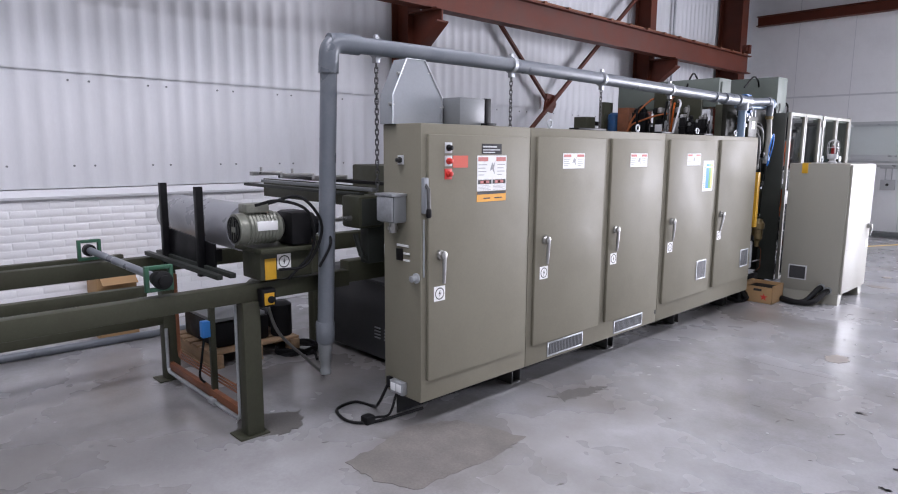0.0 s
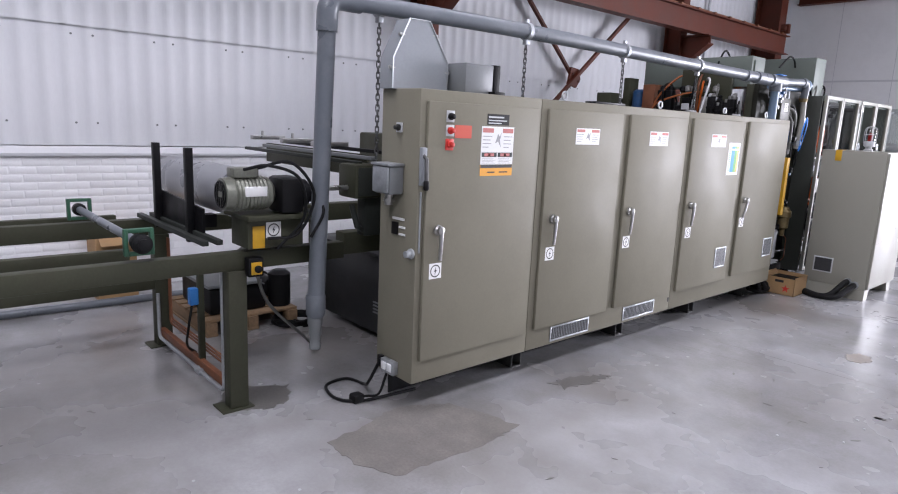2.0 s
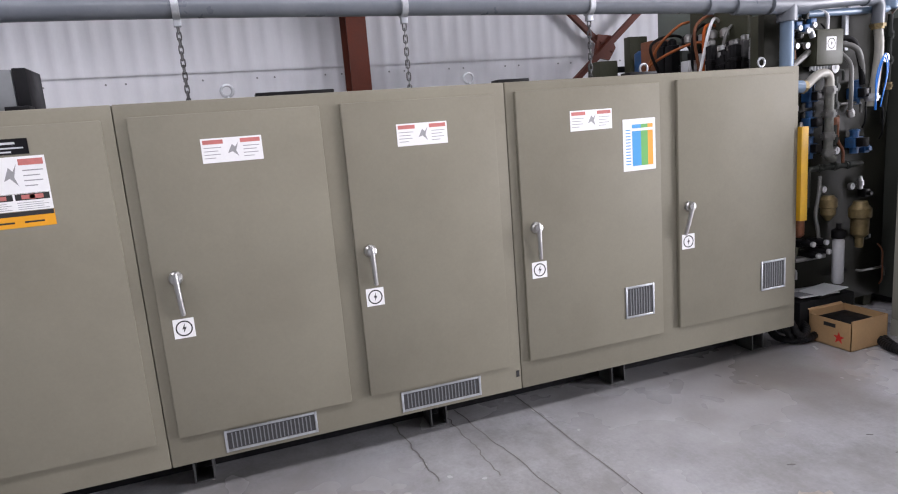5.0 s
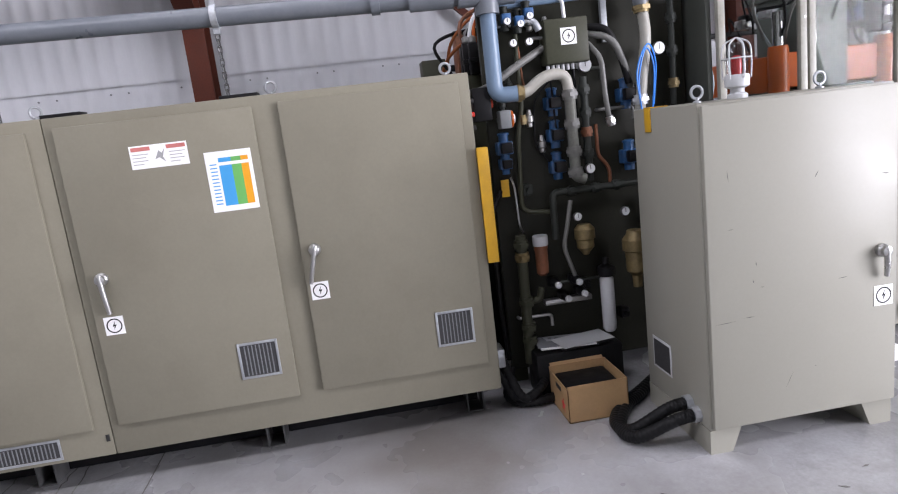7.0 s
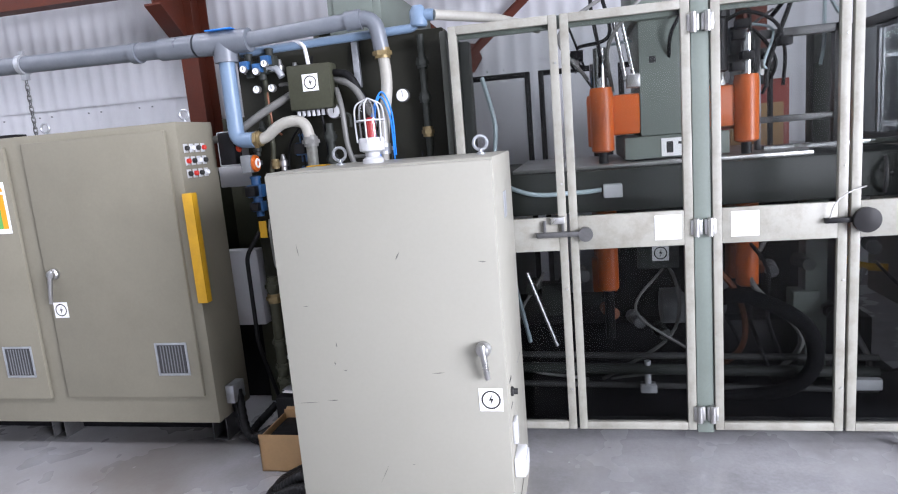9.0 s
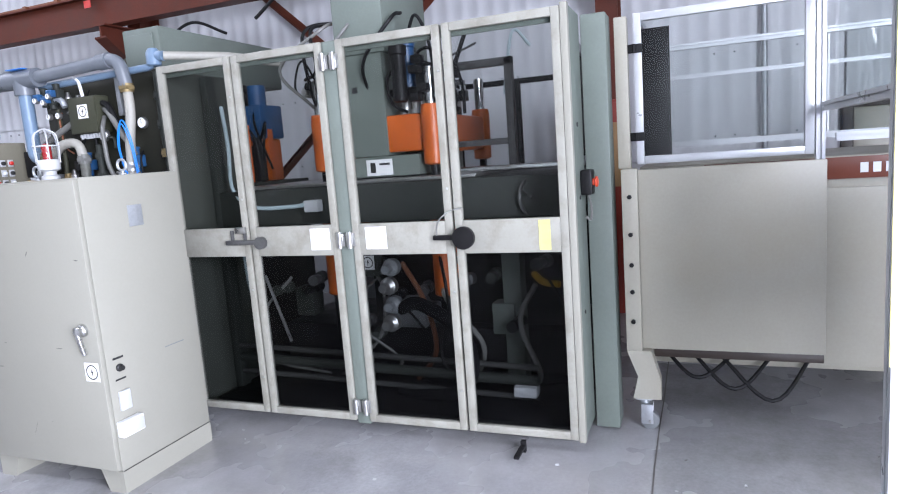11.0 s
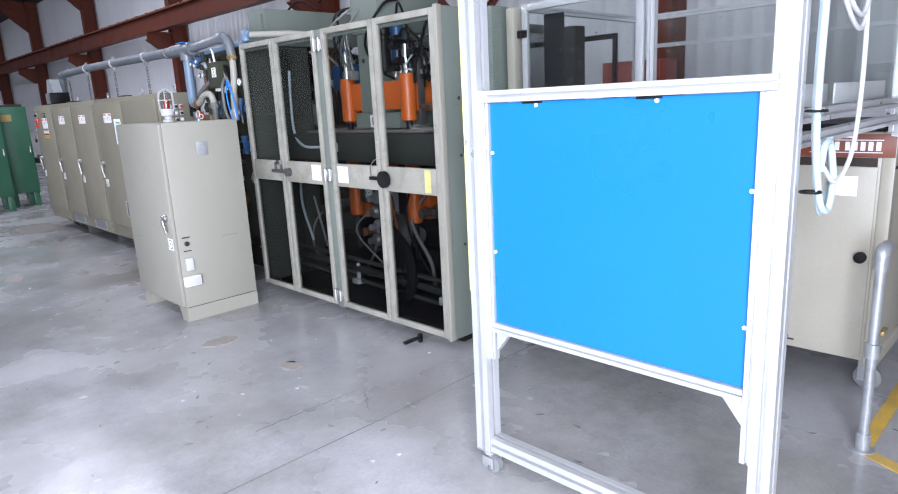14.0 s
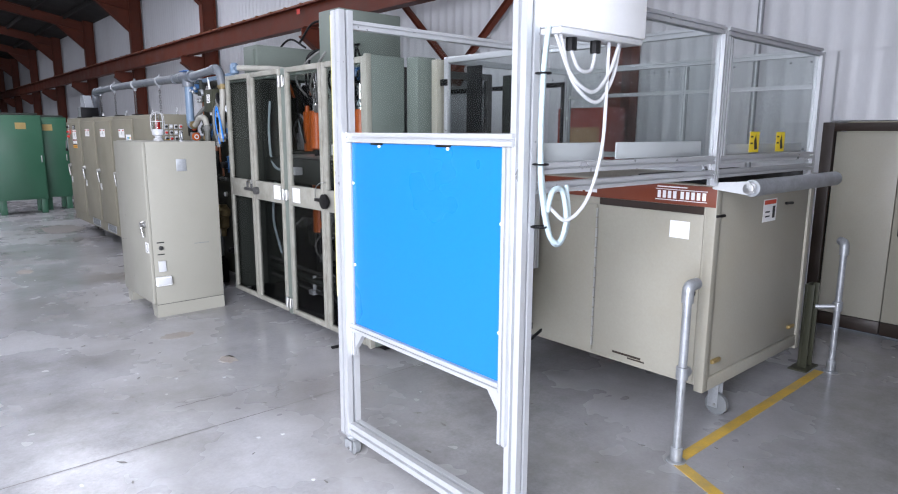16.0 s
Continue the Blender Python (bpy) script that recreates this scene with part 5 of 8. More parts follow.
run("copper_pipe", [(-3.02, 9.2, 1.7), (-3.02, 9.2, 1.5), (-3.02, 9.27, 1.42), (-3.02, 9.27, 1.31)], 0.012, "rust", 0.04)
run("column_pipe", [(-2.98, 8.63, 1.06), (-2.98, 8.62, 0.2)], 0.034, "olive", 0.02)
for z in (1.0, 0.92, 0.62, 0.45, 0.36):
    union((-2.98, 8.63, z), (0, 0, 1), 0.034, "oldbrass" if z == 0.92 else "olive", vp)
run("branch", [(-2.98, 8.63, 0.62), (-2.98, 8.72, 0.62), (-2.98, 8.74, 0.7)], 0.022, "olive", 0.03)
# filters and regulators
f = part("bowl_filter", Geo().lathe((-2.97, 8.755, 0.78), (0, 0, 1), [(0.02, 0), (0.04, 0.02), (0.042, 0.17), (0.046, 0.18), (0.046, 0.25), (0.03, 0.26)], 18), "rust", vp, "amber bowl air filter")
part("cap", Geo().lathe((-2.97, 8.755, 0.98), (0, 0, 1), [(0.048, 0), (0.05, 0.005), (0.05, 0.06), (0.044, 0.066)], 18), "greylight", f)
f = part("brass_filter", Geo().lathe((-2.96, 9.05, 0.88), (0, 0, 1), [(0.018, 0), (0.03, 0.02), (0.056, 0.05), (0.056, 0.1), (0.066, 0.11), (0.066, 0.17), (0.04, 0.2)], 18), "oldbrass", vp, "dull brass steam filter")
f = part("brass_trap", Geo().lathe((-2.94, 9.38, 0.62), (0, 0, 1), [(0.03, 0), (0.034, 0.08), (0.066, 0.11), (0.07, 0.24), (0.085, 0.25), (0.085, 0.32), (0.06, 0.35), (0.05, 0.38)], 20), "oldbrass", vp, "large brass trap")
f = part("clear_filter", Geo().lathe((-2.96, 9.175, 0.34), (0, 0, 1), [(0.03, 0), (0.045, 0.02), (0.045, 0.36), (0.03, 0.38)], 20), "greylight", vp, "clear plastic cartridge filter")
part("head", Geo().lathe((-2.96, 9.175, 0.72), (0, 0, 1), [(0.05, 0), (0.055, 0.01), (0.055, 0.06), (0.02, 0.08), (0.02, 0.12)], 18), "blackmetal", f)
for y, z in ((8.83, 0.72), (8.89, 0.62), (8.97, 0.72), (9.0, 0.64)):
    r = part("regulator", Geo().lathe((-3.0, y, z), (1, 0, 0), [(0.02, 0), (0.03, 0.01), (0.03, 0.05), (0.022, 0.06), (0.022, 0.09)], 14).box(-3.06, -2.99, y - 0.03, y + 0.03, z - 0.035, z + 0.02, 0.006), "blackmetal", vp)
    part("knob", Geo().lathe((-2.91, y, z), (1, 0, 0), [(0.02, 0), (0.022, 0.003), (0.022, 0.02), (0.016, 0.025)], 14), "greylight", r)
part("manifold", Geo().box(-3.05, -2.99, 8.76, 9.08, 0.565, 0.6, 0.005), "steel", vp)
run("flex_hose", [(-2.98, 8.98, 1.24), (-2.95, 8.94, 1.1), (-2.95, 8.9, 0.95), (-2.96, 8.95, 0.8), (-2.97, 8.97, 0.74)], 0.014, "hose", 0.06)
gauge(-3.05, 9.16, 2.07, 0.045, vp)
gauge(-2.98, 9.12, 1.43, 0.032, vp)
gauge(-3.0, 9.02, 1.13, 0.028, vp)
gauge(-2.98, 9.62, 2.12, 0.04, vp)
gauge(-3.02, 9.35, 1.12, 0.03, vp)
# junction box with glands and cables
jx = part("junction_box", Geo().box(VX, -2.98, 8.9, 9.18, 2.09, 2.36, 0.01), "olive", vp)
part("box_lid", Geo().box(-2.98, -2.972, 8.905, 9.175, 2.095, 2.355, 0.004), "olive", jx)
lightning(None, jx, -2.9715, 9.05, 2.25, 0.1)
for k in range(8):
    part("gland", Geo().cyl((-3.04, 8.925 + 0.032 * k, 2.09), (-3.04, 8.925 + 0.032 * k, 2.055), 0.012, 8), "greylight", jx)
run("conduit", [(-3.04, 8.9, 2.2), (-3.0, 8.7, 2.1), (-2.98, 8.5, 1.98), (-3.05, 8.2, 1.95)], 0.024, "hose", 0.1)
run("conduit", [(-3.04, 9.18, 2.3), (-2.98, 9.3, 2.28), (-2.98, 9.38, 2.1), (-3.0, 9.43, 1.93)], 0.022, "black", 0.1)
run("conduit", [(-3.05, 9.18, 2.26), (-2.96, 9.32, 2.22), (-2.98, 9.4, 2.05), (-3.02, 9.45, 1.9)], 0.022, "hose", 0.1)
run("flex_conduit", [(-3.03, 9.19, 2.2), (-2.95, 9.24, 2.1), (-2.95, 9.25, 1.85), (-2.98, 9.28, 1.72)], 0.016, "hose", 0.06)
union((-2.98, 9.285, 1.71), (0, 0.3, -1), 0.02, "steel", vp)
run("conduit", [(-3.0, 9.04, 2.36), (-2.99, 9.03, 2.48), (-3.02, 8.95, 2.5)], 0.012, "white", 0.05)
run("thin_tube", [(-3.02, 9.08, 2.055), (-3.04, 9.09, 1.9), (-3.05, 9.08, 1.4)], 0.009, "black", 0.04)
run("thin_tube", [(-3.02, 8.98, 2.055), (-3.06, 8.82, 1.9), (-3.06, 8.8, 1.6), (-3.05, 8.93, 1.45)], 0.007, "black", 0.08)
for k, (y, z) in enumerate(((8.66, 2.38), (8.74, 2.36), (8.8, 2.4))):
    solenoid(-3.02, y, z, 0.08, "darkgreen", vp)
    gauge(-2.93, y, z - 0.02, 0.022, vp)
run("pipe_elbow", [(-3.0, 8.62, 2.36), (-2.98, 8.84, 2.36), (-2.98, 8.87, 2.3)], 0.022, "galv", 0.04)
# pale hose down from the header, with bright blue air lines
run("pale_hose", [(-2.96, 9.52, 2.40), (-2.95, 9.54, 2.2), (-2.94, 9.5, 2.0), (-2.95, 9.47, 1.75)], 0.034, "palehose", 0.12, "ribbed pale hose", 14)
union((-2.96, 9.52, 2.37), (0, 0, 1), 0.036, "oldbrass", vp)
union((-2.95, 9.475, 1.82), (0, 0, 1), 0.036, "galv", vp)
for k in range(2):
    pts = [(-2.92 + 0.01 * k, 9.47, 1.72), (-2.89, 9.45 - 0.012 * k, 1.95 + 0.03 * k), (-2.88, 9.5 + 0.01 * k, 2.12 + 0.025 * k), (-2.89, 9.55 + 0.012 * k, 2.0 + 0.03 * k), (-2.93, 9.545 + 0.01 * k, 1.74 + 0.04 * k)]
    part("air_line", Geo().tube(bend(pts, 7), 0.005, 7), "bluehose", vp, "bright blue air line")
run("blue_pipe", [(-3.02, 8.6, 2.47), (-3.02, 9.72, 2.5), (-3.02, 9.74, 2.6)], 0.026, "bluepipe", 0.05, "blue grey plastic pipe", 16)
part("blue_valve_cap", Geo().lathe((-3.02, 9.74, 2.5), (0, 0, 1), [(0.04, 0), (0.05, 0.01), (0.05, 0.09), (0.03, 0.12)], 18).cyl((-3.02, 9.74, 2.57), (-3.02, 9.83, 2.56), 0.034, 16), "bluepipe", vp)
run("pale_pipe", [(-3.02, 9.83, 2.56), (-3.3, 10.15, 2.55), (-3.6, 10.4, 2.5)], 0.03, "palehose", 0.1)
run("black_pipe", [(-3.02, 9.74, 2.46), (-3.02, 9.74, 2.0), (-3.05, 9.74, 1.6)], 0.02, "darkgreen", 0.05)
for z in (2.3, 2.1, 1.9):
    union((-3.02, 9.74, z), (0, 0, 1), 0.024, "oldbrass" if z < 2 else "darkgreen", vp)
part("strut", Geo().box(-3.095, -3.06, 9.3, 9.34, 2.2, 2.5, 0.004), "galv", vp)
run("black_hose", [(-3.05, 8.55, 1.35), (-3.0, 8.46, 1.2), (-3.0, 8.46, 0.6), (-3.1, 8.5, 0.2)], 0.014, "black", 0.05)
part("yellow_tag", Geo().box(-3.05, -3.04, 8.555, 8.605, 1.31, 1.42, 0.002), "yellow", vp, "yellow tag")
for pts in ([(-3.05, 8.5, 0.15), (-2.85, 8.42, 0.05), (-2.72, 8.55, 0.05), (-2.8, 8.8, 0.05), (-3.0, 8.95, 0.1)], [(-2.8, 8.35, 0.3), (-2.75, 8.45, 0.08), (-2.85, 8.6, 0.045), (-3.05, 8.7, 0.06)], [(-2.8, 8.38, 0.36), (-2.7, 8.48, 0.1), (-2.76, 8.62, 0.12), (-3.0, 8.72, 0.12)]):
    solid("floor_hose", Geo().tube(bend(pts, 30), (0.029, 0.029, 0.0265, 0.0265), 10), "black", "thick black hose lying beside the valve panel", "hose", group="floor hoses")
cs_ = part("sensor_box", Geo().box(-3.0, -2.9, 8.56, 8.63, 1.74, 1.85, 0.008).box(-3.1, -3.0, 8.58, 8.61, 1.78, 1.81, 0.003), "grey", vp, "grey sensor box")
part("orange_disc", Geo().lathe((-2.95, 8.63, 1.795), (0, 1, 0), [(0.05, 0), (0.054, 0.004), (0.05, 0.016), (0.03, 0.02)], 20), "orange", cs_, "orange disc")
part("ring", Geo().ring((-2.95, 8.652, 1.795), (0, 1, 0), 0.024, 0.007, 18, 8), "white", cs_)
lx = thing("selector_box", (-2.95, 8.5, 1.82), "small black switch box with an orange knob", "switch")
part("body", Geo().box(-3.02, -2.93, 8.41, 8.52, 1.8, 2.0, 0.008), "blackmetal", lx)
part("knob", Geo().lathe((-2.97, 8.52, 1.9), (0, 1, 0), [(0.026, 0), (0.028, 0.004), (0.028, 0.012), (0.02, 0.016)], 16), "orangesign", lx, "round orange knob")

# small fittings, tubes and blocks between the main pipes
vr = random.Random(21)
for k in range(26):
    y, z = vr.uniform(8.58, 9.78), vr.uniform(0.35, 2.42)
    kind = k % 4
    if kind == 0:
        part("check_valve", Geo().lathe((-3.05, y, z), (0, 0, 1), [(0.012, -0.05), (0.02, -0.045), (0.02, -0.02), (0.028, -0.015), (0.028, 0.02), (0.02, 0.025), (0.012, 0.06)], 12), vr.choice(("darkgreen", "blackmetal", "steel")), vp)
    elif kind == 1:
        L = vr.uniform(0.15, 0.4)
        run("small_tube", [(-3.06, y, z), (-3.02, y + 0.01, z - 0.05), (-3.02, y + 0.02, z - L), (-3.07, y + 0.05, z - L - 0.05)], 0.007, vr.choice(("black", "steel", "rust", "black")), 0.04, "", 7)
    elif kind == 2:
        part("pilot_valve", Geo().box(-3.1, -3.03, y - 0.03, y + 0.03, z - 0.035, z + 0.035, 0.006).cyl((-3.03, y, z), (-3.0, y, z), 0.018, 10), vr.choice(("blackmetal", "bluevalve", "blackmetal", "darkgreen")), vp)
    else:
        L = vr.uniform(0.1, 0.3)
        run("small_pipe", [(-3.07, y, z), (-3.03, y, z), (-3.03, min(9.8, y + L), z), (-3.03, min(9.8, y + L), z - 0.08)], 0.011, vr.choice(("darkgreen", "hose", "steel")), 0.03, "", 8)
for y in (8.7, 8.8):
    gauge(-2.99, y, 2.24, 0.024, vp)

# cardboard box with papers and a black tray
bx = thing("cardboard_box", (-2.62, 8.82, 0), "open brown cardboard box of scrap on the floor", "box")
B0, B1, B2, B3, BH = -2.80, -2.44, 8.69, 9.06, 0.23
for n, g in (("side", Geo().box(B1 - 0.005, B1, B2, B3, 0, BH)), ("side", Geo().box(B0, B0 + 0.005, B2, B3, 0, BH)), ("side", Geo().box(B0, B1, B2, B2 + 0.005, 0, BH - 0.02)), ("side", Geo().box(B0, B1, B3 - 0.005, B3, 0, BH)), ("bottom", Geo().box(B0, B1, B2, B3, 0, 0.006))):
    part(n, g, "card", bx)
part("flap", Geo().prism([(B0, BH), (B0 - 0.12, BH + 0.07), (B0 - 0.122, BH + 0.065), (B0 - 0.001, BH - 0.006)], "y", B2 + 0.01, B3 - 0.01), "card", bx)
star = [(B1 - 0.1 + (0.05 if k % 2 == 0 else 0.02) * math.sin(k * math.pi / 5), 0.08 + (0.05 if k % 2 == 0 else 0.02) * math.cos(k * math.pi / 5)) for k in range(10)]
part("printed_star", Geo().prism(star, "y", B2 - 0.001, B2 - 0.0005), "redplastic", bx, "printed red star")
part("hand_hole", Geo().box(B0 + 0.13, B0 + 0.23, B2 - 0.001, B2 + 0.0005, 0.15, 0.18), "ink", bx)
part("scrap", Geo().box(B0 + 0.02, B1 - 0.02, B2 + 0.02, B3 - 0.02, 0.12, 0.19, 0.02), "black", bx, "dark oily scrap")
tr = thing("drip_tray", (-2.95, 8.95, 0), "black plastic crate with papers on top", "tray")
part("crate", Geo().box(-3.05, -2.82, 8.62, 9.2, 0.0, 0.30, 0.015), "black", tr)
pr = random.Random(4)
for k in range(6):
    a = pr.uniform(-0.2, 0.2)
    cx, cy = -2.93 + pr.uniform(-0.03, 0.03), 8.9 + pr.uniform(-0.1, 0.1)
    cs, sn = math.cos(a), math.sin(a)
    quad = [(cx + cs * u - sn * v, cy + sn * u + cs * v) for u, v in ((-0.1, -0.18), (0.1, -0.18), (0.1, 0.18), (-0.1, 0.18))]
    part("paper", Geo().prism(quad, "z", 0.302 + 0.006 * k, 0.306 + 0.006 * k), ("black", "film", "blackmetal", "paper", "film", "greylight")[k], tr)


# ---- small free-standing control cabinet ----
SX0, SX1, SY0, SY1, SZ0, SZ1 = -2.55, -1.86, 9.245, 10.262, 0.13, 1.765
sc = thing("small_cabinet", (-2.2, 9.79, 0), "free-standing pale beige steel control cabinet with one door", "cabinet")
part("body", Geo().box(SX0, SX1, SY0, SY1, SZ0, SZ1, 0.008), "beige_light", sc)
pl = Geo().prism([(SY0, SZ0), (SY0, 0), (SY0 + 0.12, 0), (SY0 + 0.17, SZ0)], "x", SX0, SX1)
part("plinth", pl, "beige_light", sc)
pl = Geo().prism([(SY1, SZ0), (SY1, 0), (SY1 - 0.12, 0), (SY1 - 0.17, SZ0)], "x", SX0, SX1)
part("plinth", pl, "beige_light", sc)
sd = part("door", Geo().box(SX1 + 0.001, -1.83, SY0 + 0.01, SY1 - 0.004, 0.145, SZ1 - 0.01, 0.006), "beige_light", sc)
lever(sd, -1.83, 10.17, 0.95, 5, 0.13)
lightning(None, sd, -1.8295, 10.185, 0.715, 0.105)
scr = Geo()
for ya, za, yb, zb, wd in ((9.365, 1.45, 9.372, 1.39, 0.005), (9.835, 1.39, 9.815, 1.355, 0.009), (10.17, 1.335, 10.21, 1.33, 0.008), (9.5, 0.99, 9.502, 0.965, 0.007), (9.482, 0.9, 9.486, 0.882, 0.008), (9.52, 0.857, 9.54, 0.857, 0.005),
                           (9.262, 0.698, 9.39, 0.704, 0.004), (9.425, 0.712, 9.485, 0.714, 0.006), (9.93, 0.838, 9.99, 0.842, 0.006), (9.64, 0.3, 9.69, 0.4, 0.003), (9.36, 1.16, 9.39, 1.163, 0.004), (9.8, 0.4, 9.815, 0.403, 0.004)):
    ln = math.hypot(yb - ya, zb - za)
    ny, nz = -(zb - za) / ln * wd / 2, (yb - ya) / ln * wd / 2
    ym, zm = ya + (yb - ya) * 0.6, za + (zb - za) * 0.6
    scr.add([(-1.8293, y, z) for y, z in ((ya, za), (ym - ny, zm - nz), (yb, zb), (ym + ny * 0.6, zm + nz * 0.6))], [(0, 1, 2, 3)])
tagged(part("scratch", scr, "scratchgrey", sd), kind="stuff")
v = part("vent", Geo().box(-2.24, -2.14, SY1 + 0.0005, SY1 + 0.004, 1.47, 1.59, 0.001), "galv", sc, "small bare metal cover plate")
part("vent", Geo().box(-2.46, -2.24, SY0 - 0.004, SY0 - 0.0005, 0.27, 0.46, 0.001), "greylight", sc, "square metal vent grille")
part("mesh", Geo().box(-2.445, -2.255, SY0 - 0.0055, SY0 - 0.0042, 0.285, 0.445), "mesh", sc)
part("key_switch", Geo().lathe((-1.935, SY1, 0.71), (0, 1, 0), [(0.022, 0), (0.022, 0.01), (0.014, 0.014), (0.014, 0.03)], 14), "ink", sc)
part("print", Geo().box(-1.97, -1.9, SY1 + 0.0005, SY1 + 0.001, 0.76, 0.772), "ink", sc)
part("print", Geo().box(-1.97, -1.9, SY1 + 0.0005, SY1 + 0.001, 0.64, 0.65), "ink", sc)
part("indicator", Geo().box(-1.97, -1.9, SY1 + 0.0005, SY1 + 0.02, 0.47, 0.58, 0.004), "greylight", sc)
ou = part("socket_outlet", Geo().box(-2.01, -1.86, SY1 + 0.0005, SY1 + 0.05, 0.33, 0.42, 0.008), "white", sc, "white socket outlet")
part("cover", Geo().box(-2.0, -1.87, SY1 + 0.05, SY1 + 0.058, 0.34, 0.41, 0.004), "greylight", ou)
part("seam", Geo().box(SX0 + 0.005, SX1 - 0.005, SY1 + 0.0003, SY1 + 0.0012, 0.128, 0.133), "ink", sc)
part("scratch", Geo().box(-2.42, -2.27, SY1 + 0.0003, SY1 + 0.0008, 0.72, 0.726), "grey", sc)
part("yellow_strap", Geo().box(-2.4, -2.33, SY0 - 0.006, SY0 - 0.0005, 1.64, SZ1, 0.001).box(-2.4, -2.33, SY0 - 0.006, SY0 + 0.1, SZ1 + 0.0005, SZ1 + 0.006, 0.001), "yellow", sc, "yellow tape strap")
eye_bolt(sc, -2.24, 9.46, SZ1, 0.032)
eye_bolt(sc, -2.24, 10.16, SZ1, 0.032)
bc = thing("warning_beacon", (-2.18, 9.65, SZ1), "caged red and white warning beacon lamp", "lamp")
BX, BY = -2.18, 9.65
part("base", Geo().lathe((BX, BY, SZ1), (0, 0, 1), [(0.05, 0), (0.05, 0.02), (0.035, 0.03), (0.035, 0.05), (0.06, 0.06), (0.062, 0.11), (0.055, 0.12)], 22), "greylight", bc)
part("lens", Geo().lathe((BX, BY, SZ1 + 0.121), (0, 0, 1), [(0.024, 0), (0.026, 0.02), (0.026, 0.085), (0.012, 0.095)], 20), "lampred", bc, "red inner lens")
part("dome", Geo().lathe((BX, BY, SZ1 + 0.1205), (0, 0, 1), [(0.054, 0), (0.056, 0.05), (0.055, 0.11), (0.042, 0.145), (0.014, 0.16)], 20), "dome", bc, "clear ribbed dome")
for k in range(6):
    a = k * math.pi / 3
    cx, cy = math.cos(a), math.sin(a)
    part("cage_bar", Geo().tube(bend([(BX + 0.067 * cx, BY + 0.067 * cy, SZ1 + 0.1), (BX + 0.07 * cx, BY + 0.07 * cy, SZ1 + 0.2), (BX + 0.06 * cx, BY + 0.06 * cy, SZ1 + 0.27), (BX + 0.004 * cx, BY + 0.004 * cy, SZ1 + 0.302)], 5), 0.004, 6), "greylight", bc)
part("cage_ring", Geo().ring((BX, BY, SZ1 + 0.2), (0, 0, 1), 0.07, 0.004, 22, 6), "greylight", bc)
for k, (dx, dz) in enumerate(((0.0, 0.0), (0.08, -0.03))):
    pts = [(-2.05 + dx, SY0 - 0.0, 0.21 + dz), (-2.06 + dx, SY0 - 0.12, 0.19 + dz), (-2.14 + dx, SY0 - 0.3, 0.06), (-2.3 + dx, SY0 - 0.33, 0.036), (-2.5 + dx * 0.5, SY0 - 0.2, 0.036), (-2.62 + dx * 0.4, SY0 - 0.05, 0.036), (-2.8, SY0 + 0.15, 0.036)]
    hz = thing("cable_conduit", (-2.3, 9.0, 0), "thick black corrugated cable conduit on the floor", "hose", "cabinet conduits")
    part("conduit", Geo().tube(bend(pts, 34), (0.035, 0.035, 0.0325, 0.0325), 12), "black", hz)
    part("gland", Geo().cyl((-2.05 + dx, SY0 + 0.0, 0.21 + dz), (-2.05 + dx, SY0 - 0.035, 0.208 + dz), 0.044, 8), "galv", hz)

# ---- guarded forming press ----
GX = -2.82
gd = thing("press_guard", (-3.1, 11.3, 0), "pale beige framed press guard with smoked window doors", "machine guard")
GL = [(9.94, 10.53), (10.545, 11.20), (11.30, 11.955), (11.97, 12.62)]
for i, (ya, yb) in enumerate(GL):
    fr = Geo().frame_x(GX - 0.04, GX, ya, yb, 0.10, 2.45, 0.046, 0.004)
    dr = part("door", fr, "guardpaint", gd)
    part("mid_panel", Geo().box(GX - 0.04, GX - 0.001, ya + 0.046, yb - 0.046, 1.175, 1.365, 0.003), "guardpaint", dr)
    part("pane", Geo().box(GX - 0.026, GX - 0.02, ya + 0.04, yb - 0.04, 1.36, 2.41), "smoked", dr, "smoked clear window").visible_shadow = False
    # lower pane tinted darker in place of the dimness behind it
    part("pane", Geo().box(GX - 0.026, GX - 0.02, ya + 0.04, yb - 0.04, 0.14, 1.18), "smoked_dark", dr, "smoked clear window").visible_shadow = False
part("centre_post", Geo().box(GX - 0.06, GX - 0.012, 11.205, 11.295, 0.08, 2.45, 0.004), "greygreen", gd)
for z in (0.2, 1.27, 2.33):
    for dy in (-0.035, 0.035):
        part("hinge", Geo().cyl((GX + 0.012, 11.25 + dy, z - 0.05), (GX + 0.012, 11.25 + dy, z + 0.05), 0.017, 12).box(GX - 0.01, GX + 0.006, 11.25 + dy - 0.03, 11.25 + dy + 0.03, z - 0.04, z + 0.04, 0.002), "steel", gd, "bright steel hinge")
for y, m in ((11.07, "paper"), (11.46, "paper")):
    part("notice", Geo().box(GX + 0.0005, GX + 0.0015, y - 0.07, y + 0.07, 1.21, 1.345), m, gd, "white paper notice")
part("yellow_notice", Geo().box(GX + 0.0005, GX + 0.0015, 12.455, 12.52, 1.19, 1.355), "paleyellow", gd, "faded yellow notice")
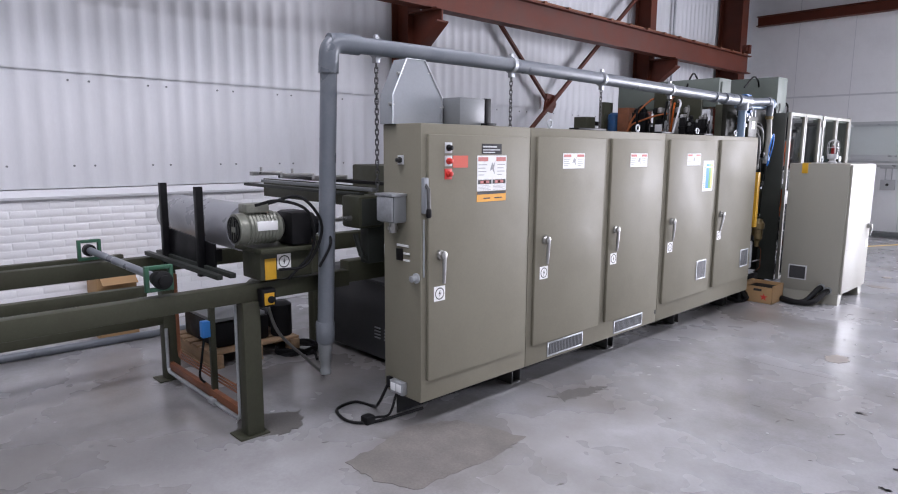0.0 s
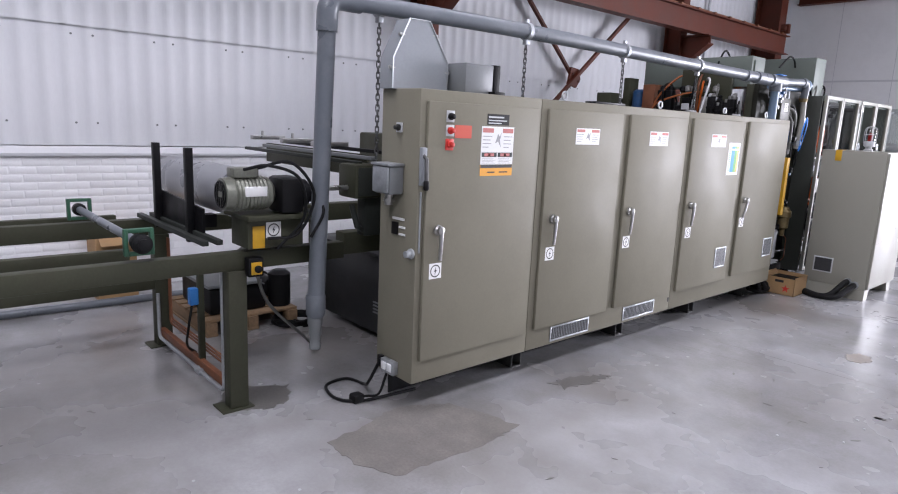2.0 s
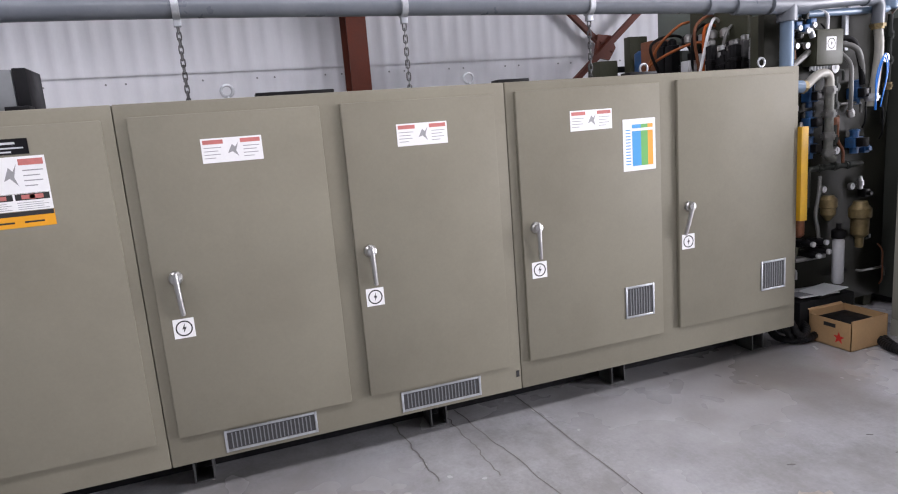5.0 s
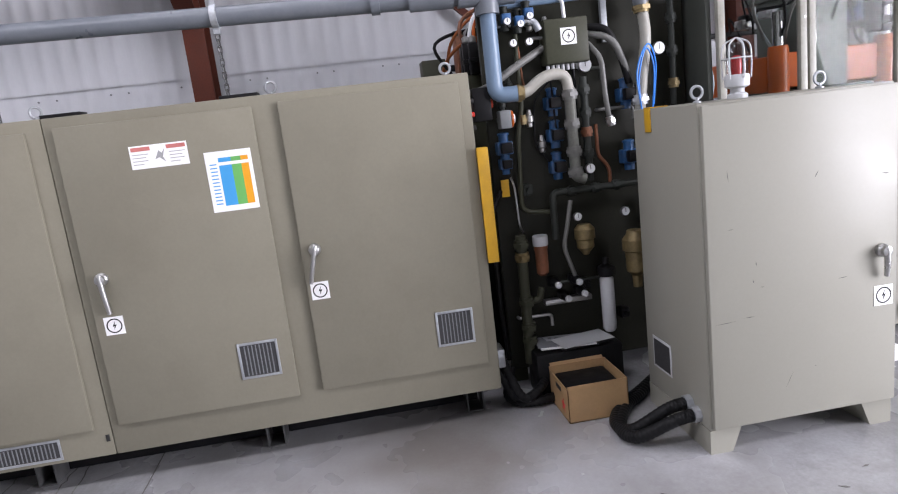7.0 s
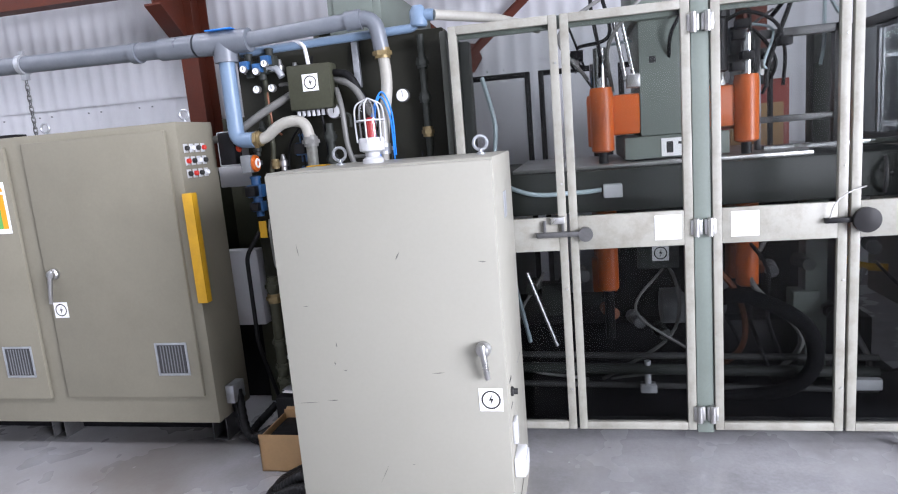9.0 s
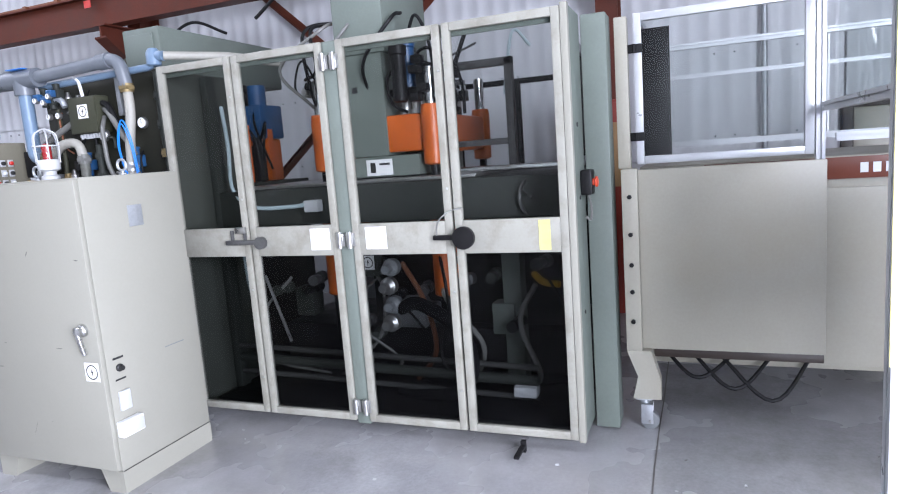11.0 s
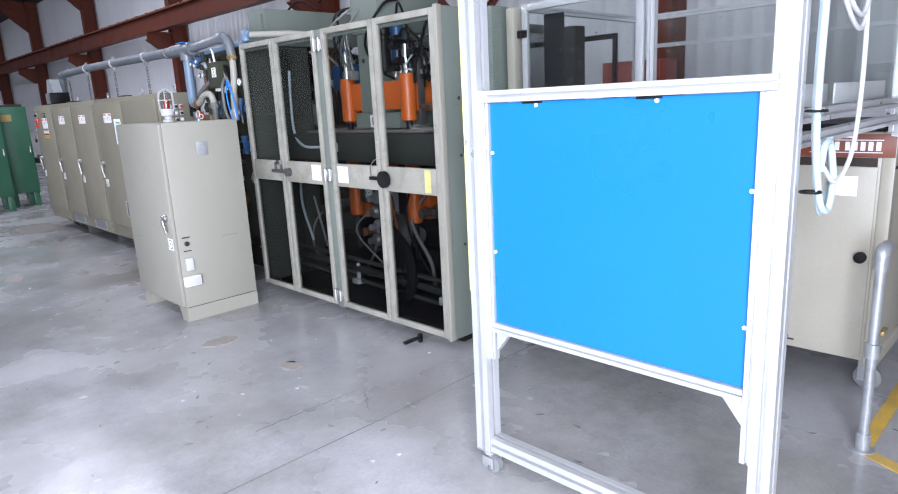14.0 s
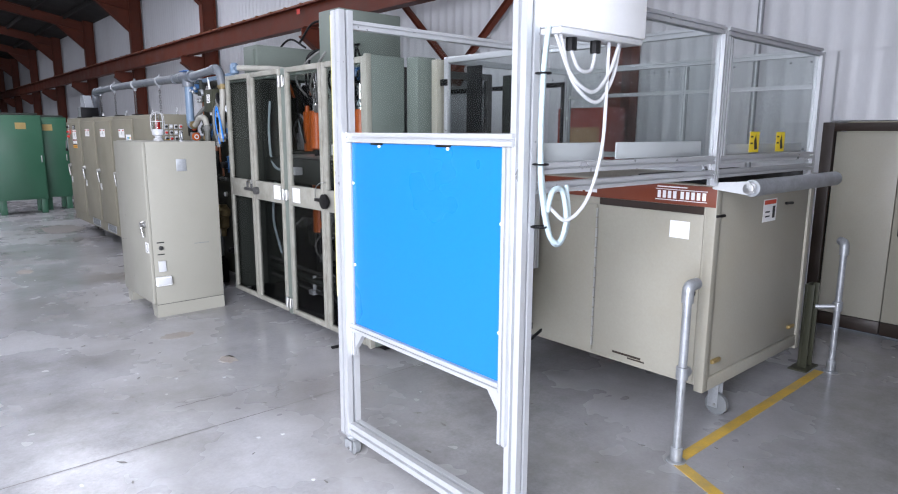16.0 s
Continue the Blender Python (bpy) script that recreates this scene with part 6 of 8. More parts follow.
lk = part("latch", Geo().box(GX + 0.0005, GX + 0.03, 10.36, 10.62, 1.255, 1.285, 0.004).cyl((GX + 0.0, 10.63, 1.265), (GX + 0.035, 10.63, 1.265), 0.04, 18).box(GX + 0.0005, GX + 0.02, 10.4, 10.415, 1.28, 1.35, 0.002).box(GX + 0.0005, GX + 0.02, 10.5, 10.515, 1.28, 1.35, 0.002), "greymotor", gd, "dull steel slide latch")
kb = part("latch", Geo().lathe((GX, 12.03, 1.27), (1, 0, 0), [(0.03, 0), (0.03, 0.02), (0.065, 0.024), (0.065, 0.05), (0.02, 0.056)], 26).box(GX + 0.0005, GX + 0.03, 11.84, 12.0, 1.258, 1.285, 0.004), "blackmetal", gd, "black latch knob")
part("latch_wire", Geo().tube(bend([(GX + 0.02, 11.86, 1.27), (GX + 0.04, 11.88, 1.36), (GX + 0.04, 11.95, 1.42), (GX + 0.02, 12.03, 1.44)], 6), 0.004, 6), "steel", kb)
part("latch_pad", Geo().box(GX + 0.0005, GX + 0.025, 10.44, 10.52, 1.33, 1.37, 0.004), "steel", gd)
for i in range(2):
    y = (10.535, 11.962)[i]
    for z in (0.35, 0.95, 1.55, 2.2):
        part("screw", Geo().cyl((GX, y - 0.022, z), (GX + 0.004, y - 0.022, z), 0.007, 6), "steel", gd)
# side sheets and roof rails of the guard
part("side_sheet", Geo().box(-3.19, GX - 0.002, 12.625, 12.655, 0.09, 2.46, 0.005), "greygreen", gd)
part("edge_strip", Geo().box(GX - 0.045, GX + 0.004, 12.622, 12.66, 0.09, 2.465, 0.004), "beige_light", gd)
part("rear_post", Geo().box(-3.40, -3.21, 12.66, 12.80, 0.02, 2.46, 0.006), "greygreen", gd)
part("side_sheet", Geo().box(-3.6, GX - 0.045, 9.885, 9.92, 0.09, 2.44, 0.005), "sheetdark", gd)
part("inner_post", Geo().box(-3.32, -3.22, 9.93, 9.99, 0.09, 2.42, 0.006), "darkgreen", gd)
part("top_rail", Geo().box(GX - 0.06, GX - 0.042, 9.94, 12.62, 2.38, 2.45, 0.003), "greygreen", gd)
eb = part("emergency_stop", Geo().box(-3.13, -3.02, 12.6555, 12.72, 1.46, 1.6, 0.01), "blackmetal", gd, "black emergency stop box")
part("button", Geo().lathe((-3.06, 12.72, 1.53), (0, 1, 0), [(0.02, 0), (0.02, 0.01), (0.03, 0.014), (0.03, 0.026), (0.014, 0.03)], 18), "orangesign", eb)
part("cable", Geo().tube(bend([(-3.08, 12.69, 1.46), (-3.1, 12.7, 1.38), (-3.06, 12.7, 1.32), (-3.02, 12.68, 1.34)], 6), 0.007, 7), "hose", eb)
for z in (1.45, 1.85, 0.8):
    part("screw", Geo().cyl((-3.0, 12.655, z), (-3.0, 12.66, z), 0.012, 8), "ink", gd)
part("floor_lever", Geo().box(-2.84, -2.66, 12.28, 12.31, 0.03, 0.05, 0.004).box(-2.84, -2.81, 12.28, 12.31, 0.0, 0.07, 0.004), "blackmetal", gd, "black foot lever under the doors")

pr_ = thing("forming_press", (-4.0, 11.3, 0), "grey-green forming press with orange guide columns", "press")
part("platen", Geo().box(-4.7, -3.22, 9.98, 12.55, 1.33, 1.585, 0.012), "darkgreen", pr_)
part("platen_strip", Geo().box(-4.6, -3.3, 10.2, 11.95, 1.586, 1.61, 0.004), "steel", pr_)
part("slide_rail", Geo().box(-3.45, -3.38, 11.7, 12.55, 1.612, 1.65, 0.006), "chrome", pr_, "bright slide rail")
for x in (-3.45, -4.5):
    for y in (10.77, 11.62):
        gc = part("guide_column", Geo().lathe((x, y, 1.68), (0, 0, 1), [(0.05, 0), (0.07, 0.012), (0.072, 0.36), (0.066, 0.4)], 24), "orange", pr_, "orange guide housing")
        part("column_shaft", Geo().cyl((x, y, 2.0), (x, y, 2.32), 0.04, 18), "chrome", gc)
        part("foot_rod", Geo().cyl((x, y, 1.59), (x, y, 1.7), 0.03, 14), "blackmetal", gc)
        lo = part("lower_column", Geo().lathe((x, y, 0.78), (0, 0, 1), [(0.05, 0), (0.066, 0.012), (0.066, 0.54)], 24), "orange", pr_, "orange lower guide housing")
        part("shaft", Geo().cyl((x, y, 0.45), (x, y, 0.79), 0.032, 14), "blackmetal", lo)
for x in (-3.48, -4.5):
    part("cross_bar", Geo().box(x - 0.05, x + 0.05, 10.83, 11.56, 1.78, 2.03, 0.02), "orange", pr_, "orange cross bar")
for y in (10.77, 11.62):
    part("side_bar", Geo().box(-4.42, -3.52, y - 0.05, y + 0.05, 1.76, 2.02, 0.02), "orange", pr_)
    part("lower_side_bar", Geo().box(-4.42, -3.52, y - 0.06, y + 0.06, 1.0, 1.25, 0.02), "orange", pr_)
part("tool_block", Geo().box(-4.3, -3.42, 10.9, 11.52, 1.62, 1.76, 0.01), "greygreen", pr_)
nt = part("tool_label", Geo().box(-3.418, -3.415, 11.12, 11.32, 1.63, 1.74, 0.001), "paper", pr_, "white warning label")
part("print", Geo().box(-3.4145, -3.414, 11.15, 11.19, 1.65, 1.72).box(-3.4145, -3.414, 11.22, 11.3, 1.7, 1.715), "ink", nt)
part("tower", Geo().box(-4.05, -3.42, 11.0, 11.3, 1.762, 2.9, 0.01), "greygreen", pr_)
part("tower_head", Geo().box(-4.15, -3.40, 10.96, 11.34, 2.45, 3.05, 0.012), "greygreen", pr_)
part("head_box", Geo().box(-5.0, -3.45, 9.03, 9.4, 2.5, 2.89, 0.012), "greygreen", pr_)
part("head_cover", Geo().box(-3.449, -3.43, 9.08, 9.35, 2.56, 2.84, 0.004), "greygreen", pr_)
part("left_bed", Geo().box(-4.7, -3.6, 9.0, 9.8, 1.2, 1.62, 0.012), "darkgreen", pr_)
part("left_skirt", Geo().box(-4.68, -3.62, 9.02, 9.78, 0.02, 1.2, 0.008), "blackmetal", pr_)
for y in (9.1, 12.45):
    part("rear_post", Geo().box(-4.78, -4.62, y - 0.08, y + 0.08, 0.0, 2.42, 0.008), "darkgreen", pr_)
part("front_post", Geo().box(-3.72, -3.58, 12.0, 12.13, 0.12, 1.325, 0.006), "greygreen", pr_)
# air cylinders, valves and hoses in the upper bay
rr = random.Random(11)
cy = part("air_cylinder", Geo().lathe((-3.36, 11.45, 2.1), (0, 0, 1), [(0.03, 0), (0.05, 0.01), (0.05, 0.3), (0.06, 0.31), (0.06, 0.36), (0.03, 0.38)], 18), "blackmetal", pr_, "black air cylinder")
for k in range(5):
    y = 11.36 + rr.uniform(-0.06, 0.5)
    part("valve_block", Geo().box(-3.42, -3.34, y - 0.04, y + 0.03, 2.1 + 0.06 * k, 2.15 + 0.06 * k, 0.006), "blackmetal", pr_)
for k in range(5):
    y0 = 10.7 + rr.uniform(-0.1, 0.9)
    pts = [(-3.5, y0, 2.05 + rr.uniform(0, 0.3)), (-3.36, y0 + rr.uniform(-0.2, 0.2), 2.35 + rr.uniform(-0.1, 0.1)), (-3.4, y0 + rr.uniform(-0.1, 0.3), 2.65), (-3.6, y0 + 0.2, 2.72)]
    part("hose", Geo().tube(bend(pts, 7), 0.012, 7), ("black", "hose", "black")[k % 3], pr_)
cy2 = part("lift_cylinder", Geo().lathe((-3.52, 11.44, 2.2), (0, 0, 1), [(0.04, 0), (0.062, 0.008), (0.062, 0.03), (0.055, 0.035), (0.055, 0.27), (0.064, 0.275), (0.064, 0.32), (0.03, 0.33)], 22), "bluevalve", pr_, "dark blue air cylinder")
part("flange", Geo().box(-3.6, -3.43, 11.34, 11.62, 2.15, 2.199, 0.006), "blackmetal", cy2)
for y, r_ in ((11.42, 0.03), (11.49, 0.022), (11.57, 0.03)):
    part("rod", Geo().cyl((-3.5, y, 1.98), (-3.5, y, 2.15), r_, 14).cyl((-3.5, y, 2.02), (-3.5, y, 2.06), r_ * 1.4, 6), "steel", cy2)
part("valve_bank", Geo().box(-3.56, -3.44, 11.53, 11.61, 2.2, 2.36, 0.006).box(-3.55, -3.45, 11.36, 11.4, 2.3, 2.42, 0.006), "blackmetal", cy2)
for pts in ([(-3.5, 11.46, 2.52), (-3.46, 11.55, 2.66), (-3.46, 11.63, 2.5), (-3.48, 11.66, 2.2), (-3.5, 11.68, 2.06)], [(-3.5, 11.5, 2.4), (-3.44, 11.62, 2.44), (-3.44, 11.78, 2.36), (-3.47, 11.84, 2.2), (-3.5, 11.84, 2.0)], [(-3.5, 11.38, 2.36), (-3.42, 11.33, 2.26), (-3.42, 11.36, 2.1), (-3.46, 11.45, 2.04)]):
    part("lead", Geo().tube(bend(pts, 7), 0.011, 7), "black", cy2)
part("gauge_block", Geo().box(-3.42, -3.34, 10.92, 11.0, 2.06, 2.14, 0.008), "steel", pr_)
part("slot", Geo().box(-3.419, -3.416, 11.06, 11.1, 2.2, 2.24), "ink", pr_)
for pts in ([(-3.38, 10.92, 2.1), (-3.38, 10.86, 2.45)], [(-3.38, 10.97, 2.1), (-3.38, 10.9, 2.48)]):
    part("guide_rod", Geo().cyl(pts[0], pts[1], 0.013, 10), "chrome", pr_, "bright guide rod")
part("left_tool", Geo().box(-4.6, -4.2, 9.3, 9.6, 1.62, 2.0, 0.02), "orange", pr_)
part("left_tool_valve", Geo().box(-4.4, -4.2, 9.25, 9.39, 2.0, 2.14, 0.015), "greylight", pr_)
part("left_motor", Geo().box(-4.58, -4.25, 9.4, 9.66, 2.0, 2.3, 0.02).cyl((-4.4, 9.53, 2.29), (-4.4, 9.53, 2.48), 0.08, 16), "bluevalve", pr_)
for pts in ([(-3.28, 10.05, 2.2), (-3.22, 10.12, 1.9), (-3.24, 10.1, 1.6), (-3.2, 10.3, 1.47), (-3.19, 10.6, 1.46), (-3.18, 10.74, 1.47)], [(-3.28, 10.1, 1.3), (-3.2, 10.18, 0.9), (-3.25, 10.25, 0.5)]):
    part("cable", Geo().tube(bend(pts, 7), 0.014, 8), "cable", pr_)
part("limit_switch", Geo().box(-3.22, -3.15, 10.75, 10.86, 1.42, 1.5, 0.006), "greylight", pr_, "grey limit switch")
# valves, hoses and blocks on the infeed bed
for k in range(12):
    x, y, z = -4.5 + 0.07 * k, 9.12 + rr.uniform(0, 0.6), 1.625
    h = rr.uniform(0.12, 0.6)
    vb = part("valve_block", Geo().box(x - 0.04, x + 0.04, y - 0.04, y + 0.04, z, z + h, 0.008).cyl((x, y, z + h), (x, y, z + h + 0.07), 0.028, 12), ("blackmetal", "bluevalve", "orange", "steel", "blackmetal", "greylight")[k % 6], pr_)
    pts = [(x, y, z + h), (x + 0.06, y + rr.uniform(-0.1, 0.15), z + h + 0.2), (x + 0.12, y + rr.uniform(-0.1, 0.2), z + h + 0.05), (x + 0.1, y + 0.1, z + 0.1)]
    part("hose", Geo().tube(bend(pts, 7), 0.011, 7), ("black", "hose", "black", "cable")[k % 4], vb)
# tangle of hoses, rods and valves round the columns
for k in range(9):
    y0 = 11.35 + rr.uniform(0, 0.85) if k % 3 else 10.65 + rr.uniform(-0.1, 0.25)
    x0 = -3.42 - rr.uniform(0, 0.35)
    pts = [(x0, y0, 1.95 + rr.uniform(0, 0.25)), (x0 + rr.uniform(-0.05, 0.08), y0 + rr.uniform(-0.12, 0.12), 2.2 + rr.uniform(-0.08, 0.12)), (x0 + rr.uniform(-0.1, 0.06), y0 + rr.uniform(-0.2, 0.2), 2.42 + rr.uniform(-0.1, 0.1)), (x0 - 0.15, y0 + rr.uniform(-0.2, 0.2), 2.3 + rr.uniform(-0.1, 0.2))]
    part("hose", Geo().tube(bend(pts, 7), rr.choice((0.008, 0.011, 0.014)), 7), rr.choice(("black", "black", "hose", "greymotor", "cable")), pr_)
for k in range(9):
    y0, z0 = 11.4 + rr.uniform(0, 0.7), 2.05 + 0.035 * k
    if k > 5:
        y0 = 10.6 + rr.uniform(0, 0.3)
    part("valve_block", Geo().box(-3.66, -3.56, y0 - 0.04, y0 + 0.04, z0 - 0.03, z0 + 0.04, 0.006).cyl((-3.56, y0, z0), (-3.52, y0, z0), 0.022, 10), ("blackmetal", "steel", "blackmetal", "greylight", "greymotor")[k % 5], pr_)
# pipes, couplings and brackets low in the bay
for k in range(14):
    y, z = 10.1 + 0.17 * k + rr.uniform(-0.05, 0.05), rr.uniform(0.45, 1.15)
    part("fitting", Geo().lathe((-3.62 + rr.uniform(-0.1, 0.1), y, z), (1, rr.uniform(-0.3, 0.3), 0), [(0.02, 0), (0.045, 0.01), (0.045, 0.07), (0.028, 0.08), (0.028, 0.15), (0.04, 0.155), (0.04, 0.19)], 14), ("greymotor", "darkgreen", "blackmetal", "greymotor", "rust")[k % 5], pr_)
for k, (y, z) in enumerate(((10.75, 0.86), (11.62, 0.92), (10.4, 0.7), (12.0, 0.6))):
    part("bracket", Geo().box(-3.7, -3.55, y - 0.08, y + 0.08, z - 0.12, z + 0.1, 0.01), ("orange", "orange", "darkgreen", "greygreen")[k], pr_)
# smoked side window at the outfeed end
sw_ = part("side_window_frame", Geo().box(-4.3, -4.24, 12.5, 12.55, 1.6, 2.4, 0.004).box(-3.3, -3.24, 12.5, 12.55, 1.6, 2.4, 0.004).box(-4.24, -3.3, 12.5, 12.55, 2.34, 2.4, 0.004).box(-4.24, -3.3, 12.5, 12.55, 1.6, 1.66, 0.004), "greymotor", pr_)
part("pane", Geo().box(-4.24, -3.3, 12.522, 12.528, 1.66, 2.34), "smoked_dark", sw_, "smoked side window").visible_shadow = False
for g in (Geo().box(-3.56, -3.5, 11.69, 11.715, 1.62, 2.3, 0.004), Geo().box(-3.56, -3.5, 12.12, 12.17, 1.62, 2.33, 0.004), Geo().box(-3.56, -3.5, 11.6, 12.17, 2.28, 2.33, 0.004), Geo().box(-3.56, -3.5, 11.69, 12.12, 1.78, 1.82, 0.004)):
    part("frame_rail", g, "greymotor", pr_)
wl = part("handwheel", Geo().ring((-3.25, 12.3, 1.45), (0.3, 0.95, 0), 0.1, 0.011, 24, 8).cyl((-3.26, 12.27, 1.45), (-3.24, 12.34, 1.45), 0.028, 14), "greymotor", pr_)
for k in range(3):
    a = k * 2.09 + 0.5
    part("spoke", Geo().cyl((-3.25, 12.3, 1.45), (-3.25 + 0.095 * math.cos(a), 12.3 - 0.03 * math.cos(a), 1.45 + 0.1 * math.sin(a)), 0.008, 8), "greymotor", wl)
# lower bay: base, pipes, drive
part("base_frame", Geo().box(-4.8, -3.0, 9.95, 12.6, 0.02, 0.1, 0.006), "blackmetal", pr_)
# tank enlarged as a black filler that keeps the lower bay in gloom
part("oil_tank", Geo().box(-4.75, -3.82, 10.0, 12.5, 0.1, 0.44, 0.02).box(-4.72, -3.95, 10.8, 12.4, 0.441, 1.3, 0.02), "blackmetal", pr_)
for z, r in ((0.33, 0.034), (0.22, 0.02), (0.42, 0.02)):
    part("pipe", Geo().cyl((-3.25, 9.97, z), (-3.25, 12.3, z - 0.06), r, 12), "darkgreen" if r > 0.021 else "dullpipe", pr_)
part("pipe_valve", Geo().box(-3.28, -3.2, 10.93, 11.03, 0.16, 0.21, 0.006).cyl((-3.25, 10.98, 0.2), (-3.25, 10.98, 0.36), 0.02, 10), "greylight", pr_)
part("pipe_valve", Geo().box(-3.28, -3.18, 12.15, 12.3, 0.18, 0.25, 0.01), "greylight", pr_)
dm = part("drive_motor", Geo().lathe((-3.6, 11.1, 0.62), (0, 1, 0), [(0.05, 0), (0.12, 0.01), (0.12, 0.3), (0.08, 0.32), (0.08, 0.4), (0.05, 0.42)], 20), "grey", pr_, "grey motor in the lower bay")
for k in range(4):
    part("coupling", Geo().lathe((-3.32, 11.28 + 0.03 * (k % 2), 0.62 + 0.13 * k), (1, 0, 0), [(0.03, 0), (0.06, 0.01), (0.06, 0.06), (0.03, 0.08), (0.03, 0.14)], 16), ("steel", "grey")[k % 2], pr_)
part("big_hose", Geo().tube(bend([(-3.3, 11.35, 0.72), (-3.18, 11.55, 0.78), (-3.12, 11.85, 0.62), (-3.12, 11.9, 0.35), (-3.2, 11.7, 0.16), (-3.3, 11.3, 0.13)], 9), 0.045, 14), "dullblack", pr_)
for k in range(10):
    y0 = 10.1 + rr.uniform(0, 2.3)
    z0 = rr.uniform(0.5, 1.25)
    pts = [(-3.5 + rr.uniform(-0.15, 0.1), y0, z0), (-3.3 + rr.uniform(-0.1, 0.1), y0 + rr.uniform(-0.2, 0.2), z0 - 0.25), (-3.35, y0 + rr.uniform(-0.3, 0.3), max(0.14, z0 - 0.6)), (-3.5, y0 + rr.uniform(-0.4, 0.4), 0.14)]
    part("hose", Geo().tube(bend(pts, 7), rr.choice((0.009, 0.012, 0.018)), 7), rr.choice(("black", "hose", "black", "rust")), pr_)
part("yellow_pipe", Geo().tube(elbow([(-3.6, 12.22, 0.9), (-3.5, 12.3, 0.86), (-3.45, 12.42, 0.86)], 0.05), 0.024, 10), "yellow", pr_, "yellow painted pipe")
part("rod", Geo().cyl((-3.3, 10.25, 0.95), (-3.3, 10.42, 0.45), 0.012, 8), "steel", pr_)
part("lower_plate", Geo().box(-3.4, -3.36, 10.95, 11.2, 0.93, 1.3, 0.004), "darkgreen", pr_)
lightning(None, pr_, -3.3595, 11.09, 1.03, 0.1)
part("switch_panel", Geo().box(-3.5, -3.2, 12.5, 12.55, 0.5, 1.25, 0.01), "darkgreen", pr_)
for z in (0.62, 0.75, 0.85, 1.0, 1.1):
    part("knob", Geo().lathe((-3.3, 12.5, z), (0, -1, 0), [(0.03, 0), (0.03, 0.015), (0.018, 0.03)], 14), "blackmetal", pr_)

# machine head with valves behind the cabinet end
hd = thing("oven_head", (-4.2, 8.7, 0), "olive machine head with black valves and orange hoses", "machine")
part("body", Geo().box(-5.0, -3.55, 8.1, 8.9, 1.1, 2.12, 0.012), "olive", hd)
part("lower_body", Geo().box(-4.98, -3.57, 8.12, 8.88, 0.02, 1.1, 0.01), "blackmetal", hd, "black lower housing")
part("plate", Geo().box(-4.3, -3.6, 8.85, 8.9, 2.12, 2.72, 0.008), "olive", hd)
part("side_plate", Geo().box(-5.1, -5.0, 8.68, 8.9, 2.0, 2.62, 0.006), "olive", hd)
part("link_bar", Geo().box(-5.2, -5.14, 8.6, 8.9, 2.28, 2.34, 0.004), "blackmetal", hd, "black link bar")
part("end_box", Geo().box(-5.33, -5.1, 8.38, 8.6, 1.6, 2.4, 0.008).box(-5.1, -4.99, 8.4, 8.58, 1.6, 1.9, 0.006), "olive", hd)
part("blue_motor", Geo().lathe((-4.87, 8.76, 2.13), (0, 0, 1), [(0.1, 0), (0.1, 0.3), (0.06, 0.33)], 18), "bluevalve", hd)
part("oil_tank", Geo().box(-4.74, -4.56, 8.62, 8.84, 2.121, 2.52, 0.01), "rust", hd)
for k in range(9):
    y, x = 8.58 + rr.uniform(0, 0.25), -3.7 - rr.uniform(0, 0.8)
    z = 2.121
    v = part("valve", Geo().box(x - 0.05, x + 0.05, y - 0.05, y + 0.05, z, z + rr.uniform(0.12, 0.34), 0.01), ("blackmetal", "steel", "blackmetal", "greylight")[k % 4], hd)
    part("cap", Geo().lathe((x, y, z + 0.3), (0, 0, 1), [(0.03, 0), (0.04, 0.01), (0.04, 0.06), (0.02, 0.08)], 12), ("blackmetal", "steel")[k % 2], v)
for k in range(7):
    y, x = 8.52 + rr.uniform(0, 0.25), -3.65 - rr.uniform(0, 0.9)
    pts = [(x, y, 2.15), (x + 0.05, y + rr.uniform(-0.15, 0.2), 2.4 + rr.uniform(0, 0.2)), (x - 0.1, y + 0.3, 2.5 + rr.uniform(0, 0.15)), (x - 0.1, y + 0.5, 2.3)]
    part("hose", Geo().tube(bend(pts, 7), 0.014, 7), ("rust", "black", "orange", "hose", "black", "white", "black")[k], hd)
for pts in ([(-3.9, 8.9, 2.55), (-3.9, 9.05, 2.85), (-3.95, 9.3, 3.0), (-4.0, 9.6, 2.88)], [(-3.6, 10.2, 2.85), (-3.6, 10.5, 3.02), (-3.65, 10.8, 3.0), (-3.7, 11.0, 2.9)]):
    part("cable", Geo().tube(bend(pts, 8), 0.013, 7), "black", hd)
part("bracket", Geo().box(-4.0, -3.9, 8.8, 8.95, 2.121, 2.45, 0.006), "olive", hd)
for pts in ([(-4.5, 8.5, 2.12), (-4.46, 8.52, 2.3), (-4.36, 8.56, 2.46), (-4.28, 8.7, 2.6), (-4.3, 8.84, 2.64)],
            [(-4.5, 8.46, 2.12), (-4.42, 8.48, 2.26), (-4.24, 8.52, 2.34), (-4.05, 8.6, 2.4), (-3.96, 8.72, 2.42)]):
    part("orange_hose", Geo().tube(bend(pts, 7), 0.013, 8), "rubberorange", hd, "dull orange rubber hose")
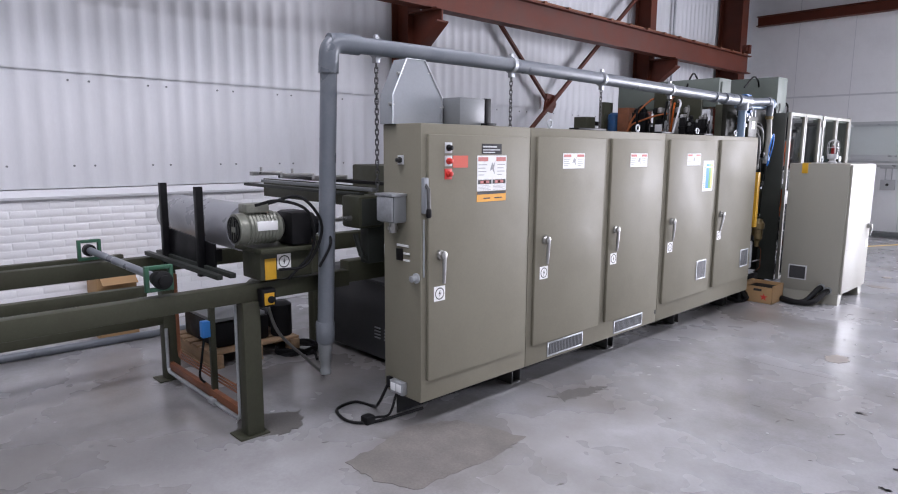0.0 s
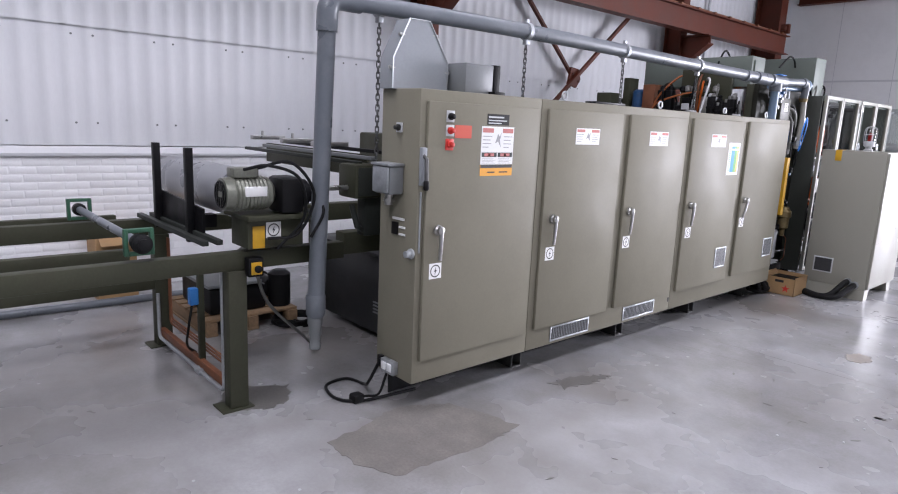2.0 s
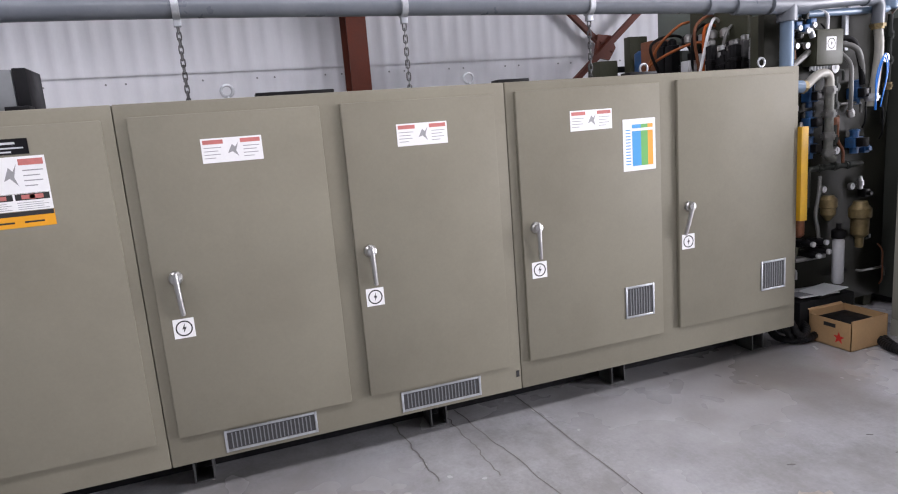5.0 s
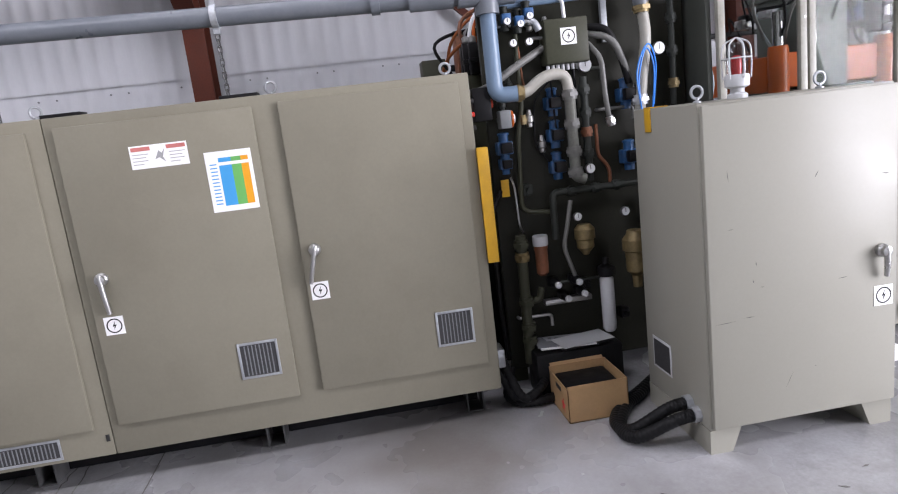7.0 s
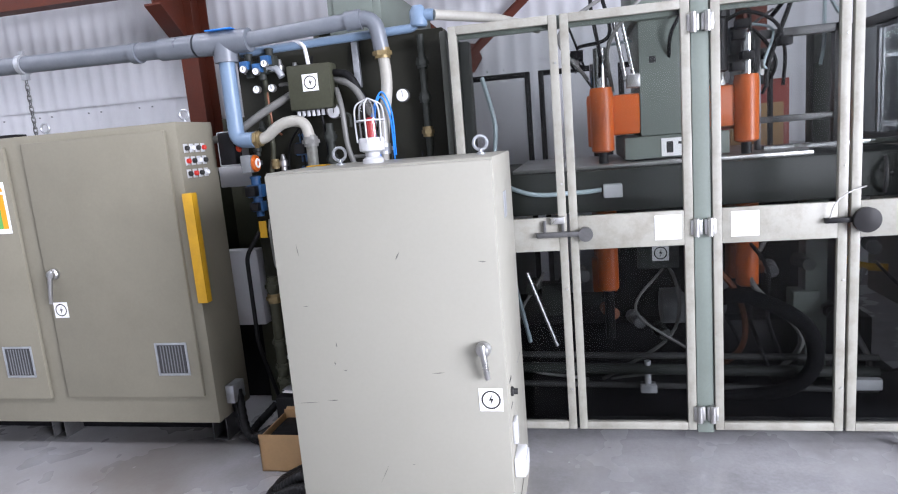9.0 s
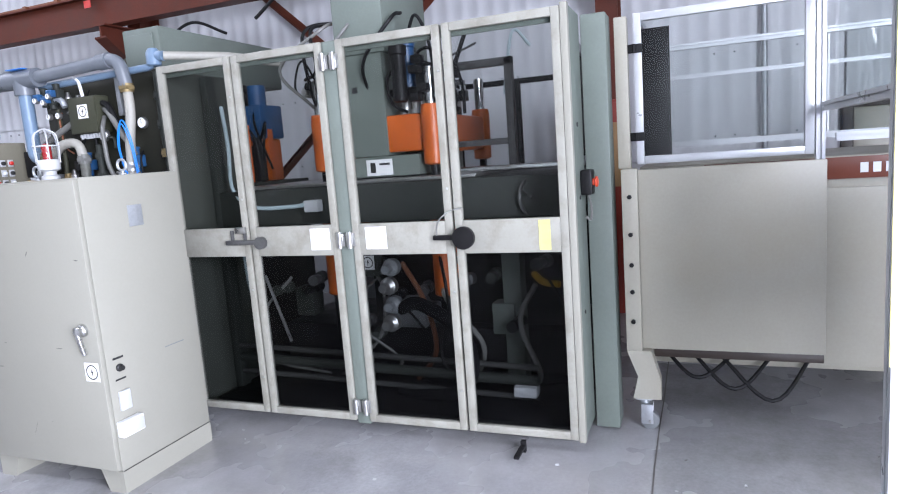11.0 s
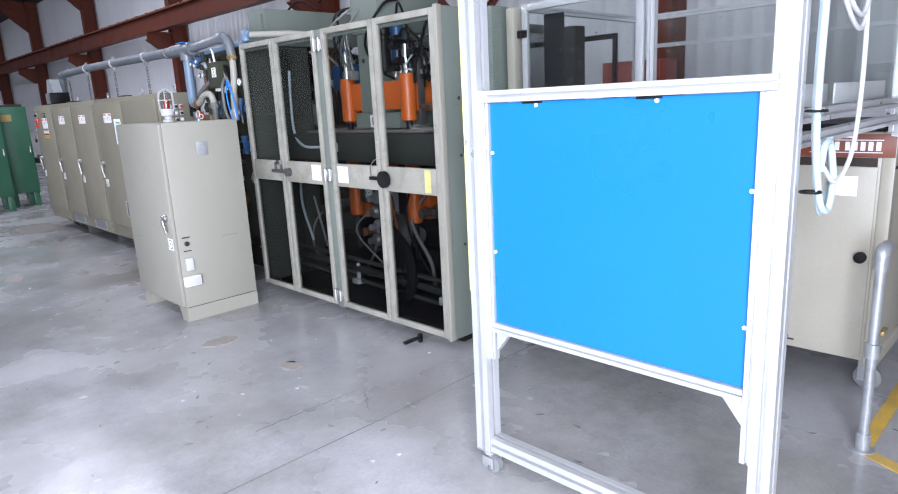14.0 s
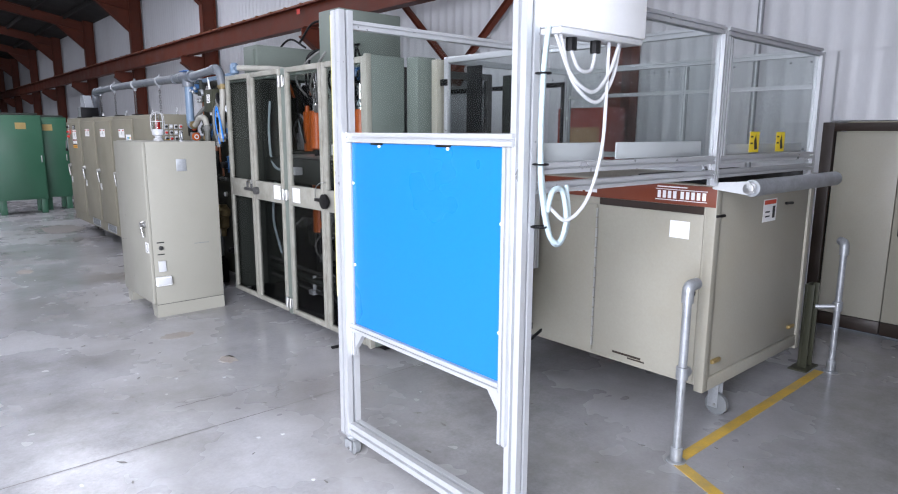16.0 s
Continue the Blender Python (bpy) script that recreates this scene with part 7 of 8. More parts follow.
for k in range(14):
    x, y = -3.62 + 0.055 * (k % 7) - 0.1, 8.52 + 0.14 * (k // 7) + rr.uniform(0, 0.06)
    h = rr.uniform(0.1, 0.24)
    v = part("spool_valve", Geo().box(x - 0.024, x + 0.024, y - 0.03, y + 0.03, 2.121, 2.121 + h, 0.006).box(x - 0.03, x + 0.03, y - 0.034, y + 0.034, 2.121 + h * 0.35, 2.121 + h * 0.5, 0.004), rr.choice(("blackmetal", "blackmetal", "black", "greymotor")), hd)
    part("cap", Geo().lathe((x, y, 2.121 + h), (0, 0, 1), [(0.02, 0), (0.026, 0.006), (0.026, 0.035), (0.012, 0.045)], 10), rr.choice(("steel", "blackmetal", "greylight")), v)
for x, y, r_, z1 in ((-3.46, 8.7, 0.02, 2.4), (-3.36, 8.66, 0.016, 2.36)):
    part("air_riser", Geo().cyl((x, y, 1.7), (x, y, z1), r_, 12).cyl((x, y, z1 - 0.16), (x, y, z1 - 0.1), r_ * 1.5, 6).cyl((x, y, z1 - 0.32), (x, y, z1 - 0.27), r_ * 1.5, 6), "greylight", hd, "pale plastic riser pipe")

# switch boxes by the cabinet's far end
sb = thing("switch_box", (-3.3, 8.28, 1.64), "pale grey switch box with an orange knob behind the cabinet", "switch")
part("body", Geo().box(-3.5, -3.3, 8.17, 8.45, 1.64, 1.78, 0.008).box(-3.5, -3.31, 8.18, 8.33, 1.781, 2.02, 0.008), "greylight", sb)
part("knob", Geo().lathe((-3.31, 8.27, 1.88), (1, 0, 0), [(0.03, 0), (0.035, 0.005), (0.035, 0.03), (0.02, 0.036)], 16), "orangesign", sb)
tb = part("terminal_box", Geo().box(-3.42, -3.32, 8.1, 8.36, 0.64, 1.19, 0.008), "greylight", vp, "light grey terminal box on a bracket")
part("bracket", Geo().box(-3.44, -3.4205, 8.15, 8.25, 0.94, 1.06, 0.004), "darkgreen", tb)
# sheet screens and red cupboard against the wall
for k, (ya, yb) in enumerate(((9.56, 10.2), (10.28, 10.95), (11.02, 11.68))):
    s = thing("screen_frame", (-5.6, (ya + yb) / 2, 0), "black framed screen panel standing by the wall", "screen", "screens by the wall")
    part("frame", Geo().frame_x(-5.63, -5.58, ya, yb, 0.0, 2.41, 0.05, 0.003), "blackmetal", s)
    part("sheet", Geo().box(-5.61, -5.6, ya + 0.045, yb - 0.045, 0.17, 2.335), "clad", s, "white ribbed sheet")
part("top_rail", Geo().box(-5.625, -5.585, 11.683, 12.36, 2.36, 2.41, 0.003).box(-5.625, -5.585, 12.32, 12.36, 0.0, 2.358, 0.003), "blackmetal", s)
rc = thing("red_cupboard", (-6.3, 12.25, 0), "red steel cupboard beside the wall column", "cupboard")
part("body", Geo().box(-6.38, -6.0, 11.95, 12.62, 0.0, 2.15, 0.01), "cupboardred", rc)
part("door", Geo().box(-5.999, -5.98, 11.97, 12.6, 0.1, 2.12, 0.005), "cupboardred", rc)
part("notice", Geo().box(-5.979, -5.974, 12.08, 12.56, 1.3, 1.93, 0.001), "card", rc, "brown board on the cupboard door")


# ---- trim machine with aluminium guarding ----
def slot_profile(s, c):
    """Outline of a slotted square extrusion of side s centred on c."""
    h, a, d = s / 2, s * 0.11, s * 0.3
    side = [(-h, -h), (-a, -h), (-a, -h + d), (a, -h + d), (a, -h)]
    out = []
    for k in range(4):
        cs, sn = (1, 0, -1, 0)[k], (0, 1, 0, -1)[k]
        out += [(c[0] + x * cs - y * sn, c[1] + x * sn + y * cs) for x, y in side]
    return out


def extrusion(name, parent, axis, a, b, c, s=0.045, label=""):
    """Slotted aluminium bar along axis from a to b, centred on c in the other two axes."""
    g = Geo().prism(slot_profile(s, c), axis, a, b)
    return part(name, g, "alu", parent, label)


def sheet(parent, g, name="pane", m="glass", label="clear plastic sheet"):
    p = part(name, g, m, parent, label)
    p.visible_shadow = False
    return p


def castor(parent, x, y, z, r=0.06, name="castor"):
    """Swivel castor: plate, fork, wheel and axle; wheel on the floor, plate at z."""
    c = part(name, Geo().box(x - 0.045, x + 0.045, y - 0.045, y + 0.045, z - 0.008, z, 0.002).cyl((x, y, z - 0.035), (x, y, z - 0.008), 0.028, 14).box(x - 0.035, x - 0.028, y - 0.02, y + 0.05, r * 0.7, z - 0.035, 0.002).box(x + 0.028, x + 0.035, y - 0.02, y + 0.05, r * 0.7, z - 0.035, 0.002).box(x - 0.035, x + 0.035, y - 0.02, y + 0.05, z - 0.042, z - 0.035, 0.002), "galv", parent, "galvanised swivel castor")
    part("wheel", Geo().lathe((x - 0.022, y + 0.03, r), (1, 0, 0), [(r * 0.6, 0), (r, 0.006), (r, 0.038), (r * 0.6, 0.044)], 22), "grey", c)
    part("axle", Geo().cyl((x - 0.042, y + 0.03, r), (x + 0.042, y + 0.03, r), 0.009, 8), "steel", c)


JX, JY0, JY1, JZ0, JZ1 = -3.56, 12.93, 15.16, 0.33, 1.575
jm = thing("trim_machine", (-4.2, 14.0, 0), "cream steel trim machine cabinet on castors with brown stripe", "machine")
part("body", Geo().box(-5.0, JX - 0.01, JY0, JY1 - 0.03, JZ0, JZ1, 0.008), "cream", jm)
part("corner_post", Geo().box(JX - 0.06, JX + 0.004, JY1 - 0.06, JY1, JZ0 - 0.03, JZ1 + 0.003, 0.005), "cream", jm)
part("corner_post", Geo().box(-5.03, -4.97, JY1 - 0.06, JY1 + 0.002, JZ0 - 0.06, JZ1, 0.005), "cream", jm)
part("base_rail", Geo().box(-4.97, JX - 0.06, JY1 - 0.05, JY1 + 0.0, JZ0 - 0.03, JZ0 + 0.05, 0.005), "cream", jm)
part("end_panel", Geo().box(-4.965, JX - 0.065, JY1 - 0.028, JY1 - 0.012, JZ0 + 0.055, JZ1 - 0.02, 0.004), "cream", jm)
st = part("stripe", Geo().box(JX - 0.008, JX + 0.0045, 13.3, JY1 - 0.004, 1.445, 1.565, 0.001), "brownstripe", jm, "dark brown stripe")
# maker's mark as plain white bars with a thin frame
mk = Geo().box(JX + 0.005, JX + 0.006, 14.76, 15.1, 1.532, 1.536).box(JX + 0.005, JX + 0.006, 14.76, 15.1, 1.468, 1.472)
part("mark_lines", mk, "white", st)
for k in range(9):
    y = 14.775 + k * 0.035 + (0.014 if k > 3 else 0)
    part("mark_bar", Geo().box(JX + 0.005, JX + 0.0062, y, y + 0.022, 1.48, 1.525), "white", st)
part("small_print", Geo().box(JX + 0.005, JX + 0.006, 14.77, 14.97, 1.546, 1.553), "white", st)
for k in range(4):
    part("number_bar", Geo().box(JX + 0.005, JX + 0.0062, 14.1 + k * 0.06, 14.138 + k * 0.06, 1.475, 1.53), "white", st)
for ya, yb in ((13.32, 14.322), (14.335, 15.085)):
    d = part("door", Geo().box(JX - 0.012, JX + 0.0, ya, yb, JZ0 + 0.03, 1.395, 0.004), "cream", jm)
    if ya > 14:
        part("note", Geo().box(JX + 0.0005, JX + 0.0012, 14.87, 15.0, 1.24, 1.345), "paper", d, "white paper note")
        part("knob", Geo().lathe((JX, 15.05, 0.92), (1, 0, 0), [(0.018, 0), (0.018, 0.02), (0.03, 0.024), (0.03, 0.045), (0.016, 0.05)], 14), "black", d)
for k in range(14):
    part("hinge_knuckle", Geo().cyl((JX + 0.004, 14.3285, 0.4 + k * 0.07), (JX + 0.004, 14.3285, 0.46 + k * 0.07), 0.008, 8), "steel", jm)
part("door_shadow_gap", Geo().box(JX - 0.009, JX - 0.002, 14.34, 15.08, 1.397, 1.442), "brown", jm)
for x, z in ((-3.62, 1.39), (-4.62, 1.4)):
    part("slot_handle", Geo().tube([(x - 0.06, JY1 - 0.008, z), (x + 0.06, JY1 - 0.004, z + 0.005)], 0.01, 8), "blackmetal", jm)
wl_ = part("warning_label", Geo().box(-4.42, -4.22, JY1 - 0.0115, JY1 - 0.010, 1.30, 1.45), "paper", jm, "white warning label with red heading")
part("heading", Geo().box(-4.41, -4.23, JY1 - 0.0098, JY1 - 0.0094, 1.415, 1.443), "orangesign", wl_)
part("print", Geo().box(-4.4, -4.36, JY1 - 0.0098, JY1 - 0.0094, 1.32, 1.4).box(-4.32, -4.25, JY1 - 0.0098, JY1 - 0.0094, 1.33, 1.34).box(-4.32, -4.25, JY1 - 0.0098, JY1 - 0.0094, 1.36, 1.37), "ink", wl_)
for x, z in ((-3.7, 0.48), (-4.85, 0.47)):
    part("latch", Geo().box(x - 0.05, x + 0.05, JY1 - 0.012, JY1 + 0.01, z - 0.012, z + 0.012, 0.004), "brass", jm)
part("scuff", Geo().box(JX + 0.0005, JX + 0.0009, 14.5, 14.72, 0.39, 0.405).box(JX + 0.0005, JX + 0.0009, 14.62, 14.75, 0.375, 0.385), "brown", jm)
castor(jm, -4.0, 15.02, JZ0 - 0.03, 0.075)
part("foot_bracket", Geo().box(-4.12, -3.9, 14.95, 15.12, JZ0 - 0.03, JZ0 + 0.0, 0.004), "cream", jm)
rl = part("outfeed_roller", Geo().cyl((-3.58, 15.34, 1.572), (-4.86, 15.34, 1.572), 0.048, 24), "galv", jm, "grey outfeed roller")
for x in (-3.56, -4.88):
    part("arm", Geo().prism([(15.13, 1.555), (15.33, 1.535), (15.37, 1.55), (15.37, 1.595), (15.33, 1.61), (15.13, 1.592)], "x", x - 0.012, x + 0.012), "greylight", rl)
part("end_cap", Geo().lathe((-3.548, 15.34, 1.572), (1, 0, 0), [(0.03, 0), (0.03, 0.012), (0.014, 0.016)], 16), "steel", rl)
part("dark_tray", Geo().box(-4.9, -3.6, 14.6, 15.12, 1.58, 1.615, 0.004), "blackmetal", jm)
# infeed end: bolted cream frame with hinged aluminium window
en = part("infeed_frame", Geo().box(-3.34, -3.25, 12.85, 12.94, 0.5, 1.58, 0.005).box(-3.36, -3.30, 12.94, 13.9, 0.5, 1.57, 0.004), "cream", jm)
for z in (0.68, 0.86, 1.02, 1.2, 1.42):
    part("bolt", Geo().cyl((-3.25, 12.895, z), (-3.235, 12.895, z), 0.014, 6), "blackmetal", en)
lg = part("castor_leg", Geo().prism([(12.85, 0.5), (12.99, 0.5), (13.04, 0.32), (13.04, 0.2), (12.88, 0.2), (12.91, 0.34)], "x", -3.34, -3.25), "cream", jm)
castor(jm, -3.295, 12.94, 0.2, 0.055)
part("infeed_bar", Geo().box(-3.42, -3.34, 13.0, 13.9, 0.44, 0.49, 0.004), "brown", jm)
for k in range(3):
    part("cable", Geo().tube(bend([(-3.5, 13.05 + 0.15 * k, 0.44), (-3.4, 13.25 + 0.2 * k, 0.3 - 0.06 * k), (-3.6, 13.5 + 0.2 * k, 0.44)], 7), 0.012, 7), "black", jm)
part("post_upper", Geo().box(-3.42, -3.33, 12.83, 12.90, 1.58, 2.44, 0.004), "cream", jm)
part("dark_screen", Geo().box(-3.62, -3.605, 12.95, 13.12, 1.6, 2.4, 0.003), "blackmetal", jm)

ag = thing("aluminium_guard", (-3.4, 14.5, 0), "slotted aluminium guard frame with clear plastic panels", "machine guard")
Z0, Z1 = 1.70, 2.43
wf = part("window_leaf", Geo().frame_x(-3.41, -3.375, 12.93, 13.85, 1.60, 2.455, 0.045, 0.004), "alu", ag)
sheet(wf, Geo().box(-3.395, -3.39, 12.97, 13.81, 1.64, 2.42))
for z in (1.76, 2.26):
    part("hinge", Geo().box(-3.374, -3.36, 12.90, 12.98, z - 0.025, z + 0.025, 0.004).cyl((-3.36, 12.935, z - 0.025), (-3.36, 12.935, z + 0.025), 0.01, 10), "black", wf, "black plastic hinge")
CORN = {"A": (-1.84, 13.885), "B": (-3.43, 13.885), "C": (-3.50, 15.15), "E": (-4.92, 15.15), "F": (-4.92, 12.95)}
for k in ("B", "C", "E", "F"):
    x, y = CORN[k]
    extrusion("post", ag, "z", 1.58 if k != "B" else 0.9, Z1, (x, y))
    if k == "C":
        extrusion("post", ag, "z", 1.74, Z1 - 0.03, (x - 0.06, y))
# rails along x
for z in (Z1, 1.845):
    extrusion("rail", ag, "x", -3.36, -1.88, (13.9, z))
for z in (Z1, 1.725, 1.645):
    extrusion("rail", ag, "x", -4.90, -3.53, (15.15, z))
    extrusion("rail", ag, "x", -3.47, -1.92, (15.15, z))
extrusion("rail", ag, "x", -4.9, -3.4, (12.95, Z1))
# rails along y
for x in (-4.92, -3.44):
    for z in (Z1, 1.68):
        extrusion("rail", ag, "y", 13.96 if x > -4 else 12.97, 15.12, (x, z))
extrusion("post", ag, "z", 1.7, Z1 - 0.03, (-4.92, 14.15), 0.035)
extrusion("rail", ag, "y", 12.97, 15.12, (-4.92, 2.2), 0.03)
for g in (Geo().box(-3.36, -1.9, 13.898, 13.903, 1.87, 2.41), Geo().box(-4.88, -3.58, 15.148, 15.153, 1.75, 2.41), Geo().box(-3.46, -1.93, 15.148, 15.153, 1.75, 2.41), Geo().box(-4.922, -4.917, 12.98, 15.12, 1.70, 2.41), Geo().box(-3.442, -3.437, 13.97, 15.12, 1.70, 2.41)):
    sheet(ag, g)
for xa, xb in ((-2.5, -1.98), (-3.42, -2.6)):
    part("deflector", Geo().box(xa, xb, 15.10, 15.108, 1.75, 1.83, 0.002), "greylight", ag, "pale grey kick strip")
part("deflector", Geo().box(-4.85, -3.62, 15.10, 15.108, 1.75, 1.81, 0.002), "greylight", ag, "pale grey kick strip")
for x in (-3.98, -4.36):
    s = part("hazard_label", Geo().box(x - 0.07, x + 0.06, 15.154, 15.1555, 1.76, 1.885), "hazardyellow", ag, "yellow hazard label")
    part("print", Geo().prism([(x - 0.05, 1.78), (x - 0.02, 1.87), (x, 1.83), (x - 0.01, 1.775)], "y", 15.1558, 15.1562).box(x + 0.015, x + 0.05, 15.1558, 15.1562, 1.85, 1.86).box(x + 0.015, x + 0.05, 15.1558, 15.1562, 1.81, 1.82), "ink", s)

gt = thing("gate_screen", (-1.84, 14.5, 0), "aluminium gate screen with bright blue panel on castors", "screen")
ax, ay = CORN["A"]
part("post", Geo().prism(slot_profile(0.085, (ax, ay)), "z", 0.13, 2.5), "alu", gt)
part("main_post", Geo().prism(slot_profile(0.075, (-1.875, 15.165)), "z", 0.0, 3.4), "alu", gt, "tall aluminium corner post")
part("yellow_edge", Geo().box(ax + 0.038, ax + 0.0435, ay - 0.0475, ay - 0.043, 0.95, 2.48), "paleyellow", gt, "yellow edge tape")
extrusion("stile", gt, "z", 0.62, 1.815, (ax, ay + 0.06), 0.03)
extrusion("stile", gt, "z", 0.53, 1.815, (ax, 15.125), 0.045)
part("mid_rail", Geo().prism(slot_profile(0.05, (ax, 1.843)), "y", 13.93, 15.155), "alu", gt)
part("lower_rail", Geo().prism(slot_profile(0.045, (ax, 0.785)), "y", 13.93, 15.1), "alu", gt)
part("bottom_rail", Geo().prism(slot_profile(0.075, (ax, 0.17)), "y", 13.93, 15.155), "alu", gt)
part("blue_panel", Geo().box(ax - 0.004, ax + 0.004, 13.965, 15.103, 0.81, 1.815), "bluepanel", gt, "bright blue plastic panel")
for y, z in ((14.22, 1.80), (14.75, 1.80), (13.975, 1.6), (13.975, 1.15), (15.09, 1.5), (15.09, 1.03)):
    part("panel_clip", Geo().cyl((ax + 0.004, y, z), (ax + 0.01, y, z), 0.008, 10), "white", gt)
for y, z in ((14.2, 1.815), (14.72, 1.815)):
    part("black_clip", Geo().box(ax + 0.005, ax + 0.012, y - 0.05, y + 0.05, z - 0.008, z + 0.002, 0.002), "black", gt)
for y, sgn in ((13.975, 1), (15.1, -1)):
    part("corner_bracket", Geo().prism([(y, 0.76), (y + sgn * 0.07, 0.76), (y, 0.67)], "x", ax - 0.015, ax + 0.015), "alu", gt)
castor(gt, ax, ay, 0.13, 0.045)
eb = thing("electric_box", (-2.28, 15.25, 2.29), "white electric box with looped cables on the post", "electric box")
part("body", Geo().box(-2.5, -1.92, 15.18, 15.30, 2.275, 2.85, 0.01), "white", eb)
part("lip", Geo().box(-2.49, -1.93, 15.19, 15.29, 2.25, 2.274, 0.004), "greylight", eb)
for x in (-2.06, -2.22):
    part("gland", Geo().cyl((x, 15.24, 2.25), (x, 15.24, 2.2), 0.022, 8), "black", eb)
LO = [[(-2.06, 15.24, 2.2), (-2.1, 15.25, 2.13), (-2.18, 15.25, 2.13), (-2.22, 15.24, 2.2)],
      [(-1.97, 15.25, 2.27), (-2.05, 15.26, 2.08), (-2.2, 15.27, 2.0), (-2.32, 15.26, 2.1), (-2.38, 15.25, 2.25)],
      [(-1.95, 15.25, 2.25), (-2.03, 15.27, 2.1), (-2.16, 15.28, 2.04), (-2.28, 15.27, 2.12), (-2.36, 15.26, 2.25)],
      [(-2.3, 15.25, 2.25), (-2.27, 15.27, 2.05), (-2.24, 15.28, 1.8), (-2.14, 15.29, 1.6), (-2.02, 15.28, 1.52), (-1.93, 15.26, 1.58)],
      [(-1.93, 15.24, 2.35), (-1.885, 15.25, 2.1), (-1.885, 15.25, 1.72), (-1.93, 15.26, 1.48), (-1.99, 15.27, 1.43), (-2.03, 15.27, 1.52), (-2.01, 15.26, 1.64), (-1.95, 15.26, 1.64), (-1.92, 15.26, 1.56)],
      [(-1.94, 15.23, 2.35), (-1.9, 15.24, 2.1), (-1.9, 15.24, 1.75), (-1.95, 15.25, 1.47), (-2.02, 15.25, 1.42), (-2.07, 15.25, 1.52), (-2.06, 15.24, 1.66)]]
for k, pts in enumerate(LO):
    part("cable", Geo().tube(bend(pts, 9), 0.0075 if k < 4 else 0.011, 9), "greylight" if k < 4 else "cable", eb, "" if k < 4 else "pale blue grey cable")
for z in (2.1, 1.75, 1.5):
    part("cable_tie", Geo().ring((-1.89, 15.245, z), (0, 0, 1), 0.03, 0.004, 14, 5), "black", eb)

# ---- rail posts, floor lines ----
rp = thing("rail_post", (-3.2, 15.21, 0), "galvanised tube rail post with corner fittings", "post", "rail posts")
px, py = -3.2, 15.21
part("tube", Geo().cyl((px, py, 0.012), (px, py, 1.0), 0.024, 18), "galv", rp)
part("base_flange", Geo().lathe((px, py, 0), (0, 0, 1), [(0.055, 0), (0.055, 0.01), (0.034, 0.014), (0.034, 0.09), (0.03, 0.095)], 18), "galv", rp)
part("middle_fitting", Geo().lathe((px, py, 0.5), (0, 0, 1), [(0.026, 0), (0.034, 0.004), (0.034, 0.075), (0.026, 0.08)], 18).lathe((px, py, 0.54), (-1, 0, 0), [(0.03, 0.0), (0.032, 0.04), (0.026, 0.06)], 14), "galv", rp)
part("top_elbow", Geo().tube(elbow([(px, py, 0.95), (px, py, 1.045), (px - 0.09, py, 1.045)], 0.06, 8), 0.033, 18), "galv", rp)
copy_thing(rp, pose(-5.46, 15.27, 0, 0, 0, 35))
bl = thing("steel_upright", (-5.4, 15.1, 0), "olive steel channel upright bolted to the floor", "post")
part("channel", Geo().box(-5.46, -5.34, 15.06, 15.08, 0.012, 0.70, 0.003).box(-5.46, -5.45, 15.08, 15.13, 0.012, 0.70, 0.003).box(-5.35, -5.34, 15.08, 15.13, 0.012, 0.70, 0.003), "olive", bl)
part("foot_plate", Geo().box(-5.52, -5.26, 15.02, 15.16, 0.0, 0.012, 0.002), "olive", bl)
part("bracket_bar", Geo().cyl((-5.4, 15.13, 0.52), (-5.44, 15.26, 0.54), 0.018, 12), "galv", bl)
solid("black_hose", Geo().tube(bend([(-5.32, 15.02, 1.5), (-5.3, 15.03, 1.0), (-5.3, 15.03, 0.5), (-5.24, 15.05, 0.36), (-5.18, 15.02, 0.5), (-5.16, 14.9, 0.7)], 8), 0.022, 10), "black", "black hose hanging beside the trim machine", "hose")
solid("grey_conduit", Geo().tube([(-5.22, 15.08, 0.35), (-5.22, 15.08, 1.55)], 0.02, 12), "galv", "upright galvanised conduit beside the trim machine", "pipe")
structure("floor_line", Geo().box(-5.4, -3.24, 15.175, 15.245, 0.0, 0.003), "floor_yellow", "worn yellow painted floor line", "floor marking")
structure("floor_line_side", Geo().prism([(-3.22, 15.25), (-3.15, 15.22), (-2.62, 16.35), (-2.69, 16.38)], "z", 0.0, 0.003), "floor_yellow", "worn yellow painted floor line", "floor marking")

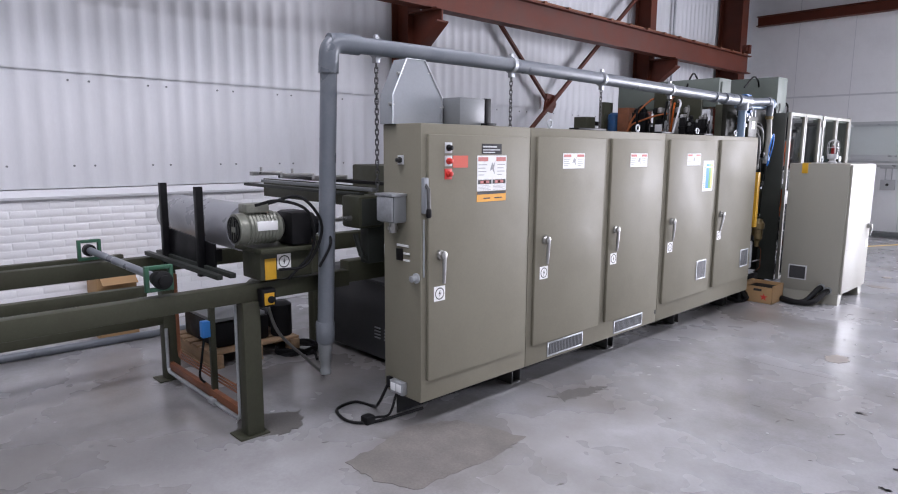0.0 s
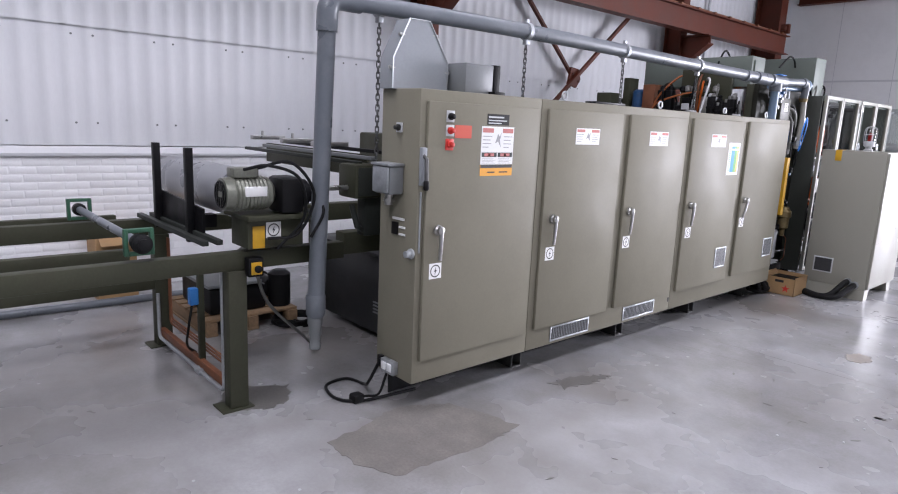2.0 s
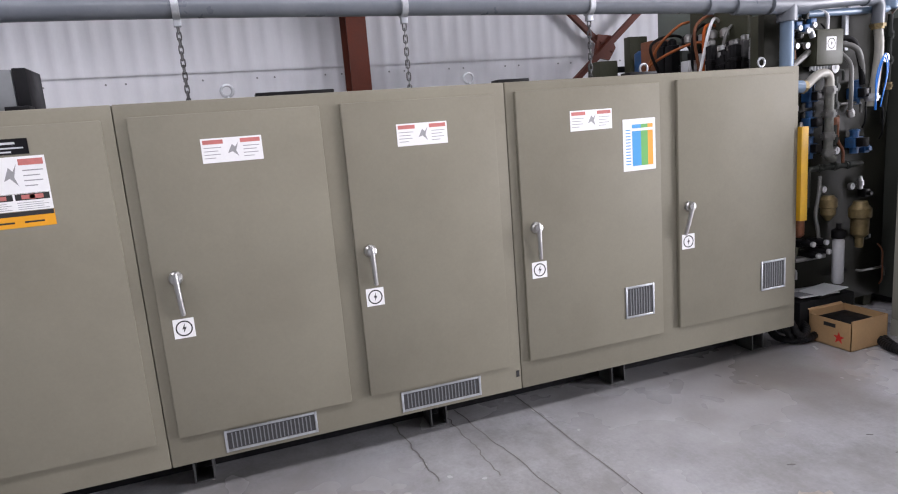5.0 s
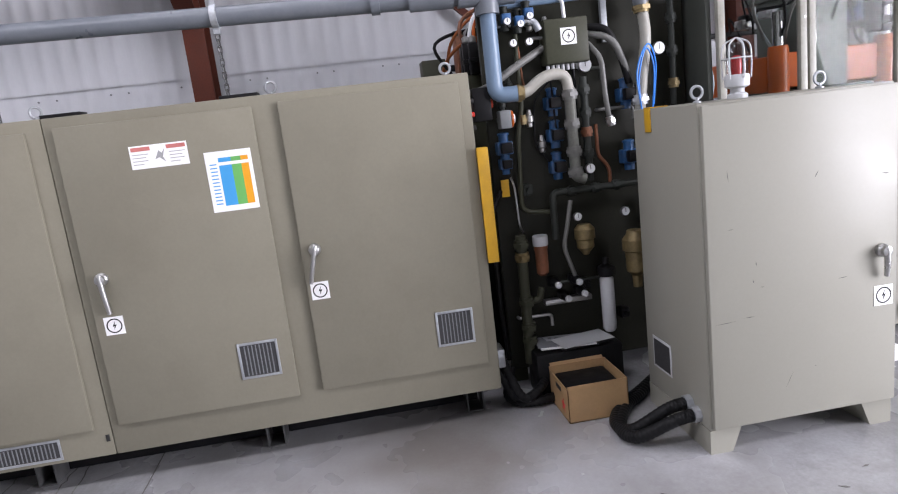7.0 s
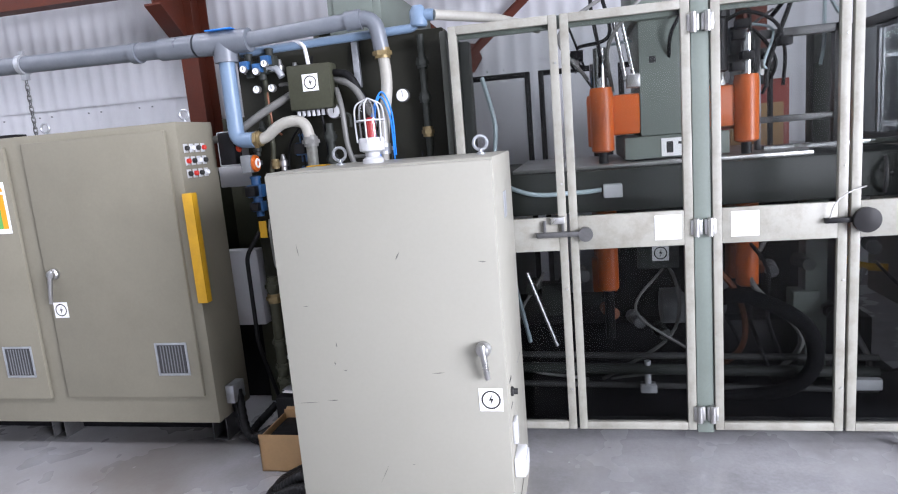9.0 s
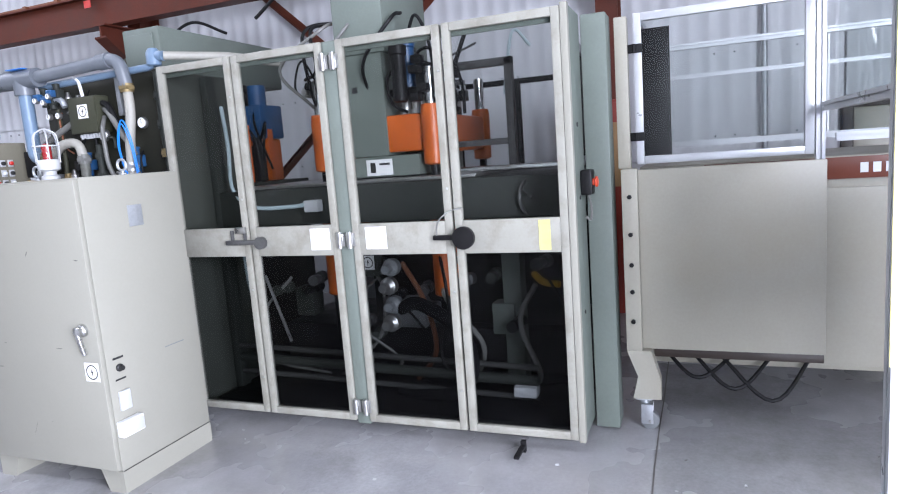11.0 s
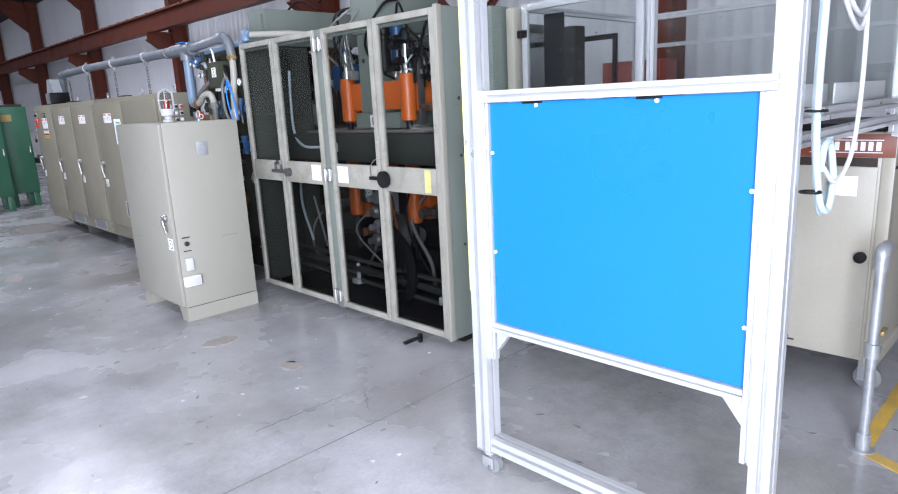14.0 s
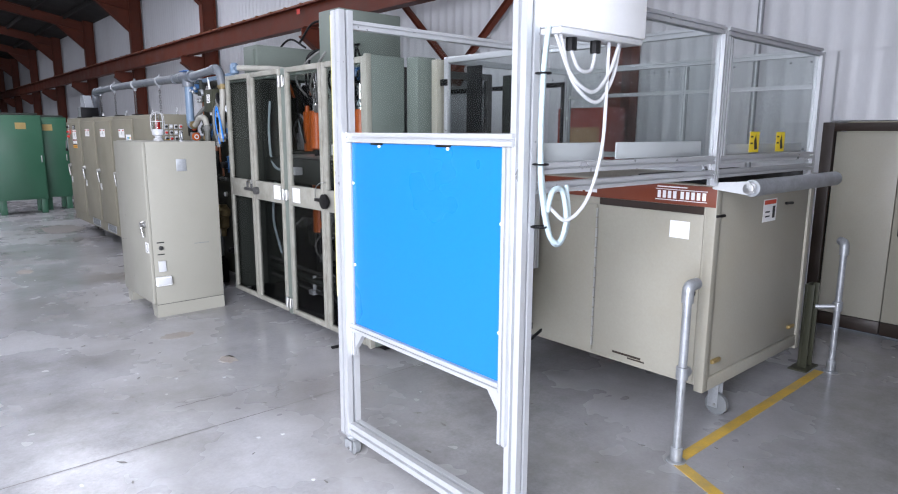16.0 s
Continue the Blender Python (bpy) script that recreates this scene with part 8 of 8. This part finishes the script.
# ---- far end: green cabinets and others ----
for (xa, xb, ya, yb, za, zb, n) in ((-2.7, -1.76, -0.8, -0.1, 0.32, 2.18, 1), (-3.3, -2.73, -1.35, -0.65, 0.3, 2.15, 1)):
    gc = thing("green_cabinet", ((xa + xb) / 2, (ya + yb) / 2, 0), "large green steel cabinet on short legs", "cabinet", "green cabinets")
    part("body", Geo().box(xa, xb, ya, yb, za, zb, 0.01), "green", gc)
    w = (xb - xa) / n
    for k in range(n):
        d = part("door", Geo().box(xa + w * k + 0.02, xa + w * (k + 1) - 0.02, yb + 0.0005, yb + 0.02, za + 0.04, zb - 0.04, 0.004), "green", gc)
        part("latch", Geo().box(xa + w * k + 0.05, xa + w * k + 0.07, yb + 0.02, yb + 0.05, 1.15, 1.3, 0.004), "steel", d)
    part("plate", Geo().box(xa + 0.3, xa + 0.5, yb + 0.021, yb + 0.023, zb - 0.3, zb - 0.16), "brass", gc)
    for x in (xa + 0.08, xb - 0.08):
        for y in (ya + 0.08, yb - 0.08):
            part("leg", Geo().box(x - 0.06, x + 0.06, y - 0.05, y + 0.05, 0, za, 0.004), "green", gc)
    part("top_tray", Geo().box(xa + 0.05, xb - 0.05, ya + 0.05, yb - 0.05, zb + 0.0005, zb + 0.05, 0.008), "darkgreen", gc)
for xa, xb, ya, yb, zb in ((-2.42, -1.5, -10.3, -9.4, 2.06), (-3.02, -2.46, -11.8, -10.9, 2.1)):
    wc = thing("white_cabinet", ((xa + xb) / 2, (ya + yb) / 2, 0), "pale grey steel cabinet with vented door", "cabinet", "far cabinets")
    part("body", Geo().box(xa, xb, ya, yb, 0.0, zb, 0.01), "greylight", wc)
    part("door", Geo().box(xa + 0.03, xb - 0.03, yb + 0.0005, yb + 0.02, 0.08, zb - 0.05, 0.005), "greylight", wc)
    part("vent", Geo().box(xa + 0.1, xa + 0.35, yb + 0.021, yb + 0.026, 0.2, 0.4, 0.002), "grey", wc)
hk = thing("wall_isolator", (-3.25, YN, 1.18), "grey isolator box with conduits on the end wall", "electric box")
part("body", Geo().box(-3.39, -3.11, YN - 0.1, YN - 0.013, 1.07, 1.3, 0.01), "greylight", hk)
part("knob", Geo().lathe((-3.25, YN - 0.1, 1.19), (0, -1, 0), [(0.03, 0), (0.03, 0.02), (0.015, 0.03)], 14), "ink", hk)
for x in (-3.31, -3.19):
    part("conduit", Geo().cyl((x, YN - 0.05, 1.3), (x, YN - 0.05, 1.55), 0.012, 10), "greylight", hk)
part("tray", Geo().box(-3.42, -2.93, YN - 0.1, YN - 0.013, 1.55, 1.62, 0.004), "greylight", hk)
h2 = thing("wall_starter", (-2.84, YN, 1.2), "black motor starter with lead on the end wall", "electric box")
part("body", Geo().box(-2.99, -2.69, YN - 0.1, YN - 0.013, 1.09, 1.31, 0.012), "blackmetal", h2)
part("conduit", Geo().cyl((-2.86, YN - 0.05, 1.31), (-2.82, YN - 0.05, 1.55), 0.012, 10), "black", h2)
part("lead", Geo().tube(bend([(-2.86, YN - 0.06, 1.09), (-2.89, YN - 0.08, 0.9), (-2.84, YN - 0.09, 0.82), (-2.79, YN - 0.08, 0.92), (-2.8, YN - 0.06, 1.09)], 6), 0.016, 8), "black", h2)
fl_ = thing("wall_floodlight", (-2.7, YN, 3.0), "grey floodlight on a bracket beside the loading door", "lamp")
part("housing", Geo().box(-2.83, -2.64, YN - 0.24, YN - 0.06, 2.9, 3.16, 0.015), "grey", fl_)
part("bracket", Geo().box(-2.76, -2.7, YN - 0.06, YN - 0.013, 2.8, 3.1, 0.004).box(-2.76, -2.64, YN - 0.18, YN - 0.06, 2.8, 2.83, 0.004), "grey", fl_)
for x, y in ((-6.74, 13.9), (-6.74, 16.75)):
    solid("wall_conduit", Geo().cyl((x, y, 0.0), (x, y, 5.8), 0.03, 12), "galv", "galvanised conduit running up the wall", "pipe", group="wall conduits")

# ---- floor marks ----
rp_ = random.Random(3)


def blot(name, pts, m, label, jitter=0.05):
    """A flat patch with an uneven outline."""
    out = []
    for p, q in zip(pts, pts[1:] + pts[:1]):
        for k in range(7):
            t = k / 7
            out.append((p[0] + (q[0] - p[0]) * t + rp_.uniform(-jitter, jitter), p[1] + (q[1] - p[1]) * t + rp_.uniform(-jitter, jitter)))
    structure(name, Geo().prism(out, "z", 0.0, 0.0025), m, label, "floor patch")


blot("floor_patch", [(-2.62, 2.39), (-2.68, 2.68), (-2.78, 2.99), (-2.62, 3.34), (-2.12, 3.48), (-2.06, 3.22), (-2.07, 2.88), (-2.09, 2.5), (-2.33, 2.4)], "patch", "rough repaired patch in the concrete floor", 0.018)
blot("floor_stain", [(-2.43, 4.19), (-2.42, 4.46), (-2.27, 4.71), (-2.25, 4.48), (-2.32, 4.2)], "stain", "dark oil stain on the concrete floor", 0.03)
blot("floor_stain_table", [(-3.75, 2.28), (-3.5, 2.6), (-3.25, 2.45), (-3.28, 2.2), (-3.5, 2.1)], "stain", "dark oil stain on the concrete floor", 0.03)
for cx, cy, sx, sy, m_ in ((-1.81, 10.97, 0.16, 0.1, "ruststain"), (-1.91, 11.89, 0.07, 0.1, "ruststain"), (-1.2, 6.9, 0.1, 0.16, "ruststain"), (-0.68, 5.62, 0.03, 0.012, "stain"), (-0.26, 4.8, 0.025, 0.012, "stain"), (-0.27, 4.48, 0.022, 0.012, "stain")):
    ring_ = [(cx + sx * math.cos(k * math.pi / 3), cy + sy * math.sin(k * math.pi / 3)) for k in range(6)]
    blot("floor_spot", ring_, m_, "small old stain on the concrete floor", 0.018)
joint = Geo()
for p, q in (((-3.0, 6.22), (6.0, 6.47)), ((-3.0, 5.78), (-1.5, 5.94)), ((-3.0, 5.7), (-2.1, 5.72)), ((-3.0, 5.36), (-2.2, 5.4)), ((-6.4, 13.02), (6.0, 13.05)), ((-1.24, 12.58), (-1.96, 12.6)), ((-1.99, 12.66), (-1.85, 12.88)), ((-6.4, -0.6), (6.0, -0.1)), ((-6.4, -7), (6.0, -6.5)), ((0.9, -20), (1.3, 17.4))):
    d = (Vector((*q, 0)) - Vector((*p, 0))).normalized()
    w = Vector((-d.y, d.x, 0)) * 0.004
    n = 24
    pp_ = [Vector((p[0] + (q[0] - p[0]) * i / n, p[1] + (q[1] - p[1]) * i / n, 0.0015)) + w * rp_.uniform(-2.5, 2.5) for i in range(n + 1)]
    vs = [a + w for a in pp_] + [a - w for a in pp_]
    joint.add(vs, [(i, i + 1, n + 2 + i, n + 1 + i) for i in range(n)])
structure("floor_joint", joint, "stain", "dark cracked joint lines in the concrete floor", "floor joint")
lit = Geo()
for k in range(60):
    x, y = rp_.uniform(-2.9, 0.4), rp_.uniform(1.5, 15.5)
    if x < -1.5 and (3 < y < 8.4 or 9.2 < y < 10.4):
        x += 1.6
    s = rp_.uniform(0.004, 0.012)
    lit.prism([(x - s, y - s * 0.6), (x + s, y - s), (x + s * 0.8, y + s), (x - s * 0.7, y + s * 0.8)], "z", 0.0, 0.004)
dark = Geo()
for k in range(150):
    x, y = rp_.uniform(-3.6, 0.2), rp_.uniform(2.0, 16.0)
    if x < -1.7 and 2.9 < y < 12.7:
        x += 2.0
    s, a = rp_.uniform(0.006, 0.022), rp_.uniform(0, 3.1)
    ca, sa = math.cos(a), math.sin(a)
    dark.prism([(x + s * (u * ca - v * sa), y + s * (u * sa + v * ca)) for u, v in ((-1.6, -0.3), (0.2, -0.5), (1.5, 0.1), (0.3, 0.45))], "z", 0.0, 0.002)
tagged(structure("floor_scuffs", dark, "stain", "short dark scuffs and chips in the concrete floor", "floor marks"), kind="stuff")
tagged(structure("floor_litter", lit, "greylight", "small flakes of litter on the floor", "litter"), kind="stuff")

# ---- brick courses of the west wall ----
def brick_mesh(L):
    g = Geo().box(-0.028, 0.0, 0.0, L, 0.0, 0.065, 0.004)
    return mesh_of("brick", g, "brick")


full = brick_mesh(0.215)
rest = Geo()
count = 0
for c in range(18):
    z = 0.004 + c * 0.0765
    y = -8.0 - (0.1125 if c % 2 else 0)
    while y < DOOR_Y0 - 0.33:
        near = 1.1 < y < 4.4 and 0.45 < z and count < 300
        if near:
            b = new("brick", full)
            b.location = (XW, y, z)
            b.parent = wall_west
            count += 1
        else:
            rest.box(XW - 0.028, XW, y, y + 0.215, z, z + 0.065)
        y += 0.225
ob = new("brickwork", mesh_of("brickwork", rest, "brick_rest", smooth=False))
ob.parent = wall_west
tagged(ob, kind="stuff")
